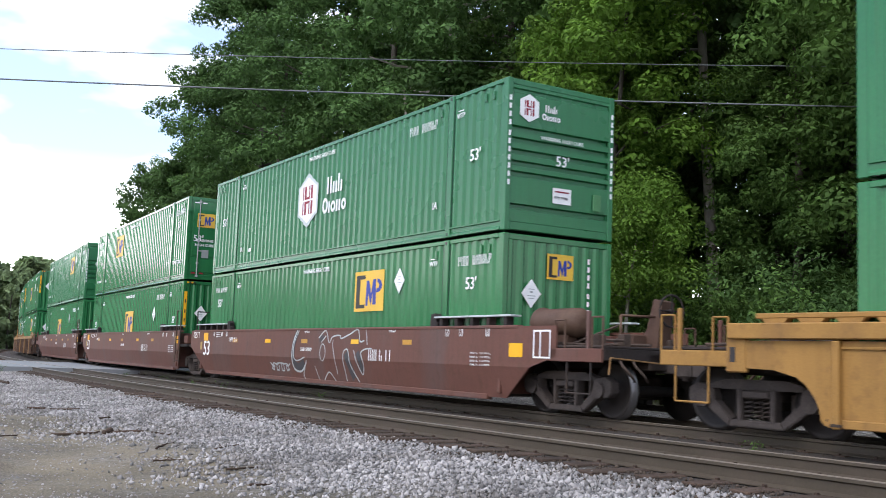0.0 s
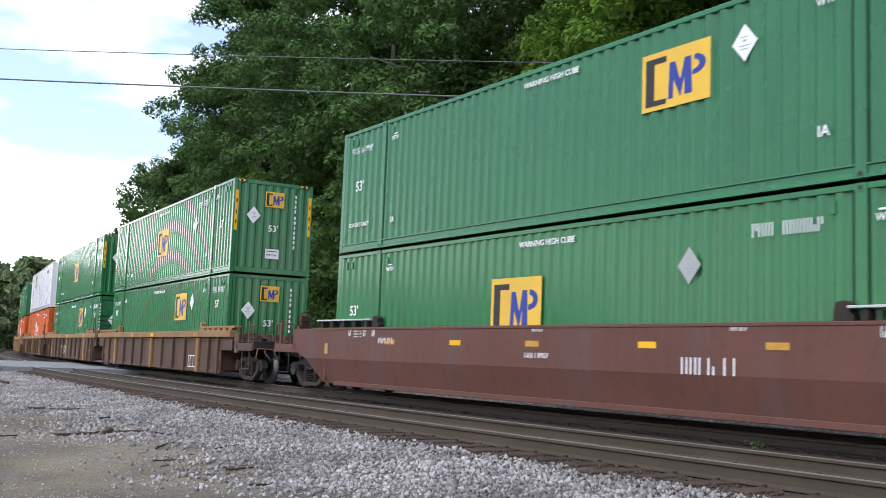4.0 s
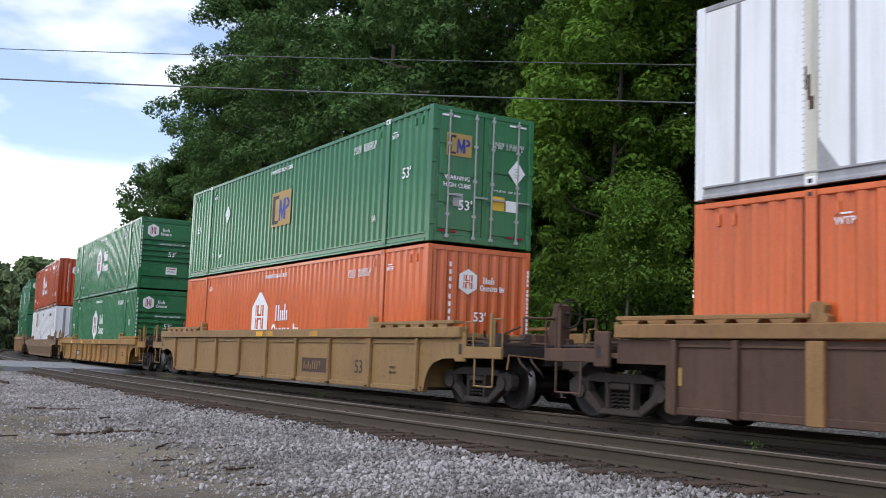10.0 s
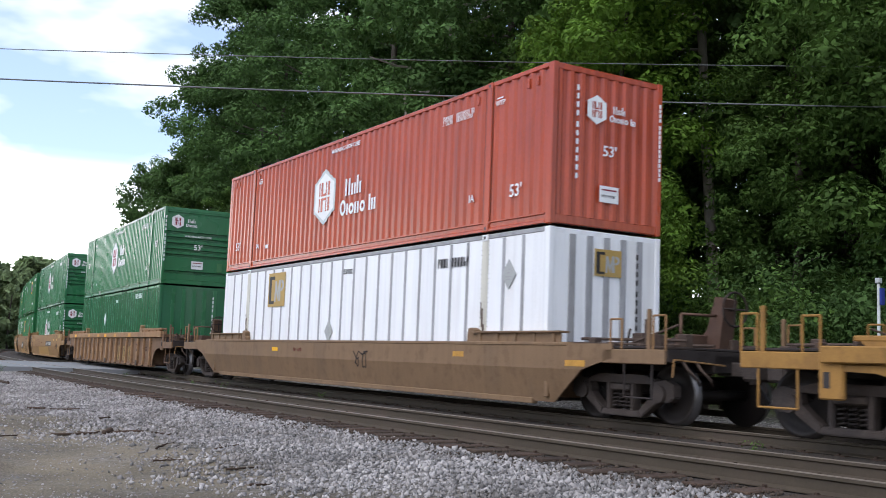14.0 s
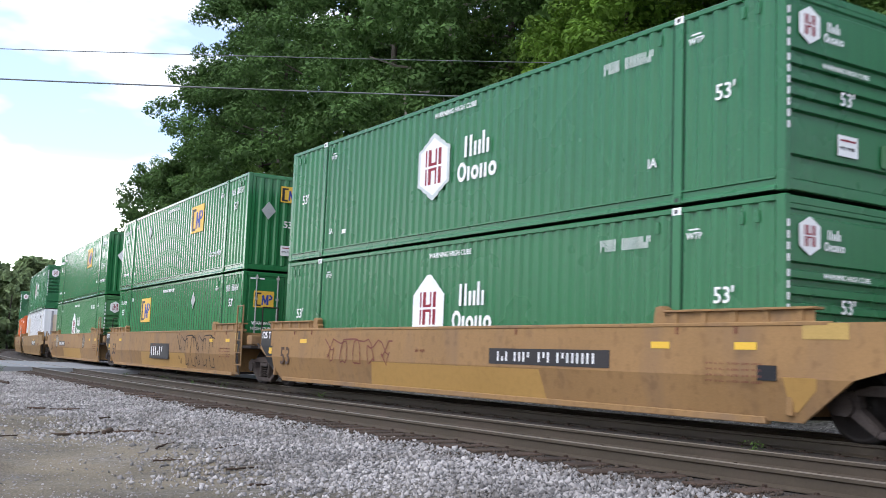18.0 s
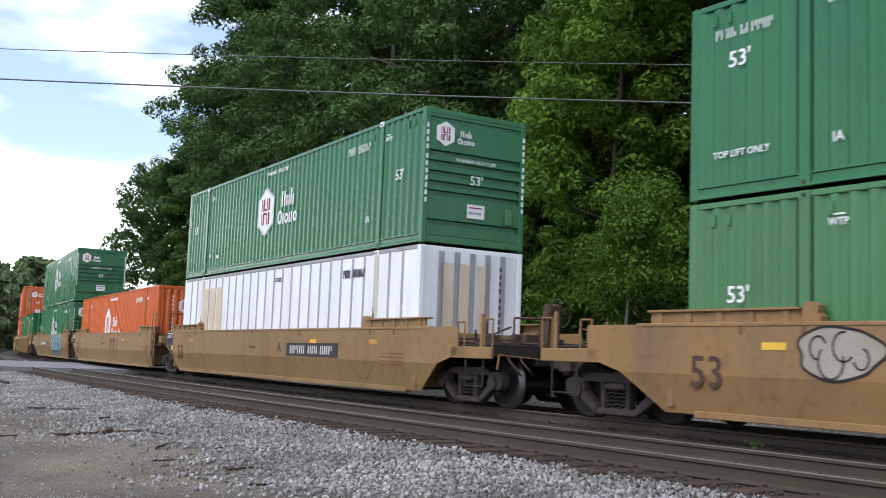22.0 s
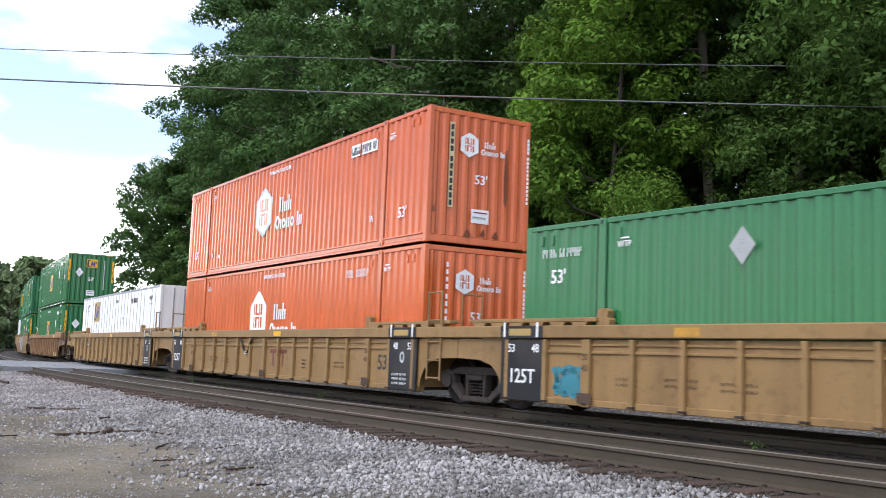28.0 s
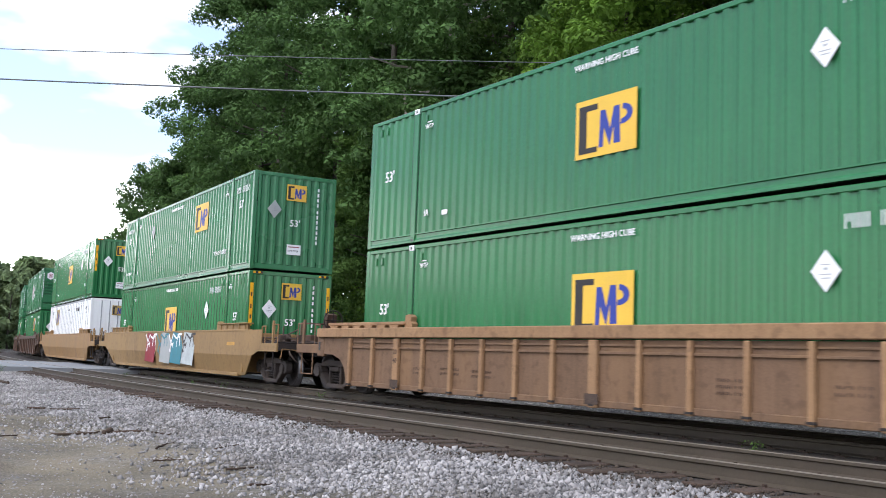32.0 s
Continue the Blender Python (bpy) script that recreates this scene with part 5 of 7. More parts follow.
        if e == "end":
            put("walkway", bx("walkway", GRIME, 9.9, deck, -WY + 0.03, WY - 0.03, 1.13, 1.17, 0.008))
            put("end_beam", bx("end_beam", GRIME, deck - 0.12, deck, -WY + 0.05, WY - 0.05, 0.94, 1.13, 0.01))
            for y in (-1, 1):
                def side(name, me, x, z, lab=""):
                    return part(name, me, root, lab, rot=M @ Matrix.Translation((x, y * (WY - 0.03) * (1 if s > 0 else 1), z)))
                side("step_beam", bx("step_beam", body, -0.7, 0.68, -0.03, 0.03, -0.1, 0.12), 10.45, 1.0)
                if kind != "smooth":
                    side("corner_block", bx("corner_block", body, -0.17, 0.17, -0.04, 0.05, -0.28, 0.28, 0.02), 9.75, top - 0.38)
                    # the slot is uncut; its inner shade is put in as a dark block
                    side("slot", bx("slot", K_INK, -0.045, 0.045, -0.05, 0.055, -0.1, 0.1, 0.0), 9.8, top - 0.42)
                for x, h in ((10.05, 0.48), (11.0, 0.52)):
                    g = mesh(("grab_iron", h), body if kind != "smooth" else WELL_DARK if body == WELL_BROWN else CHORD_TAN, lambda bm: [rod(bm, a, b, 0.017, 6) for a, b in (((-0.13, 0, 0), (-0.13, 0, h)), ((-0.13, 0, h), (0.13, 0, h)), ((0.13, 0, h), (0.13, 0, 0)))])
                    side("grab_iron", g, x, 1.1, "bent grab iron")
                side("corner_stanchion", bx("stanchion", body, -0.035, 0.035, -0.03, 0.03, 0, 0.62), 10.78, 1.1)
                side("sill_step", mesh("sill_step", body if kind != "smooth" else GRIME, lambda bm: [rod(bm, a, b, 0.017, 6) for a, b in (((-0.3, 0, 0), (-0.3, 0, -0.52)), ((-0.3, 0, -0.52), (0.3, 0, -0.52)), ((0.3, 0, -0.52), (0.3, 0, 0)))]), 10.55, 0.92, "wire sill step")
            put("brake_rigging", rigging_mesh(deck), "grimy pipes, levers and brackets")
            put("coupler", mesh("coupler", TRUCKM, lambda bm: [box(bm, deck - 0.3, END - 0.28, -0.13, 0.13, 0.76, 0.98, 0.02), box(bm, END - 0.30, END + 0.02, -0.2, 0.17, 0.70, 1.02, 0.04), rod(bm, (END - 0.12, -0.1, 0.66), (END - 0.12, -0.1, 1.06), 0.09, 10)]))
            put("air_hose", mesh("air_hose", K_INK, lambda bm: [rod(bm, a, b, 0.026, 6) for a, b in zip([(deck, 0.34, 0.8), (deck + 0.2, 0.36, 0.52), (deck + 0.40, 0.30, 0.36), (END, 0.2, 0.34)], [(deck + 0.2, 0.36, 0.52), (deck + 0.40, 0.30, 0.36), (END, 0.2, 0.34), (END + 0.03, 0.18, 0.35)])]))
            put("cut_lever", mesh("cut_lever", CHORD_TAN, lambda bm: [rod(bm, (deck + 0.03, -1.35, 0.98), (deck + 0.03, -0.3, 0.92), 0.014, 5), rod(bm, (deck + 0.03, -1.35, 0.98), (deck + 0.05, -1.4, 0.72), 0.014, 5)]))
            part("brake_cylinder", mesh("brake_cylinder", GRIME, lambda bm: lathe(bm, [(-0.3, 0.04), (-0.28, 0.13), (0.1, 0.13), (0.13, 0.05), (0.33, 0.04)], "x", 12)), root, rot=M @ Matrix.Translation((9.65, 0.4, 1.25)))
        if e == "end" or s < 0:
            truck(root, s * TRUCK_X)
        if s > 0 and e == "joint":
            lm = body if kind != "smooth" or body == WELL_TAN_OLD else CHORD_TAN if body == WELL_TAN else GRIME_LIGHT
            lx = 8.74 if kind == "smooth" else 9.0 if kind == "post" else 8.75
            lad = part("ladder", mesh("ladder_rail", lm, lambda bm: rod(bm, (-0.25, 0, 0.45), (-0.25, 0, 2.2), 0.022, 6)), root, "steel ladder", loc=(lx, -WY - 0.04, 0))
            part("ladder_rail", mesh("ladder_rail", lm, lambda bm: rod(bm, (-0.25, 0, 0.45), (-0.25, 0, 2.2), 0.022, 6)), lad, loc=(0.5, 0, 0))
            for z in (0.5, 0.84, 1.2, 1.62, 2.17):
                part("rung", mesh("rung", lm, lambda bm: rod(bm, (-0.25, 0, 0), (0.25, 0, 0), 0.017, 6)), lad, loc=(0, 0, z))
            part("joint_casting", mesh("joint_casting", GRIME, lambda bm: [box(bm, 9.3, 10.15, -0.3, 0.3, 0.72, 1.04, 0.04), box(bm, 9.35, 9.7, -1.1, 1.1, 0.9, 1.15, 0.03), rod(bm, (9.55, -1.15, 1.28), (9.55, -0.85, 1.28), 0.11, 10)]), root)
            part("brake_hose", mesh("brake_hose", K_INK, lambda bm: [rod(bm, (9.2 + 0.2 * i, -1.2, 1.25 - 0.25 * math.sin(i / 5 * 3.1416)), (9.4 + 0.2 * i, -1.2, 1.25 - 0.25 * math.sin((i + 1) / 5 * 3.1416)), 0.028, 6) for i in range(5)]), root)
            part("handrail", mesh("joint_rail", body if kind != "smooth" else GRIME, lambda bm: [rod(bm, (9.22, -1.05, 1.05), (9.22, -1.05, 2.15), 0.02, 6), rod(bm, (9.22, -0.6, 1.05), (9.22, -0.6, 2.15), 0.02, 6), rod(bm, (9.22, -1.05, 2.15), (9.22, -0.6, 2.15), 0.02, 6)]), root)
        if s > 0 and e == "end":
            if tank:
                part("air_reservoir", mesh("air_reservoir", WELL_DARK, lambda bm: lathe(bm, [(-0.62, 0.05), (-0.60, 0.27), (-0.55, 0.28), (-0.54, 0.25), (0.46, 0.25), (0.55, 0.20), (0.60, 0.08)], "x", 20)), root, "round brown air tank", loc=(9.55, -1.02, 1.56))
                part("tank_saddle", bx("tank_saddle", WELL_DARK, -0.3, 0.3, -0.14, 0.14, -0.50, -0.18), root, loc=(9.55, -1.02, 1.56))
            part("brake_wheel", mesh("brake_wheel", GRIME, lambda bm: [limb(bm, [(0, 0.27 * math.cos(a), 0.27 * math.sin(a)) for a in np.linspace(0, 6.2832, 17)], 0.018, 0.018, 6)] + [rod(bm, (0, 0, 0), (0, 0.27 * math.cos(a), 0.27 * math.sin(a)), 0.014, 5) for a in (0, 1.57, 3.14, 4.71)] + [rod(bm, (-0.2, 0, 0), (0.02, 0, 0), 0.03, 8)]), root, "round hand brake wheel", loc=(10.95, 0.15, 1.80))
            part("brake_stand", mesh("brake_stand", WELL_DARK, lambda bm: [prism(bm, [(10.2, 1.15), (10.75, 1.15), (10.86, 1.95), (10.66, 2.0), (10.5, 1.5)], 0.02, 0.3), box(bm, 10.1, 10.5, -0.3, 0.2, 1.15, 1.4, 0.02), rod(bm, (10.55, -0.6, 1.15), (10.55, -0.6, 1.7), 0.025), rod(bm, (10.55, -0.6, 1.7), (10.7, 0.1, 1.7), 0.022)]), root)
        if s > 0 and e == "joint" or s < 0 and e == "joint":
            put("joint_bracket", bx("joint_bracket", body, 9.0, 9.4, -WY + 0.1, -0.5, 1.08, 1.34, 0.02))
    tagged(root, label, "rail car", group="units of the freight train")
    return root


def mark(root, me, x, z, name="lettering", label="", y=WY + 0.004, slope=False):
    """A flat marking on the camera side; slope lays it on the tucked-in foot of a smooth side."""
    m = on_side(x, -y, z)
    if slope:
        t = math.atan2(0.13, 0.78 - WB)
        m = Matrix.Translation((x, -WY - 0.003 + 0.13 * (0.78 - z) / (0.78 - WB), z)) @ Euler((radians(90) + t, 0, 0)).to_matrix().to_4x4()
    return part(name, me, root, label, rot=m)


def reflectors(root, xs, z=1.19, w=0.19, material=None):
    for k, x in enumerate(xs):
        mark(root, bx("yellow_reflector", material or (REFLECT if k % 2 else DULL_REFLECT), -w, w, -0.05, 0.05, 0, 0.003, 0), x, z, "yellow_reflector", "yellow reflector")


def stencil(root, n, x, z, h, ink, w=None, gap=None):
    w = w or h * 0.5
    return tagged(mark(root, bars_mesh(n, w, h, gap or w * 0.4, ink), x, z - h / 2, "stencil_lettering"), kind="stuff")


def number_panel(root, x0, x1, z, h, n, back=K_INK, ink=W_INK):
    """Dark panel with the car's number as plain bars."""
    p = mark(root, bx("number_panel", back, x0 - (x0 + x1) / 2, x1 - (x0 + x1) / 2, -h / 2, h / 2, 0, 0.003, 0), (x0 + x1) / 2, z, "number_panel", "dark number panel")
    w = (x1 - x0) * 0.86 / (n + 1) * 0.7
    q = part("panel_lettering", bars_mesh(n, w, h * 0.6, w * 0.42, ink), p, loc=(-(x1 - x0) * 0.42, -h * 0.3, 0.003))
    tagged(q, kind="stuff")


def squiggle(root, pts, r, material, name="graffiti", label="", slope=True, lift=0.0):
    """A sprayed line: a flat ribbon along points on the side, following the tucked-in foot of a smooth one."""
    def make(bm):
        prev = None
        for i, (x, z) in enumerate(pts):
            a, b = pts[max(0, i - 1)], pts[min(len(pts) - 1, i + 1)]
            d = Vector((b[0] - a[0], b[1] - a[1]))
            d = d.normalized() if d.length else Vector((1, 0))
            k = [bm.verts.new((x - d.y * s * r, z + d.x * s * r, lift - (0.13 * max(0.0, 0.78 - z - d.x * s * r) / (0.78 - WB) if slope else 0.0))) for s in (-1, 1)]
            if prev:
                bm.faces.new((prev[0], k[0], k[1], prev[1]))
            prev = k
    bm = bmesh.new()
    make(bm)
    return part(name, bm, root, label, rot=on_side(0, -WY - 0.011, 0), mats=material)


def curve(pts, n=4):
    """Points along a smooth line through pts."""
    p = [np.array(q) for q in (pts[0], *pts, pts[-1])]
    out = []
    for a, b, c, d in zip(p, p[1:], p[2:], p[3:]):
        for t in np.linspace(0, 1, n, endpoint=False):
            out.append(tuple(0.5 * (2 * b + (c - a) * t + (2 * a - 5 * b + 4 * c - d) * t * t + (3 * b - a - 3 * c + d) * t ** 3)))
    return out + [tuple(pts[-1])]


def weld_lines(c, x):
    """A pair of hooked rusty lines on the tucked-in foot of a side."""
    def make(bm):
        for s in (-1, 1):
            prev = None
            for i, (a, b) in enumerate(((-0.62, 0.26), (-0.36, 0.0), (-0.22, -0.12), (-0.10, -0.14), (-0.05, -0.06), (-0.08, 0.04))):
                k = [bm.verts.new((s * a, b + o, 0.003)) for o in (-0.012, 0.012)]
                if prev:
                    bm.faces.new((prev[0], k[0], k[1], prev[1]) if s < 0 else (prev[1], k[1], k[0], prev[0]))
                prev = k
    mark(c, mesh("weld_lines", BRASS_RUST, make), x, 0.52, "weld_mark", "rusty hooked weld lines", slope=True)


def loops(x0, x1, z0, z1, n, seed, k=14):
    """Points of a loopy scrawl inside a box."""
    r = random.Random(seed)
    pts = []
    for i in range(n * k + 1):
        t = i / k
        x = x0 + (x1 - x0) * (t / n) + 0.5 * (x1 - x0) / n * math.sin(6.283 * t + r.uniform(-0.1, 0.1))
        pts.append((x, (z0 + z1) / 2 + (z1 - z0) / 2 * math.cos(6.283 * t * 1.0 + 0.7 * math.sin(i))))
    return pts


# ---- the train, from its head ----
THINGS = []   # (thing, metres behind the datum of its middle, height)


def emp_new(**k):
    """The newer boxes: sign amidships."""
    return dict(emp=(-0.12, 1.52, 1.48, 1.0), diamonds=((4.12, 1.82),), **k)


def emp_top(x=2.9, top=True, **k):
    """The older boxes with the sign high up."""
    k.setdefault("diamonds", ((4.25, 2.2),))
    return dict(emp=(x, 2.0, 1.42, 0.92), top_lift=top, **k)


def hub(lz=1.56, shape="hex", old=False, **k):
    return dict(hub=(-0.9 if not old else -1.22, lz, shape, old), **k)


LABELS = {"green_paint": "green corrugated", "green_paint_faded": "dark green corrugated", "light_green_paint": "pale green", "plain_green_paint": "plain green panelled", "orange_paint": "orange corrugated",
          "red_paint": "weathered red corrugated", "white_panel": "stained white panelled", "white_panel_clean": "clean white panelled"}


def load(u, level, color, end, cfg, side="wave"):
    ob = container(color, side, end, cfg)
    sign = "yellow sign" if cfg.get("emp") else "white emblem" if cfg.get("hub") else "small marks"
    ends = {"wave": "ribbed end", "louver": "louvered end", "door": "door end", "flat": "panelled end"}[end]
    tagged(ob, "%s container, %s, %s, %s" % (LABELS[color.name], sign, ends, "in a well car" if level == 0 else "stacked on top"), "shipping container", group="containers on the train")
    THINGS.append((ob, u - HL, 0.345 if level == 0 else 0.345 + CH + 0.045))
    return ob


def unit(u, *args, **kw):
    ob = well_car(*args, **kw)
    THINGS.append((ob, u - HL, 0.0))
    return ob


FINE = tuple(round(-8.2 + 1.025 * k, 3) for k in range(17))
FINE_THICK = (FINE[2], FINE[8], FINE[14])
BROAD = (-8.2, -6.1, -4.05, -2.05, 0.0, 2.05, 4.05, 6.1, 8.2)
BROAD_THICK = (-6.1, 0.0, 6.1)
MIXED = (-8.2, -6.05, -4.2, -2.4, -1.2, 0.0, 1.2, 2.4, 4.2, 6.05, 8.2)
SQUARE = (-8.2, -7.1, -5.85, -4.3, -2.8, -1.35, 0.15, 1.65, 3.15, 4.62, 6.1, 7.25, 8.2)
SQUARE_THICK = (-5.85, 0.15, 6.1)


def brown_marks(c, fe, re):
    reflectors(c, (-5.1, -2.6, -0.2, 2.6, 5.0))
    mark(c, bx("big_reflector", REFLECT, -0.2, 0.2, -0.12, 0.12, 0, 0.003, 0), 8.45 if fe == "joint" else 8.85, 1.2 if fe == "joint" else 1.07, "yellow_reflector", "large yellow reflector")
    for x in (7.9, 7.0, 6.5, -6.3, -5.9, -7.0):
        stencil(c, 2, x, 1.38, 0.14, W_INK, 0.05)
    for k in range(4):
        stencil(c, 9, 7.4, 1.0 - 0.07 * k, 0.035, W_INK, 0.05)
    for k in range(3):
        stencil(c, 6, -6.75, 1.42 - 0.06 * k, 0.03, W_INK, 0.04)
    stencil(c, 10, -0.4, 0.99, 0.09, W_INK)
    stencil(c, 8, -0.2, 1.42, 0.05, W_INK)
    stencil(c, 8, 4.2, 1.42, 0.05, W_INK)
    if re == "joint":
        mark(c, text_mesh("53", 0.62, W_INK), -7.58, 0.93)
        mark(c, text_mesh("125 T", 0.27, W_INK), -8.62, 1.34)
        mark(c, bx("big_reflector", REFLECT, -0.2, 0.2, -0.12, 0.12, 0, 0.003, 0), -7.69, 1.30, "yellow_reflector", "large yellow reflector")
    mark(c, bx("pale_plate", YELLOW_OLD, -0.08, 0.08, -0.12, 0.12, 0, 0.003, 0), -8.1, 1.02, "pale_plate")
    stencil(c, 6, 3.3, 0.9, 0.24, W_INK)
    stencil(c, 7, -5.6, 1.22, 0.12, W_INK)


def tan_marks(c, fe, re, panel=None, spread=(6.5, 3.3, -6.4), tone=None):
    reflectors(c, spread, material=tone)
    if re == "joint":
        mark(c, text_mesh("53", 0.62, OLD_INK), -7.5, 0.74 + 0.05)
        mark(c, bx("joint_panel", BLACKP, -0.33, 0.33, -0.2, 0.2, 0, 0.003, 0), -8.78, 1.26, "dark_panel", "dark painted end panel")
        mark(c, text_mesh("125 T", 0.25, W_INK), -8.76, 1.33, y=WY + 0.01)
        mark(c, mesh("rear_dark", BLACKP, lambda bm: prism(bm, [(-0.46, 0.25), (-0.1, -0.02), (0.28, -0.02), (0.28, 0.25)], 0, 0.003, "z")), -8.62, 0.81, "dark_panel", "dark painted lower end panel")
        mark(c, mesh("rear_low", BLACKP, lambda bm: prism(bm, [(-0.14, 0.14), (0.30, -0.2), (0.36, -0.2), (0.36, 0.14)], 0, 0.003, "z")), -8.7, 0.62, "dark_panel", "dark painted foot", slope=True)
        mark(c, bx("small_reflector", YELLOW, -0.09, 0.09, -0.08, 0.08, 0, 0.003, 0), -8.45, 0.93, "yellow_square", "yellow square", y=WY + 0.009)
    if fe == "joint":
        mark(c, mesh("front_dark", BLACKP, lambda bm: prism(bm, [(-0.37, -0.2), (-0.11, -0.2), (-0.02, 0.0), (-0.02, 0.5), (-0.42, 0.5)], 0, 0.003, "z")), 8.72, 0.98, "dark_panel", "dark painted end panel")
        mark(c, mesh("front_low", BLACKP, lambda bm: prism(bm, [(-0.37, 0.27), (-0.10, 0.27), (-0.28, -0.27), (-0.37, -0.27)], 0, 0.003, "z")), 8.70, 0.5, "dark_panel", "dark painted foot", slope=True)
        for z in (1.30, 0.98):
            mark(c, bx("small_square", YELLOW_OLD, -0.12, 0.12, -0.11, 0.11, 0, 0.003, 0), 8.42, z, "yellow_square", "worn yellow square", y=WY + 0.009)
    if panel:
        number_panel(c, *panel)
    for k in range(4):
        stencil(c, 11, 6.9, 0.95 - 0.08 * k, 0.03, FADED_INK, 0.06)
    stencil(c, 9, -1.0, 1.02, 0.06, FADED_INK)
    for x in (6.3, 7.4, -6.0, -7.0, 2.4):
        stencil(c, 2, x, 1.40, 0.11, FADED_INK, 0.04)


def post_marks(c, panel, ink, top=1.49, refl=(0.32, 5.9, -2.8)):
    for k, x in enumerate(refl):
        mark(c, bx("chord_reflector", REFLECT if k % 3 == 0 else DULL_REFLECT, -0.24, 0.24, -0.065, 0.065, 0, 0.003, 0), x, top - 0.115, "yellow_reflector", "yellow reflector", y=WY + 0.093)
    if panel:
        number_panel(c, *panel)
    stencil(c, 8, 7.0, 0.55, 0.05, ink)
    stencil(c, 8, 7.0, 0.66, 0.05, ink)


def fine_marks(c, ink):
    """Small stencils between the posts, length figures on the wide posts, rusty plates at their feet."""
    for x in (-6.15, 0.0, 6.15):
        mark(c, bx("rust_plate", GRIME_LIGHT, -0.16, 0.16, 0.0, 0.17, 0, 0.004, 0), x, 0.24, "rust_plate", "rusty plate at the post's foot", y=WY + 0.086)
    for x in (-6.15, 6.15):
        for z, t in ((0.98, "20"), (0.80, "40")):
            mark(c, text_mesh(t, 0.15, ink), x, z, y=WY + 0.087)
    for x, z, n, rows in ((-5.5, 0.66, 6, 2), (-4.5, 0.68, 9, 2), (-3.45, 0.66, 9, 2), (2.5, 0.72, 8, 3), (4.4, 0.70, 7, 2), (7.3, 0.9, 4, 2)):
        for k in range(rows):
            stencil(c, n, x, z - 0.09 * k, 0.045, ink, 0.05)


def build_train():
    # 0
    a = unit(8.69, "post", WELL_GOLD, "end", "end", posts=MIXED, label="golden well car with posted sides")
    load(8.69, 0, GREEN_E, "wave", emp_top())
    load(8.69, 1, GREEN_E, "wave", emp_new())
    # 1 to 3: one brown articulated car
    lab = "reddish brown smooth-sided well car with white stencils"
    ends = (("end", "joint"), ("joint", "joint"), ("joint", "end"))
    U = (-14.74, -34.0, -53.4)
    for k, (u, e) in enumerate(zip(U, ends)):
        c = unit(u, "smooth", WELL_BROWN, *e, tank=True, label=lab + (" and graffiti" if k == 0 else ""))
        brown_marks(c, *e)
        if k == 0:
            for pts, r in (([(-0.59, 1.44), (-0.81, 1.15), (-0.86, 0.83), (-0.74, 0.6), (-0.45, 0.56), (-0.18, 0.7)], 0.13), ([(2.18, 0.94), (2.31, 0.72), (2.51, 0.36)], 0.16), ([(2.75, 0.96), (2.90, 0.74), (2.97, 0.52)], 0.12), ([(0.71, 1.22), (0.97, 1.3)], 0.08)):
                squiggle(c, curve(pts), r * 0.72, SPRAY_DARK, label="dark sprayed shading")
            for pts, r in (([(-0.51, 1.46), (-0.79, 1.14), (-0.81, 0.83), (-0.61, 0.70), (-0.10, 0.80)], 0.024), ([(-0.61, 1.46), (-0.85, 1.15), (-0.91, 0.83), (-0.84, 0.5), (-0.41, 0.44), (-0.06, 0.66)], 0.035),
                           ([(-0.02, 0.72), (-0.29, 0.38), (-0.21, 0.24)], 0.022), ([(0.68, 1.27), (1.07, 1.45), (1.27, 1.16), (1.45, 1.30), (1.85, 1.33), (1.91, 1.26), (2.36, 1.36), (2.76, 1.46), (2.88, 1.20), (3.08, 1.22)], 0.024),
                           ([(0.82, 1.16), (1.09, 1.32)], 0.02), ([(1.49, 1.23), (1.47, 1.10), (1.59, 0.81), (1.66, 0.44)], 0.02), ([(0.88, 0.26), (1.21, 0.47), (1.51, 0.27)], 0.022), ([(0.44, 0.59), (0.62, 0.25)], 0.018),
                           ([(2.12, 0.29), (2.04, 0.90), (2.28, 1.00), (2.40, 0.66), (2.74, 0.29)], 0.022), ([(3.16, 1.45), (3.24, 1.12)], 0.022), ([(2.58, 1.00), (2.84, 0.57), (2.98, 0.47), (3.06, 0.71), (2.94, 0.94), (3.16, 1.03), (3.47, 1.04)], 0.024)):
                squiggle(c, curve(pts), r * 0.7, PALE_SPRAY, label="white sprayed outline", lift=0.003)
            squiggle(c, [(0.92 + 0.15 * math.cos(g), 0.93 + 0.2 * math.sin(g)) for g in np.linspace(0, 6.2832, 17)], 0.012, PALE_SPRAY, label="pale sprayed ring", lift=0.003)
            squiggle(c, loops(-2.4, -1.1, 0.42, 0.62, 4, 3), 0.018, PALE_SPRAY, label="pale sprayed scrawl")
            mark(c, mesh("white_square", W_INK, lambda bm: [box(bm, -0.24, 0.24, y, y + 0.03, 0, 0.003) for y in (-0.24, 0.21)] + [box(bm, x, x + 0.03, -0.24, 0.24, 0, 0.0035) for x in (-0.24, -0.06, 0.21)]), 9.6, 1.18, "stencil_box", "white outlined box")
    load(U[0], 0, GREEN_E, "wave", emp_top(2.79, diamonds=((4.2, 2.17),)))
    load(U[0], 1, GREEN_H, "louver", hub())
    load(U[1], 0, GREEN_E, "wave", emp_new(bars=True))
    load(U[1], 1, GREEN_E, "door", emp_top(-2.97, 6.97, dia=W_INK, diamonds=(), door_len=(-0.88, 1.44)))
    load(U[2], 0, GREEN_E, "wave", dict(emp=(-0.98, 1.5, 1.5, 1.08), dia=GREY_SIGN, diamonds=((3.24, 2.02),), end_w=1.3, end_z=2.2, dia_z=1.3))
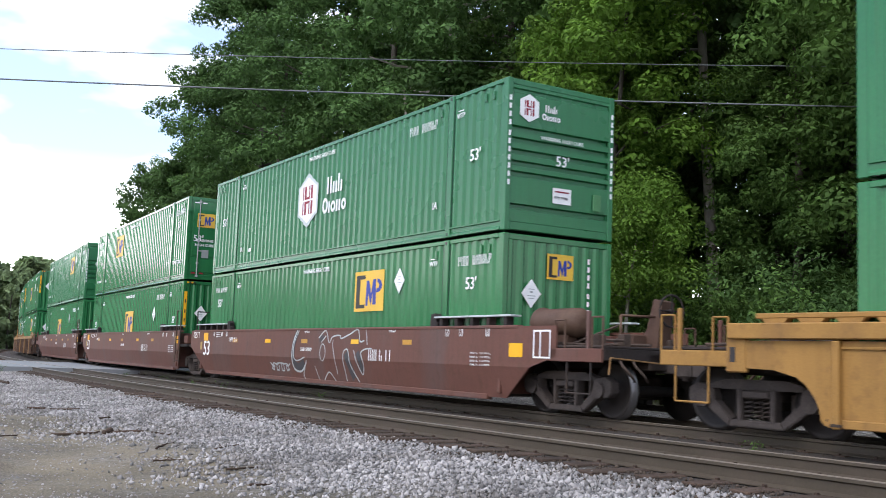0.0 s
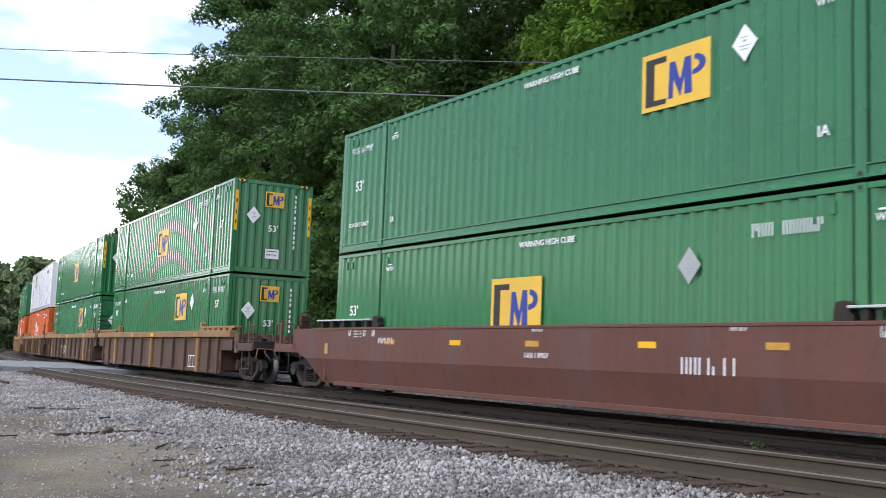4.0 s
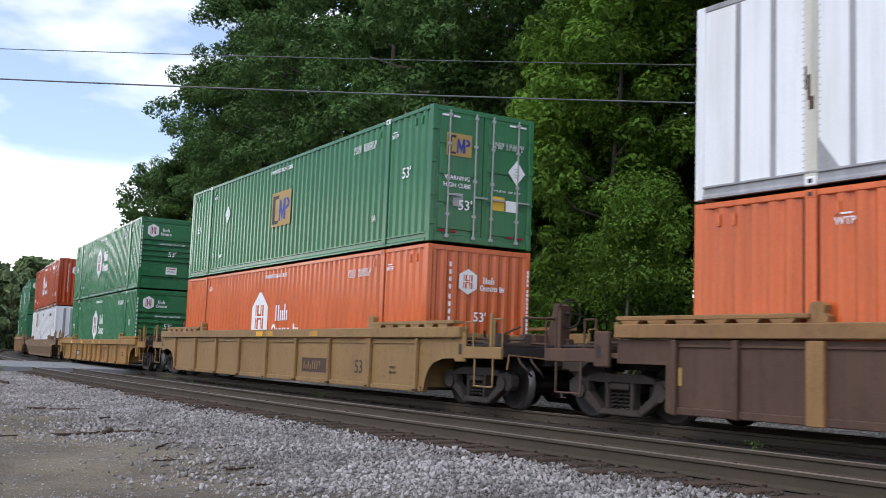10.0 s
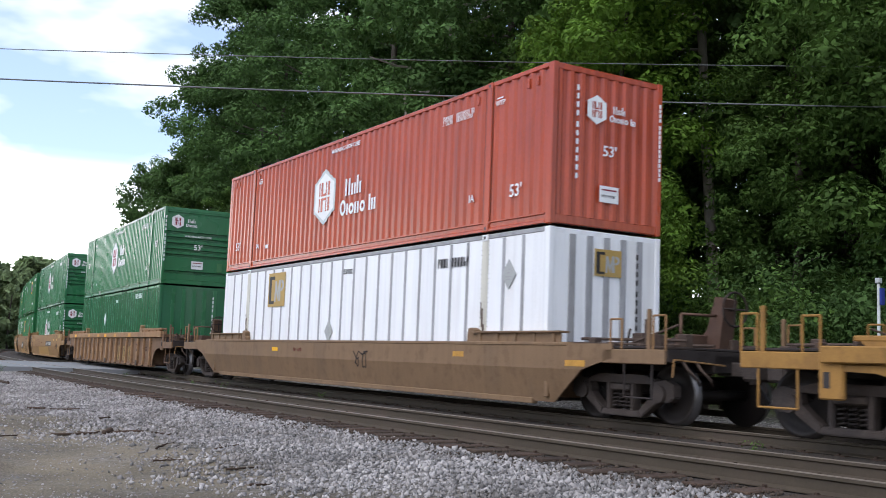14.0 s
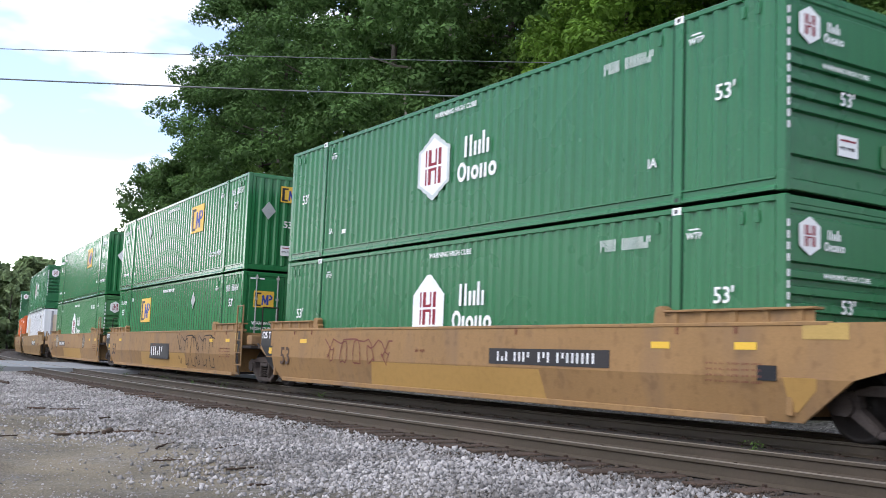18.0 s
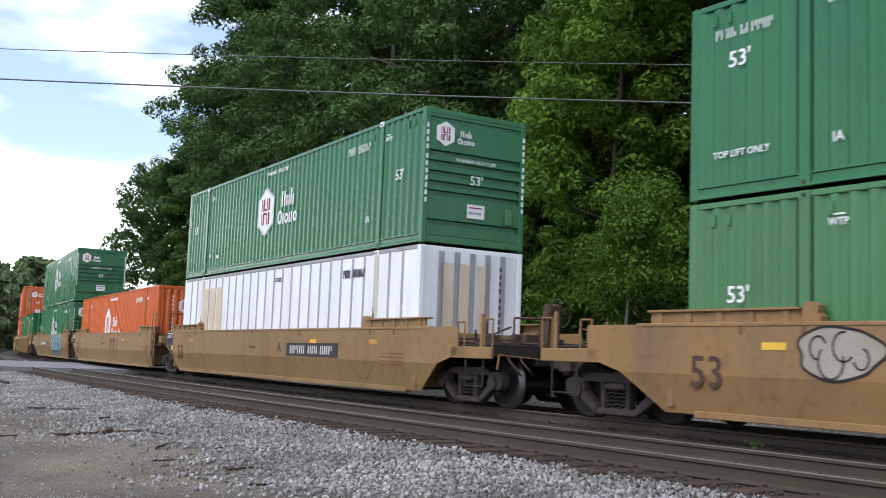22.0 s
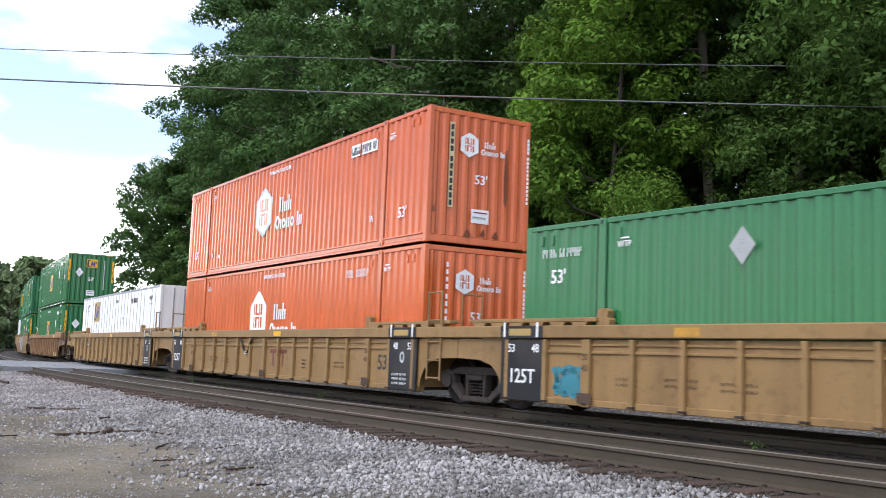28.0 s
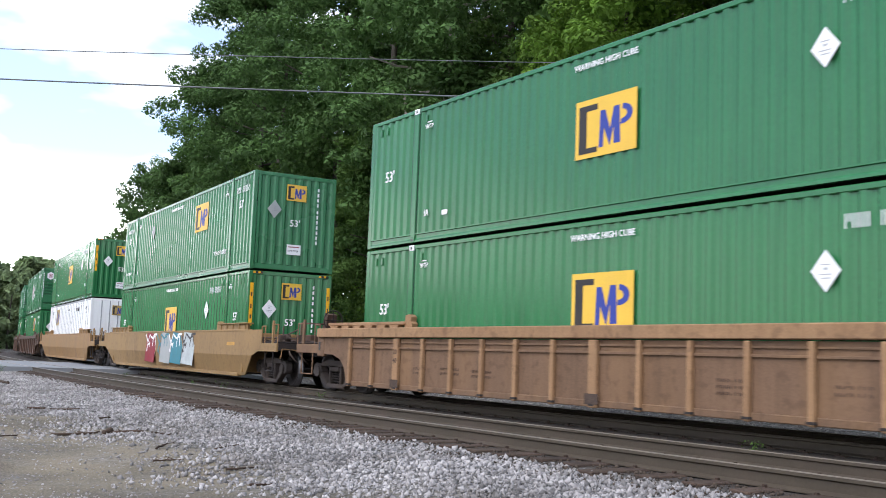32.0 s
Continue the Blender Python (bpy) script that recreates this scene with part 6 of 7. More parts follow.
    load(U[2], 1, GREEN_H, "louver", emp_top(2.9, len_z=1.53))
    # 4 to 6
    lab = "dark brown posted well car with a tan top chord"
    U = (-77.2, -96.7, -116.2)
    for k, (u, e) in enumerate(zip(U, ends)):
        c = unit(u, "square", WELL_DARK, *e, chord=CHORD_TAN, posts=SQUARE, thick=SQUARE_THICK, label=lab)
        post_marks(c, (-4.9, -3.3, 0.55, 0.16, 9, WELL_DARK, W_INK) if k == 2 else None, W_INK)
        if k == 0:
            mark(c, mesh("stencil_box", W_INK, lambda bm: [box(bm, -0.42, 0.42, y, y + 0.03, 0, 0.003) for y in (-0.19, 0.16)] + [box(bm, x, x + 0.03, -0.19, 0.19, 0, 0.0035) for x in (-0.42, -0.2, 0.12, 0.39)]), 5.38, 0.52, "stencil_box", "white outlined box")
        for x in (-8.18, 8.18):
            mark(c, bx("small_plate", YELLOW_OLD, -0.09, 0.09, -0.13, 0.13, 0, 0.003, 0), x, 0.74, "pale_plate", "pale yellow plate")
        if k == 1:
            mark(c, bx("dark_repaint", BLACKP, -1.0, 1.0, -0.33, 0.33, 0, 0.002, 0), -1.35, 0.68, "repaint_patch", "dark repaint patch")
            for x, z, w, h in ((-1.95, 0.85, 0.3, 0.055), (-1.95, 0.64, 0.085, 0.17), (-1.95, 0.47, 0.16, 0.035), (-1.30, 0.85, 0.3, 0.055), (-1.30, 0.64, 0.085, 0.17), (-1.30, 0.47, 0.16, 0.035)):
                mark(c, bx("pale_bar", PALE_SPRAY, -w, w, -h, h, 0, 0.003, 0), x, z, "pale_bar", "faded pale stencil bar", y=WY + 0.007)
            mark(c, mesh("pale_wedge", PALE_SPRAY, lambda bm: prism(bm, [(-0.32, -0.2), (-0.12, -0.2), (0.32, 0.2), (0.12, 0.2)], 0, 0.003, "z")), -0.72, 0.68, "pale_bar", "faded pale stencil wedge", y=WY + 0.007)
            for k2 in range(4):
                stencil(c, 7, 2.6 - 1.2 * (k2 % 2), 1.40 - 0.05 * (k2 // 2), 0.05, FADED_INK)
    load(U[0], 0, GREEN_E, "wave", emp_top(2.89, diamonds=((4.26, 2.13),)))
    load(U[0], 1, GREEN_E, "wave", emp_new(bars=True, pads=True))
    load(U[1], 0, GREEN_H, "louver", emp_top(2.63, diamonds=((4.05, 2.2),)))
    load(U[1], 1, GREEN_E, "wave", emp_new(bars=True))
    load(U[2], 0, ORANGE, "wave", hub(1.52, "house", True, no_len=True, id_plate=True, ink=W_INK))
    old_white = dict(seam=SEAM_POST, seam_w=0.045, rail=SEAM_POST, post=POST_CREAM, ink=K_INK, sign=YELLOW_OLD, faded=True, dia=GREY_SIGN)
    load(U[2], 1, WHITE, "flat", dict(emp=(-4.02, 2.2, 1.18, 0.92), diamonds=((-0.9, 1.72), (-0.35, 1.35)), **old_white), "flat")
    # 7, 8, 9, 10: single cars
    c = unit(-139.6, "post", WELL_TAN, "end", "end", posts=BROAD, thick=BROAD_THICK, label="tan posted well car with arched ends")
    post_marks(c, (2.4, 3.9, 0.62, 0.34, 4, OLD_INK, WELL_TAN), OLD_INK, refl=(-0.4, 0.35, 3.2))
    mark(c, text_mesh("53", 0.42, OLD_INK), 5.55, 0.62)
    load(-139.6, 0, ORANGE, "wave", hub(1.52, "house", True, no_len=True))
    load(-139.6, 1, GREEN_E, "door", dict(emp=(-0.06, 1.54, 1.36, 0.96), diamonds=((-4.41, 1.81),), sign=YELLOW_OLD, pads=True))
    c = unit(-163.05, "post", WELL_GOLD, "end", "end", posts=MIXED, top=1.20, label="golden yellow posted well car with worn stencils")
    post_marks(c, (-4.95, -3.2, 0.56, 0.22, 10), FADED_INK, 1.20, (-2.5, 0.6, 2.3, -5.6))
    mark(c, text_mesh("53", 0.42, K_INK), -0.63, 0.62)
    for x, w, h in ((2.55, 0.34, 0.09), (2.55, 0.1, 0.5), (3.1, 0.1, 0.5), (3.4, 0.3, 0.09)):
        mark(c, bx("faded_block", FADED_INK, -w, w, -h / 2, h / 2, 0, 0.003, 0), x, 0.82 if h < 0.2 else 0.55, "faded_stencil", "faded maroon stencil bar")
    load(-163.05, 0, GREEN_H, "louver", hub(pads=True))
    load(-163.05, 1, GREEN_H, "louver", hub(pads=True))
    c = unit(-186.6, "smooth", WELL_OLIVE, "end", "end", top=1.20, label="grimy olive brown smooth-sided well car")
    reflectors(c, (5.6, -3.4), 0.98)
    reflectors(c, (9.1,), 0.88, 0.25)
    stencil(c, 9, -2.2, 0.98, 0.08, FADED_INK)
    squiggle(c, loops(1.2, 1.9, 0.62, 0.98, 2, 9), 0.018, GRIME, label="dark sprayed scrawl")
    load(-186.6, 0, WHITE, "flat", dict(emp=(-4.0, 2.24, 1.15, 0.92), diamonds=((6.9, 2.1), (-0.6, 1.1)), **old_white), "flat")
    load(-186.6, 1, RED, "wave", hub(1.53, "hex", True, len_z=0.69))
    c = unit(-210.3, "post", WELL_RUST, "end", "end", chord=RUST_LIGHT, posts=FINE, thick=FINE_THICK, label="rusty posted well car with yellow graffiti")
    post_marks(c, None, FADED_INK, refl=(-7.9, -4.1, -1.8, -0.2, 1.9, 4.7))
    fine_marks(c, OLD_INK)
    for x0 in (2.55, 3.6, 4.6):
        squiggle(c, loops(x0 - 0.3, x0 + 0.35, 0.35, 0.95, 3, int(x0 * 10)), 0.016, YELLOW_OLD, label="yellow sprayed scrawl", slope=False)
    for x0 in (-1.4, 0.7, 1.75):
        mark(c, bx("repaint", CHORD_TAN, -0.3, 0.3, -0.22, 0.22, 0, 0.002, 0), x0, 0.9, "repaint_patch", "tan repaint patch")
    load(-210.3, 0, GREEN_P, "flat", dict(bays=(29, 5), seam=GREEN_H, seam_w=0.02, rail=GREEN_H, diamonds=((-2.09, 1.77),), end_seam=GREEN_H, id_x=4.0, id_z=2.5), "flat")
    load(-210.3, 1, GREEN_H, "louver", hub(pads=True))
    # 11 to 13
    lab = "tan smooth-sided well car with yellow repaint patches"
    U = (-233.85, -253.3, -272.8)
    panels = ((1.63, 4.9, 0.96, 0.28, 10), None, (-4.6, -2.3, 0.99, 0.24, 10))
    for k, (u, e) in enumerate(zip(U, ends)):
        c = unit(u, "smooth", WELL_TAN_OLD, *e, label=lab)
        tan_marks(c, *e, panel=panels[k], spread=(6.0, 7.6, -6.42), tone=YELLOW)
        mark(c, mesh("repaint_patch", REPAINT, lambda bm: prism(bm, [(-3.1, -0.26), (3.1, -0.26), (3.0, 0.26), (-2.95, 0.26)], 0, 0.002, "z")), 0.1, 0.5, "repaint_patch", "yellow-tan repaint patch", slope=True)
        if k == 1:
            number_panel(c, -1.45, 1.2, 0.80, 0.54, 3)
            for sd in (4, 5):
                squiggle(c, loops(2.2 + 2.0 * (sd - 4), 4.4 + 2.0 * (sd - 4), 0.35, 1.35, 3, sd), 0.018, GRIME, label="dark sprayed scrawl")
        if k == 0:
            mark(c, bx("pale_plate", YELLOW_OLD, -0.34, 0.34, -0.1, 0.1, 0, 0.003, 0), 8.86, 1.38, "pale_plate", "pale worn plate")
            mark(c, bx("dark_placard", BLACKP, -0.16, 0.16, -0.1, 0.1, 0, 0.003, 0), 7.96, 0.84, "placard", "dark placard")
            mark(c, mesh("corner_repaint", REPAINT, lambda bm: prism(bm, [(-0.22, 0.2), (0.3, 0.2), (0.28, 0.05), (-0.05, -0.25), (-0.16, -0.25)], 0, 0.002, "z")), 8.43, 0.6, "repaint_patch", "fresh tan repaint patch", slope=True)
            for sd in (6,):
                squiggle(c, loops(-5.2, -1.9, 0.7, 1.25, 5, sd), 0.016, FADED_INK, label="dark sprayed scrawl")
        if k == 2:
            for cx, rx, rz, sd in ((-5.45, 0.60, 0.37, 1.0), (4.2, 0.34, 0.37, 2.2)):
                rim = [(cx + rx * (1 + 0.1 * math.sin(5 * a + sd)) * math.cos(a), 1.12 + rz * (1 + 0.1 * math.sin(3 * a + sd)) * math.sin(a) * 0.9) for a in np.linspace(0, 6.2832, 37)]
                mark(c, mesh(("pale_figure", cx), PALE_TAN, lambda bm: prism(bm, [(x - cx, z - 1.12) for x, z in rim[:-1]], 0, 0.002, "z")), cx, 1.12, "pale_figure", "pale sprayed figure")
                squiggle(c, rim, 0.018, GRIME, label="dark sprayed outline")
                for q, (a, b, s) in enumerate(((-0.5, 0.15, 0.4), (0.1, 0.2, 0.5), (-0.2, -0.3, 0.6), (0.5, -0.2, 0.35))):
                    squiggle(c, [(cx + rx * (a + 0.5 * s * math.cos(g)), 1.12 + rz * (b + s * math.sin(g))) for g in np.linspace(0.4 + q, 4.6 + q, 14)], 0.014, GRIME, label="dark sprayed curl")
            mark(c, text_mesh("53", 0.62, OLD_INK), -7.55, 0.80)
    load(U[0], 0, GREEN_H, "louver", hub(1.55, "house", pads=True))
    load(U[0], 1, GREEN_H, "louver", hub(pads=True))
    load(U[1], 0, GREEN_E, "door", emp_top(-3.35, True, dia=GREY_SIGN, diamonds=((3.06, 2.18),)))
    load(U[1], 1, GREEN_E, "wave", emp_top(2.96, 5.17, dia=GREY_SIGN, diamonds=((-3.4, 2.1),)))
    load(U[2], 0, GREEN_L, "louver", hub(1.55, "house"))
    load(U[2], 1, GREEN_E, "wave", emp_top(2.9, 7.09))
    # 14 to 16
    lab = "tan smooth-sided well car with stencilled number panel"
    U = (-296.4, -316.0, -335.4)
    panels = ((1.65, 4.75, 0.98, 0.34, 10), None, (-5.12, -1.93, 0.98, 0.30, 10))
    for k, (u, e) in enumerate(zip(U, ends)):
        c = unit(u, "smooth", WELL_TAN, *e, label=lab if k < 2 else "tan smooth-sided well car with blue graffiti")
        tan_marks(c, *e, panel=panels[k])
        weld_lines(c, -5.95)
        weld_lines(c, 5.95)
        mark(c, text_mesh("ACB"[k], 0.36, OLD_INK), (1.13, -1.32, -1.36)[k], 1.02)
        if k == 1:
            for x, z, w, h in ((0.8, 1.17, 0.3, 0.07), (0.8, 0.9, 0.07, 0.28), (1.45, 1.17, 0.3, 0.07), (1.45, 0.9, 0.07, 0.28), (2.1, 0.9, 0.07, 0.3)):
                mark(c, bx("maroon_bar", FADED_INK, -w, w, -h, h, 0, 0.003, 0), x, z, "maroon_block", "maroon stencil bar")
        if k == 2:
            for i in range(4):
                x0 = 1.48 + 1.12 * i
                bulb = lambda k, drop: [(k * 0.60 * math.cos(g) * (1 + 0.06 * math.sin(3 * g + i)), k * 0.50 * max(-drop, math.sin(g))) for g in np.linspace(0, 6.2832, 26, endpoint=False)]
                mark(c, mesh(("spray_rim", i), PALE_SPRAY, lambda bm: prism(bm, bulb(1.14, 0.72), 0, 0.0012 + 0.0002 * i, "z")), x0, 1.0, "graffiti_rim", "pale sprayed halo")
                mark(c, mesh(("spray_block", i), TEAL, lambda bm: prism(bm, bulb(1.0, 0.86), 0, 0.0024 + 0.0003 * i, "z")), x0, 1.0, "graffiti_block", "teal sprayed block")
                mark(c, mesh(("spray_low", i), SPRAY_GREY, lambda bm: prism(bm, [(-0.56, -0.25), (0.56, -0.25), (0.6, 0.28), (-0.58, 0.28)], 0, 0.002 + 0.0006 * i, "z")), x0, 0.5, "graffiti_block", "grey sprayed block", slope=True)
                rnd = random.Random(40 + i)
                for a, b in ((-0.25, 0.1), (0.1, -0.15), (0.3, 0.2), (-0.1, 0.36), (0.0, 0.05)):
                    rx, rz, tw = rnd.uniform(0.05, 0.17), rnd.uniform(0.03, 0.12), rnd.uniform(-0.6, 0.6)
                    shape = [(rx * math.cos(g) - tw * rz * math.sin(g), rz * math.sin(g) + tw * rx * math.cos(g)) for g in np.linspace(0, 6.2832, 12, endpoint=False)]
                    mark(c, mesh(("spray_glint", i, a), PALE_INK, lambda bm: prism(bm, shape, 0, 0.002, "z")), x0 + a + rnd.uniform(-0.1, 0.1), 1.0 + b, "graffiti_glint", "pale sprayed highlight", y=WY + 0.0085)
                for q in range(5):
                    g0, k, zc, dx = rnd.uniform(0, 6.28), rnd.uniform(0.3, 1.0), 1.0 + rnd.uniform(-0.15, 0.08), rnd.uniform(-0.2, 0.2)
                    squiggle(c, [(x0 + dx + k * 0.5 * math.cos(g), zc + k * 0.42 * math.sin(g)) for g in np.linspace(g0, g0 + rnd.uniform(1.2, 2.8), 10)], rnd.uniform(0.012, 0.035), SPRAY_NAVY, label="dark blue sprayed outline")
                squiggle(c, [(x0 - 0.35 + 0.08 * i, 0.66), (x0 - 0.3, 0.42), (x0 - 0.05, 0.30), (x0 + 0.3, 0.40), (x0 + 0.38, 0.68)], 0.014, SPRAY_DARK, label="dark sprayed outline")
    w = load(U[0], 0, WHITE, "flat", dict(seam=SEAM_POST, seam_w=0.045, rail=SEAM_POST, post=POST_CREAM, ink=K_INK), "flat")
    for x in (-5.75, -5.1, -4.45):
        part("stained_panel", bx("stained_panel", STAINED, -0.26, 0.26, 0, 1.75, 0, 0.003, 0), w, "tan stained panel", rot=on_side(x, -HW - 0.002, 0.75))
    for y in (-0.62, -0.2, 0.28):
        part("stained_panel", bx("stained_end", STAINED, 0, 0.003, -0.16, 0.16, 0.3, 2.55, 0), w, "tan stained panel", loc=(HL + 0.001, y, 0))
    load(U[0], 1, GREEN_H, "louver", hub(pads=True))
    load(U[1], 0, ORANGE, "wave", hub(1.55, "house", True, no_len=True))
    load(U[2], 0, GREEN_H, "louver", hub(1.55, "house", pads=True))
    load(U[2], 1, GREEN_H, "louver", hub(pads=True))
    # 17 to 19
    lab = "tan posted well car with black end panels"
    U = (-358.95, -378.5, -398.0)
    for k, (u, e) in enumerate(zip(U, ends)):
        c = unit(u, "post", WELL_TAN, *e, posts=FINE, thick=FINE_THICK, black_rear=e[1] == "joint", black_front=e[0] == "joint", label=lab)
        post_marks(c, (5.0, 6.6, 0.75, 0.3, 9) if k == 0 else (-5.6, -4.0, 0.95, 0.2, 9) if k == 2 else None, FADED_INK, refl=(1.0, -4.0))
        fine_marks(c, OLD_INK)
        if e[1] == "joint":
            mark(c, text_mesh("125T", 0.34, W_INK), -7.76, 0.62, y=WY + 0.08)
            mark(c, text_mesh("53", 0.2, W_INK), -8.05, 1.1, y=WY + 0.08)
            mark(c, text_mesh("48", 0.2, W_INK), -7.4, 1.1, y=WY + 0.08)
            if k == 0:
                squiggle(c, loops(-7.0, -6.2, 0.35, 0.8, 4, 5), 0.05, TEAL, label="light blue sprayed tag", slope=False)
        if e[0] == "joint":
            mark(c, text_mesh("53", 0.45, K_INK), 6.80, 0.74)
            mark(c, text_mesh("53", 0.2, W_INK), 8.1, 1.1, y=WY + 0.08)
            mark(c, mesh("stencil_ring", PALE_SPRAY, lambda bm: ring(bm, 0, 0, 0.2, 0.24, 0.05)), 7.8, 0.88, "stencil_ring", "pale stencilled ring", y=WY + 0.08)
            mark(c, text_mesh("48", 0.2, W_INK), 7.5, 1.1, y=WY + 0.08)
            for i in range(3):
                tagged(mark(c, bars_mesh(8, 0.05, 0.05, 0.02, W_INK), 7.4, 0.32 + 0.09 * i, "stencil_lettering", y=WY + 0.08), kind="stuff")
        if k == 1:
            chain = part("tie_down_chain", mesh("chain", GRIME, lambda bm: limb(bm, [(-0.5, 0, 0.42), (-0.38, 0, 0.33), (-0.2, 0, 0.1), (-0.08, 0, 0.01), (0.08, 0, 0.01), (0.2, 0, 0.11), (0.36, 0, 0.34), (0.48, 0, 0.42)], 0.024, 0.024, 6)), c, "dark tie-down chain hanging in a loop", loc=(-1.3, -WY - 0.07, 0.84))
            part("chain_hook", bx("chain_hook", PALE_SPRAY, -0.09, 0.09, -0.02, 0.02, -0.03, 0.04, 0.01), chain)
            for x, z, w, h in ((0.6, 0.92, 0.24, 0.05), (0.6, 0.72, 0.05, 0.2), (1.25, 0.92, 0.24, 0.05), (1.25, 0.72, 0.05, 0.2)):
                mark(c, bx("maroon_bar", FADED_INK, -w, w, -h, h, 0, 0.003, 0), x, z, "maroon_block", "faded maroon stencil bar")
    load(U[0], 0, GREEN_E, "wave", emp_top(3.08, True, dia=GREY_SIGN, diamonds=((-3.26, 2.25),)))
    load(U[1], 0, ORANGE, "wave", hub(1.55, "house", True, no_len=True))
    load(U[1], 1, ORANGE, "wave", hub(1.56, "hex", True, len_z=0.7, id_plate=True))
    new_white = dict(emp=(-4.3, 2.16, 1.25, 0.92), seam=SEAM_THIN, seam_w=0.013, end_seam=SEAM_POST, end_seam_w=0.022, rail=SEAM_POST, ink=K_INK, sign=YELLOW_OLD, wtp=True, id_x=3.1)
    load(U[2], 0, WHITE_NEW, "flat", dict(new_white), "flat")
    # 20 and on: single cars
    c = unit(-421.3, "post", WELL_RUST, "end", "end", chord=RUST_LIGHT, posts=FINE, thick=FINE_THICK, label="rust brown posted well car")
    post_marks(c, None, FADED_INK, refl=(6.4,))
    fine_marks(c, OLD_INK)
    mark(c, bx("yellow_patch", YELLOW_OLD, -0.95, 0.95, -0.1, 0.1, 0, 0.003, 0), 7.2, 0.36, "repaint_patch", "yellow repaint patch", y=WY + 0.035)
    load(-421.3, 0, GREEN_E, "wave", emp_new(bars=True, pads=True))
    load(-421.3, 1, GREEN_E, "wave", emp_new(bars=True, pads=True))
    c = unit(-444.8, "smooth", WELL_TAN, "end", "end", label="tan smooth-sided well car with grey graffiti")
    reflectors(c, (7.4,), 1.1, 0.35)
    for i in range(4):
        mark(c, mesh(("tag_block", i), (TEAL, MAROON, PALE_SPRAY, GREY_SIGN)[i], lambda bm: prism(bm, [(-0.75, -0.5), (0.6, -0.55), (0.75, 0.1), (0.4, 0.5), (-0.5, 0.55)], 0, 0.002, "z")), (1.6, -1.9, 3.0, 0.2)[i], 0.92, "graffiti_block", "sprayed colour block")
        squiggle(c, loops(-2.6 + 1.6 * i, -1.0 + 1.6 * i, 0.6, 1.4, 2, 60 + i), 0.04, (W_INK, TEAL, W_INK, K_INK)[i], label="sprayed outline")
    load(-444.8, 0, GREEN_E, "wave", emp_new(bars=True))
    load(-444.8, 1, GREEN_H, "wave", emp_top(2.97, 5.17, dia=GREY_SIGN, diamonds=((-3.38, 2.07),)))
    unit(-468.3, "smooth", WELL_TAN_OLD, "end", "end", label="faded tan smooth-sided well car")
    load(-468.3, 0, WHITE_NEW, "flat", dict(new_white), "flat")
    load(-468.3, 1, GREEN_E, "wave", emp_new(bars=True))
    for u in (-491.6, -515.0, -538.4):
        unit(u, "post", WELL_DARK, "end", "end", posts=BROAD, label="dark brown posted well car")
        load(u, 0, GREEN_E, "wave", emp_top())
        load(u, 1, GREEN_H, "louver", hub())


build_train()


# ---- trees ----
def leaf_cloud(centres, radii, per, size, seed, squash=0.8, blade=False):
    """Leaves over many small clumps: each leaf lies along its clump's surface. Gives corners, triangles and the clumps' normals."""
    r = np.random.RandomState(seed)
    w = radii ** 2 / np.mean(radii ** 2)
    count = np.maximum(4, (per * w).astype(int))
    c, rad = np.repeat(centres, count, 0), np.repeat(radii, count, 0)
    n = len(c)
    dirs = r.randn(n, 3)
    dirs /= np.linalg.norm(dirs, axis=1)[:, None]
    dirs[:, 2] = np.abs(dirs[:, 2]) * np.where(r.rand(n) < 0.74, 1, -1)
    p = c + dirs * (rad * (0.55 + 0.5 * r.rand(n) ** 0.7))[:, None] * np.array([1, 1, squash])
    p[:, 2] -= 0.25 * rad * (dirs[:, 0] ** 2 + dirs[:, 1] ** 2)
    nrm = dirs * 0.8 + r.randn(n, 3) * 0.42 + np.array([0, 0, 0.4])
    nrm /= np.linalg.norm(nrm, axis=1)[:, None]
    t = np.cross(nrm, r.randn(n, 3))
    t /= np.linalg.norm(t, axis=1)[:, None]
    b = np.cross(nrm, t)
    s = size * (0.55 + 0.9 * r.rand(n))[:, None]
    soft = dirs * np.array([1, 1, 1.2]) + 0.55 * nrm + np.array([0, 0, 0.2])
    soft /= np.linalg.norm(soft, axis=1)[:, None]
    if blade:
        v = np.stack([p - t * s, p - b * s * 0.5 + nrm * s * 0.15, p + t * s * 1.1, p + b * s * 0.5 + nrm * s * 0.15], 1).reshape(-1, 3)
        tri = (np.array([(0, 1, 2), (0, 2, 3)])[None] + 4 * np.arange(n)[:, None, None]).reshape(-1, 3)
        return v, tri, np.repeat(soft, 4, 0)
    v = np.stack([p - t * s * 0.8 + b * s * 0.6, p - t * s * 0.6 - b * s * 0.65, p + t * s * 1.1], 1).reshape(-1, 3)
    return v, np.arange(3 * n).reshape(-1, 3), np.repeat(soft, 3, 0)


def raw_mesh(name, v, tri, material, normals=None):
    me = bpy.data.meshes.new(name)
    me.vertices.add(len(v))
    me.vertices.foreach_set("co", v.astype(np.float32).reshape(-1))
    me.loops.add(len(tri) * 3)
    me.polygons.add(len(tri))
    me.polygons.foreach_set("loop_start", np.arange(len(tri), dtype=np.int32) * 3)
    me.loops.foreach_set("vertex_index", tri.astype(np.int32).reshape(-1))
    me.materials.append(material)
    me.update(calc_edges=True)
    if normals is not None:
        me.polygons.foreach_set("use_smooth", np.ones(len(tri), dtype=bool))
        me.normals_split_custom_set_from_vertices(normals.astype(np.float32))
    return me


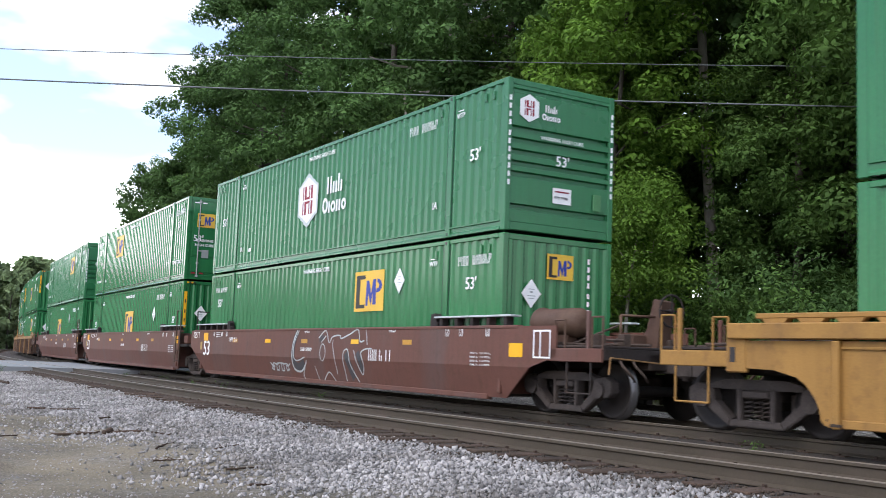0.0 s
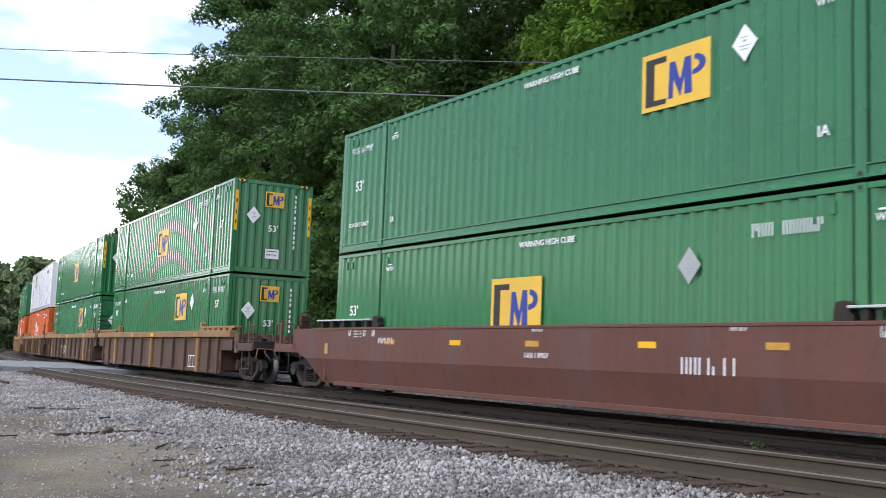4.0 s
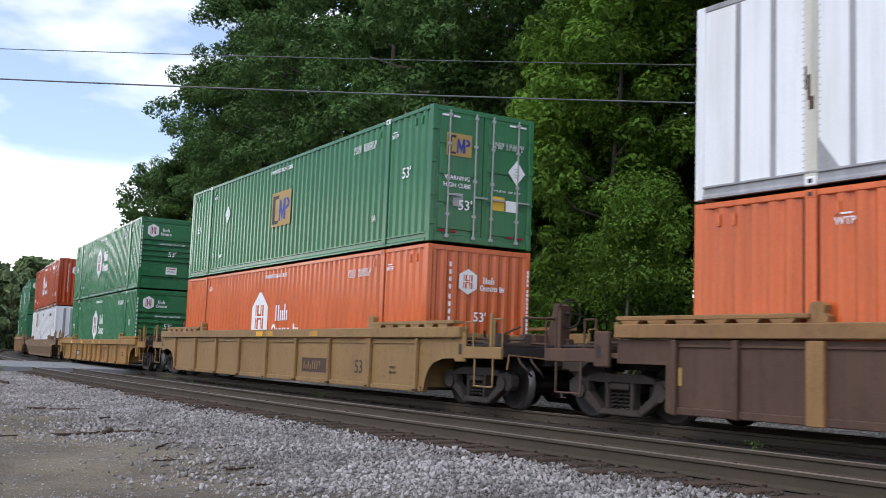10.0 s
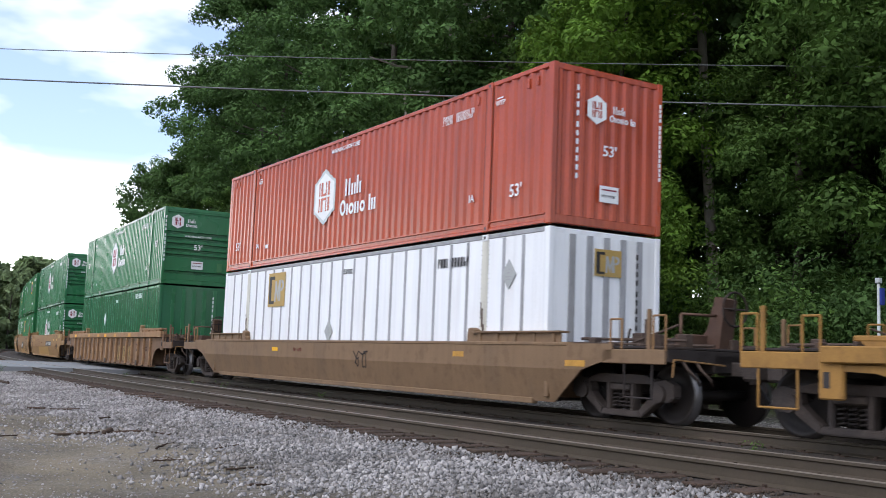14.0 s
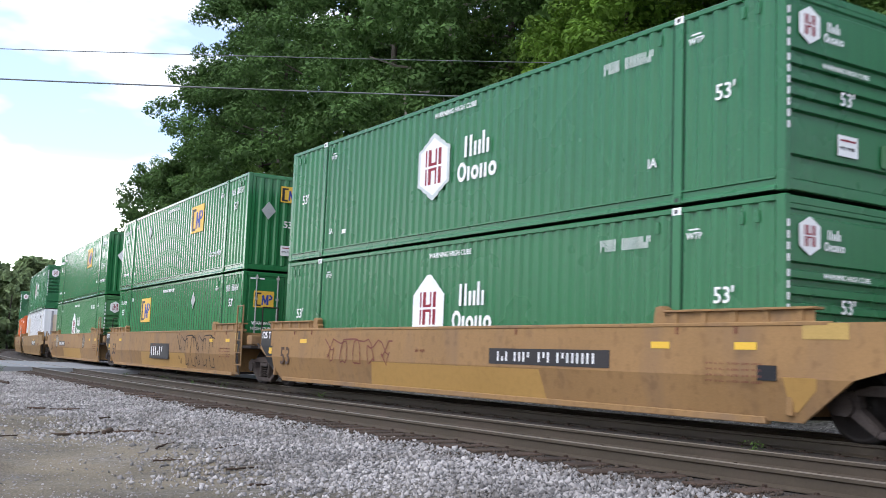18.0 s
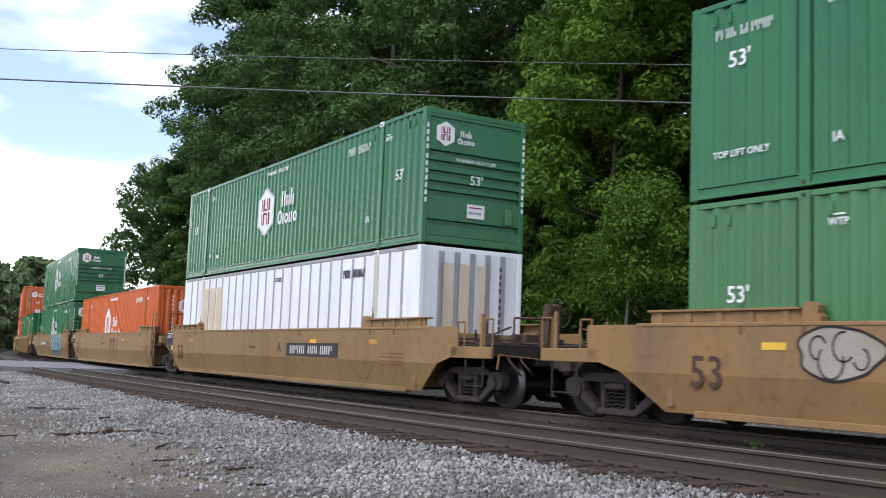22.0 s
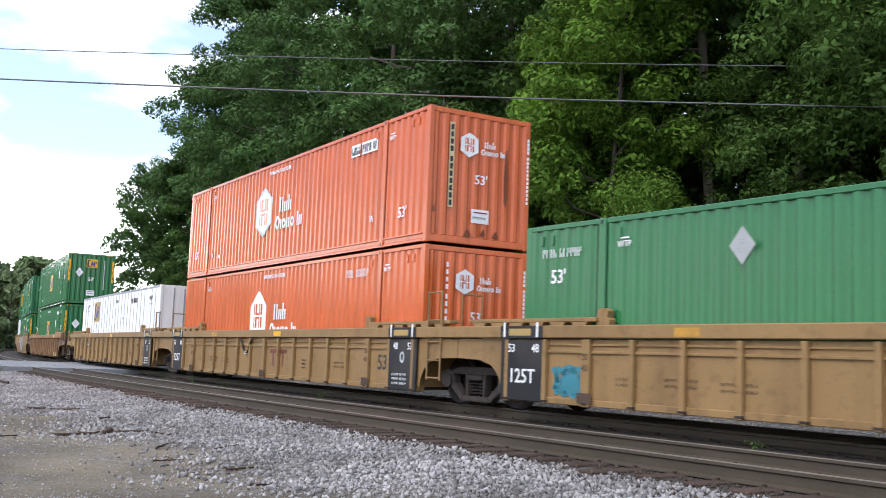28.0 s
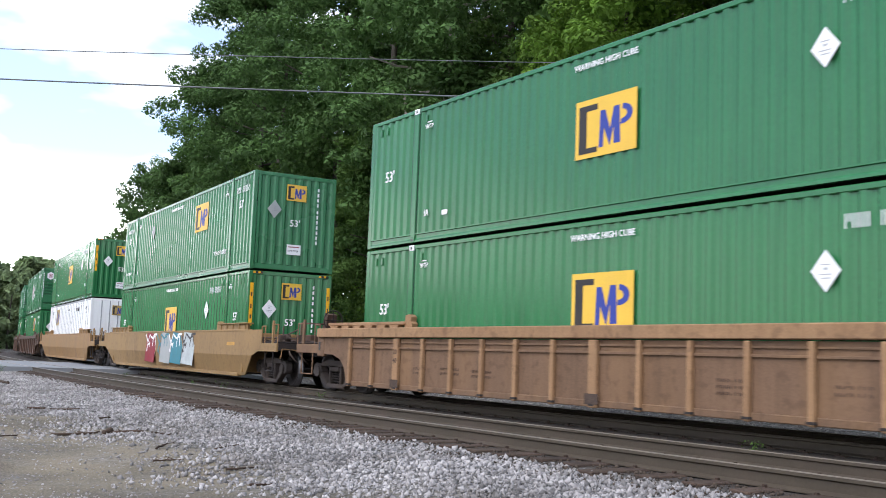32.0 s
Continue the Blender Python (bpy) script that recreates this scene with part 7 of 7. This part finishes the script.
def tree_kind(seed, h, spread, low, material, bark, boughs=46, per=760, size=0.103, fork=False, peak=0.38, girth=0.015, flat=0.62, inner=0.62, blade=False):
    """A broadleaf tree: trunk and limbs as one body, boughs of many leaves, an uneven crown from height low up, widest at peak."""
    rnd = random.Random(seed)
    wood = bmesh.new()
    lean = -3.9 if fork else 0.0
    pts = [Vector((0.3 * math.sin(3 * t + seed) + lean * min(t, 0.36), 0.25 * math.sin(4 * t + 2 * seed), h * 0.9 * t - 0.5)) for t in np.linspace(0, 1, 9)]
    r0 = girth * h
    limb(wood, pts, r0, 0.0035 * h, 10)
    if fork:
        base = pts[2].lerp(pts[3], 0.6)
        limb(wood, [base, base + Vector((-0.5, -0.2, 0.9)), base + Vector((-1.1, -0.3, 2.1)), base + Vector((-1.5, -0.4, 3.2)), base + Vector((-1.7, -0.4, 4.6))], r0 * 0.62, r0 * 0.2, 8)
    centres, radii = [], []
    for i in range(boughs):
        f = (i + 0.5) / boughs
        t = low / h + (1.0 - low / h) * f ** 0.9
        k = min(7.99, t / 0.9 * 8)
        base = pts[int(k)].lerp(pts[int(k) + 1], k - int(k)) if t < 0.9 else pts[8]
        az = i * 2.39996 + rnd.uniform(-0.6, 0.6)
        prof = (1 - ((f - peak) / (1.04 - peak)) ** 2) if f > peak else 0.70 + 0.30 * f / peak
        reach = spread * max(0.16, prof) * rnd.uniform(inner, 1.12)
        out = Vector((math.cos(az), math.sin(az), 0))
        c = base + out * reach + Vector((0, 0, rnd.uniform(-0.4, 0.9)))
        if i % 3 == 0:
            mid = base.lerp(c, 0.5) + Vector((0, 0, -0.25))
            limb(wood, [base - Vector((0, 0, 0.12 * reach)), mid, base.lerp(c, 0.8) + Vector((0.2, -0.15, 0.1))], 0.0033 * h, 0.001 * h, 5)
        big = 0.5 + spread * 0.11
        for q in range(5):
            along = -0.55 + 0.32 * q
            side = Vector((-out.y, out.x, 0)) * rnd.gauss(0, 0.55 * big)
            centres.append(c + out * (along * big * 1.5) + side + Vector((0, 0, rnd.gauss(0, 0.32) - 0.12 * q)))
            radii.append(rnd.uniform(0.42, 0.92) * big)
    v, tri, nrm = leaf_cloud(np.array([tuple(c) for c in centres]), np.array(radii), per / 5, size, seed, flat, blade)
    crown = raw_mesh("crown", v, tri, material, nrm)
    me = bpy.data.meshes.new("trunk")
    wood.to_mesh(me)
    wood.free()
    me.materials.append(bark)
    return me, crown


def plant_tree(meshes, x, y, scale, turn, label, z=None, name="tree", sz=None):
    if z is None:
        z = float(ground_height(np.array([x]), np.array([y]))[0]) - 0.1
    root = tagged(new(name), label, "tree" if name == "tree" else "bush", group="trees behind the tracks" if name == "tree" else "bushes under the trees")
    root.matrix_basis = Matrix.Translation((x, y, z)) @ Matrix.Rotation(turn, 4, "Z") @ Matrix.Diagonal((scale, scale, sz or scale, 1))
    for nm, me in zip(("trunk", "crown"), meshes):
        if me:
            o = part(nm, me, root)
            if nm == "crown":
                o["kind"] = "stuff"
    return root


def polar(az, r):
    a = radians(az)
    return EYE.x - math.sin(a) * r, EYE.y + math.cos(a) * r


def build_woods():
    rnd = random.Random(11)
    tall = tree_kind(1, 22, 4.8, 3.0, LEAF_A, BARK, 56, flat=0.72, inner=0.35)
    deep = tree_kind(2, 21, 4.5, 2.0, LEAF_C, BARK, 56, flat=0.72, inner=0.4)
    edge = tree_kind(3, 17, 3.6, 0.6, LEAF_A, BARK, 40)
    light = tree_kind(4, 15, 2.6, 2.6, LEAF_B, BARK, 44, 900, 0.090, blade=True, girth=0.007, flat=0.75, inner=0.22)
    pale = tree_kind(5, 23, 4.6, 8.5, LEAF_C, BARK_PALE, 48, fork=True, girth=0.011, inner=0.35)
    back = tree_kind(6, 22, 5.2, 0.5, LEAF_C, BARK, 50, 210, 0.21)
    shrub = tree_kind(17, 10, 2.4, 0.2, LEAF_C, BARK, 24, 130, 0.14)
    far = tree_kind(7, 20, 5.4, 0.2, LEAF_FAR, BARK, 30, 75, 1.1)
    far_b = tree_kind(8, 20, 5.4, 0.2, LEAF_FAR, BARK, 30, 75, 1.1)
    bulge = tree_kind(9, 16.5, 3.8, 4.5, LEAF_C, BARK, 62, 700, 0.115, peak=0.52, flat=0.85, inner=0.35)
    oak = tree_kind(10, 30, 5.4, 7.0, LEAF_C, BARK, 96, 700, 0.125, peak=0.5, flat=0.85, inner=0.3)
    open_tree = tree_kind(12, 24, 4.4, 10.5, LEAF_A, BARK_PALE, 44, girth=0.0085)
    high = tree_kind(14, 24, 4.5, 11.5, LEAF_C, BARK, 66, 700, 0.115, peak=0.45, flat=0.85, inner=0.3)
    sapling = tree_kind(13, 6.4, 1.25, 3.4, LEAF_B, BARK_PALE, 22, 620, 0.055, blade=True, girth=0.011, flat=0.8, inner=0.3)
    near_tall = tree_kind(15, 22, 4.8, 3.0, LEAF_A, BARK, 56, 950, 0.092, flat=0.72, inner=0.35, blade=True)
    near_edge = tree_kind(16, 17, 3.6, 0.6, LEAF_A, BARK, 44, 900, 0.088, flat=0.72, inner=0.4, blade=True)
    w = {"near_tall": "tall broadleaf tree with fresh green leaves", "near_edge": "dense green tree leafy to the ground", "high": "tall tree with a high dense crown", "sapling": "thin young tree with a pale trunk", "tall": "tall broadleaf tree with green leaves", "deep": "tall tree with deep green foliage", "edge": "dense tree leafy almost to the ground",
         "light": "slender tree with light yellowish green leaves", "pale": "tall tree with a pale forked trunk", "bulge": "tree with a rounded dark crown",
         "oak": "broad tall tree with a spreading dark crown", "open": "tall tree with a bare grey lower trunk"}
    K = dict(near_tall=near_tall, near_edge=near_edge, high=high, sapling=sapling, bulge=bulge, tall=tall, deep=deep, edge=edge, light=light, pale=pale, oak=oak, open=open_tree)
    # the wood's edge: kind, direction from the eye, distance, scale
    front = (("near_tall", 27.0, 27, 1.0), ("near_edge", 30.5, 29, 0.95), ("near_tall", 33.2, 31, 1.0), ("open", 36.2, 40, 1.05), ("open", 40.6, 33, 1.0), ("near_edge", 36.4, 30.5, 0.72),
             ("light", 45.6, 31, 1.0), ("light", 47.6, 33, 0.9), ("sapling", 44.4, 27.0, 1.0), ("tall", 47.0, 38, 1.1), ("deep", 51.5, 41, 1.1), ("edge", 51.6, 43, 0.75), ("open", 52.2, 46, 0.9), ("pale", 53.5, 41, 1.0),
             ("edge", 58.6, 46, 0.72), ("deep", 58.8, 50, 1.1), ("deep", 61.2, 55, 1.12), ("edge", 62.6, 56, 0.8), ("deep", 64.6, 64, 1.05), ("edge", 66.0, 64, 0.75),
             ("oak", 65.8, 78, 1.0), ("high", 67.5, 80, 0.98), ("deep", 65.6, 74, 1.15), ("edge", 68.2, 76, 0.85), ("bulge", 69.3, 82, 0.98), ("bulge", 70.4, 88, 1.02))
    for k, az, r, s in front:
        x, y = polar(az, r)
        turn = radians(az) if k == "pale" else rnd.uniform(0, 6.28)
        plant_tree(K[k], x, y, s, turn, w[k])
    for d0, step, s0 in ((16.5, 5.6, 1.0), (23, 6.5, 1.08), (31, 8.0, 1.15)):
        s = 0.0
        while s > -84 + d0 * 0.6:
            x, y, _ = on_track(s, d0 + rnd.uniform(-1.5, 1.5))
            az = math.degrees(math.atan2(EYE.x - x, y - EYE.y))
            low = min(abs(az - 35.9) / 2.6, abs(az - 63.4) / 3.4, abs(az - 52.6) / 2.2)
            plant_tree(back, x, y, s0 * rnd.uniform(0.92, 1.1) * (0.62 if low < 1 else 1.0), rnd.uniform(0, 6.28), "tall dark tree deeper in the wood")
            s -= rnd.uniform(0.8, 1.2) * step
    for s in np.arange(-2, -78, -4.2):
        x, y, _ = on_track(s, 19.5 + rnd.uniform(-2, 2))
        plant_tree((None, shrub[1]), x, y, 0.92, rnd.uniform(0, 6.28), "dark shrub under the trees", name="bush", z=float(ground_height(np.array([x]), np.array([y]))[0]) - 0.9)
    for s in np.arange(-2, -70, -4.6):
        x, y, _ = on_track(s, 27.0 + rnd.uniform(-2, 2))
        plant_tree((None, shrub[1]), x, y, 1.1, rnd.uniform(0, 6.28), "dark shrub under the trees", name="bush", z=float(ground_height(np.array([x]), np.array([y]))[0]) - 1.2)
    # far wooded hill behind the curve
    # trees past 92 degrees are unseen, added to darken reflections in the containers
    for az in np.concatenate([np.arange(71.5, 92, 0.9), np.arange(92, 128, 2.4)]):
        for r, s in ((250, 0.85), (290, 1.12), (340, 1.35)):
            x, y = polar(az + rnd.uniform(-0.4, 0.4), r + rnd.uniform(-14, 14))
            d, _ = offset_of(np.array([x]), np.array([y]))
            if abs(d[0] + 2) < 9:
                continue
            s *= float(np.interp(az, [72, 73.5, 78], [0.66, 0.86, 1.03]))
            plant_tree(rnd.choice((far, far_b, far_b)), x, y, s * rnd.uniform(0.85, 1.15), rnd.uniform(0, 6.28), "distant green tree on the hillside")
    # undergrowth
    shapes = []
    for seed in (21, 22, 23, 24, 25, 26):
        r = random.Random(seed)
        cs = [(r.gauss(0, 1.1), r.gauss(0, 0.8), abs(r.gauss(0.8, 0.7))) for _ in range(46)]
        v, tri, nrm = leaf_cloud(np.array(cs), np.array([r.uniform(0.3, 0.6) for _ in cs]), 80 if seed < 24 else 150, 0.066 if seed < 24 else 0.045, seed)
        shapes.append(raw_mesh("crown", v, tri, LEAF_B if seed == 22 else LEAF_A if seed < 25 else LEAF_C, nrm))
    s = -4.0
    while s > -72:
        for d in (9.0, 10.4, 12.2):
            x, y, _ = on_track(s + rnd.uniform(-1, 1), d + rnd.uniform(-0.7, 0.7))
            plant_tree((None, rnd.choice(shapes[3:] if s > -26 else shapes[:3])), x, y, rnd.uniform(0.6, 1.0) * (0.8 + 0.07 * d), rnd.uniform(0, 6.28), "low leafy green bush on the bank", name="bush")
        s -= rnd.uniform(2.4, 3.4)


build_woods()


def build_grass():
    """Tall grass along the foot of the bank."""
    r = np.random.RandomState(31)
    n = 11000
    s, d = -2 - 60 * r.rand(n) ** 1.4, 6.9 + 2.6 * r.rand(n)
    th = np.interp(s, TS, TH)
    x, y = np.interp(s, TS, TX) - d * np.sin(th), np.interp(s, TS, TY) + d * np.cos(th)
    p = np.stack([x, y, ground_height(x, y) - 0.03], -1)
    h = 0.45 + 0.75 * r.rand(n)
    a = r.rand(n) * 6.283
    side = np.stack([np.cos(a), np.sin(a), 0 * a], -1) * (0.010 + 0.012 * r.rand(n))[:, None]
    bend = np.stack([r.randn(n) * 0.16, r.randn(n) * 0.16, h], -1)
    v = np.stack([p - side, p + side, p + bend * [0.4, 0.4, 0.6] + side * 0.8, p + bend], 1).reshape(-1, 3)
    tri = (np.array([(0, 1, 2), (0, 2, 3)])[None] + 4 * np.arange(n)[:, None, None]).reshape(-1, 3)
    tagged(new("tall_grass", raw_mesh("tall_grass", v, tri, GRASSM)), "tall pale green grass along the foot of the bank", "grass", kind="stuff")


build_grass()


build_sticks()


# ---- overhead cables ----
def build_cables():
    D = 24.0
    c = polar(55.8, D)
    u = Vector((math.cos(radians(55.8)), math.sin(radians(55.8)), 0))
    for h0, r, nm, tilt in ((7.97, 0.010, "thin overhead cable", 0.021), (7.11, 0.018, "thick dark overhead cable", 0.009)):
        bm = bmesh.new()
        pts = [Vector((c[0], c[1], h0 + 0.0006 * t * t + tilt * t)) + u * t for t in np.linspace(-45, 45, 31)]
        limb(bm, pts, r, r, 6)
        tagged(part("overhead_cable", bm, None, mats=CABLE), nm + " strung across the tracks", "cable", group="overhead cables")


build_cables()


# ---- small things by the line ----
def build_small():
    x, y = polar(32.15, 21.0)
    z = float(ground_height(np.array([x]), np.array([y]))[0])
    bm = bmesh.new()
    rod(bm, (0, 0, -0.2), (0, 0, 2.65 - z), 0.03, 8)
    box(bm, -0.05, 0.05, -0.05, 0.05, 2.6 - z, 2.7 - z, 0.01)
    post = tagged(part("marker_post", bm, None, loc=(x, y, z), mats=PALE_SPRAY), "thin white marker post beyond the tracks", "post")
    part("blue_tag", bx("blue_tag", BLUE_INK, -0.02, 0.02, -0.06, 0.06, -0.16, 0.16, 0.005), post, "small blue tag", loc=(0.06, 0.02, 2.35 - z))
    rnd = random.Random(4)
    for k, (s, d) in enumerate(((-7.9, -2.6), (-26, -2.4), (-27, -2.9), (-31, -2.5), (-35, -2.8), (-20, -2.3), (-42, -6.0), (-39, -6.2))):
        cs = [(rnd.gauss(0, 0.08), rnd.gauss(0, 0.08), rnd.uniform(0.03, 0.22)) for _ in range(14)]
        v, tri, nrm = leaf_cloud(np.array(cs), np.array([0.06] * 14), 9, 0.014, 70 + k)
        wx, wy, _ = on_track(s, d)
        tagged(part("weed", raw_mesh("weed", v, tri, LEAF_A, nrm), None, loc=(wx, wy, -0.18)), "small green weed growing in the ballast", "weed", group="weeds along the rails")


build_small()


# ---- movement ----
def run(t):
    """Metres the train has come by t seconds; it slowly gains speed."""
    return 11.85 * t + 0.03725 * t * t


def on_rails(s, z):
    xa, ya, _ = on_track(s + TRUCK_X)
    xb, yb, _ = on_track(s - TRUCK_X)
    th = math.atan2(ya - yb, xa - xb)
    return Matrix.Translation(((xa + xb) / 2, (ya + yb) / 2, z)) @ Matrix.Rotation(th, 4, "Z")


def motions():
    times = [i * 0.5 for i in range(65)]
    for ob, u, z in THINGS:
        walk(ob, [(t, on_rails(u + run(t), z)) for t in times])
    lead = {}
    for k, w in SPINNERS:
        if k not in lead:
            base = w.matrix_basis.translation.copy()
            walk(w, [(i / FPS, Matrix.Translation(base) @ Matrix.Rotation(run(i / FPS) / WHEEL_R, 4, "Y")) for i in range(32 * FPS + 1)])
            lead[k] = w.animation_data
        else:
            w.rotation_mode = "QUATERNION"
            w.animation_data_create()
            w.animation_data.action = lead[k].action
            w.animation_data.action_slot = lead[k].action_slot


motions()
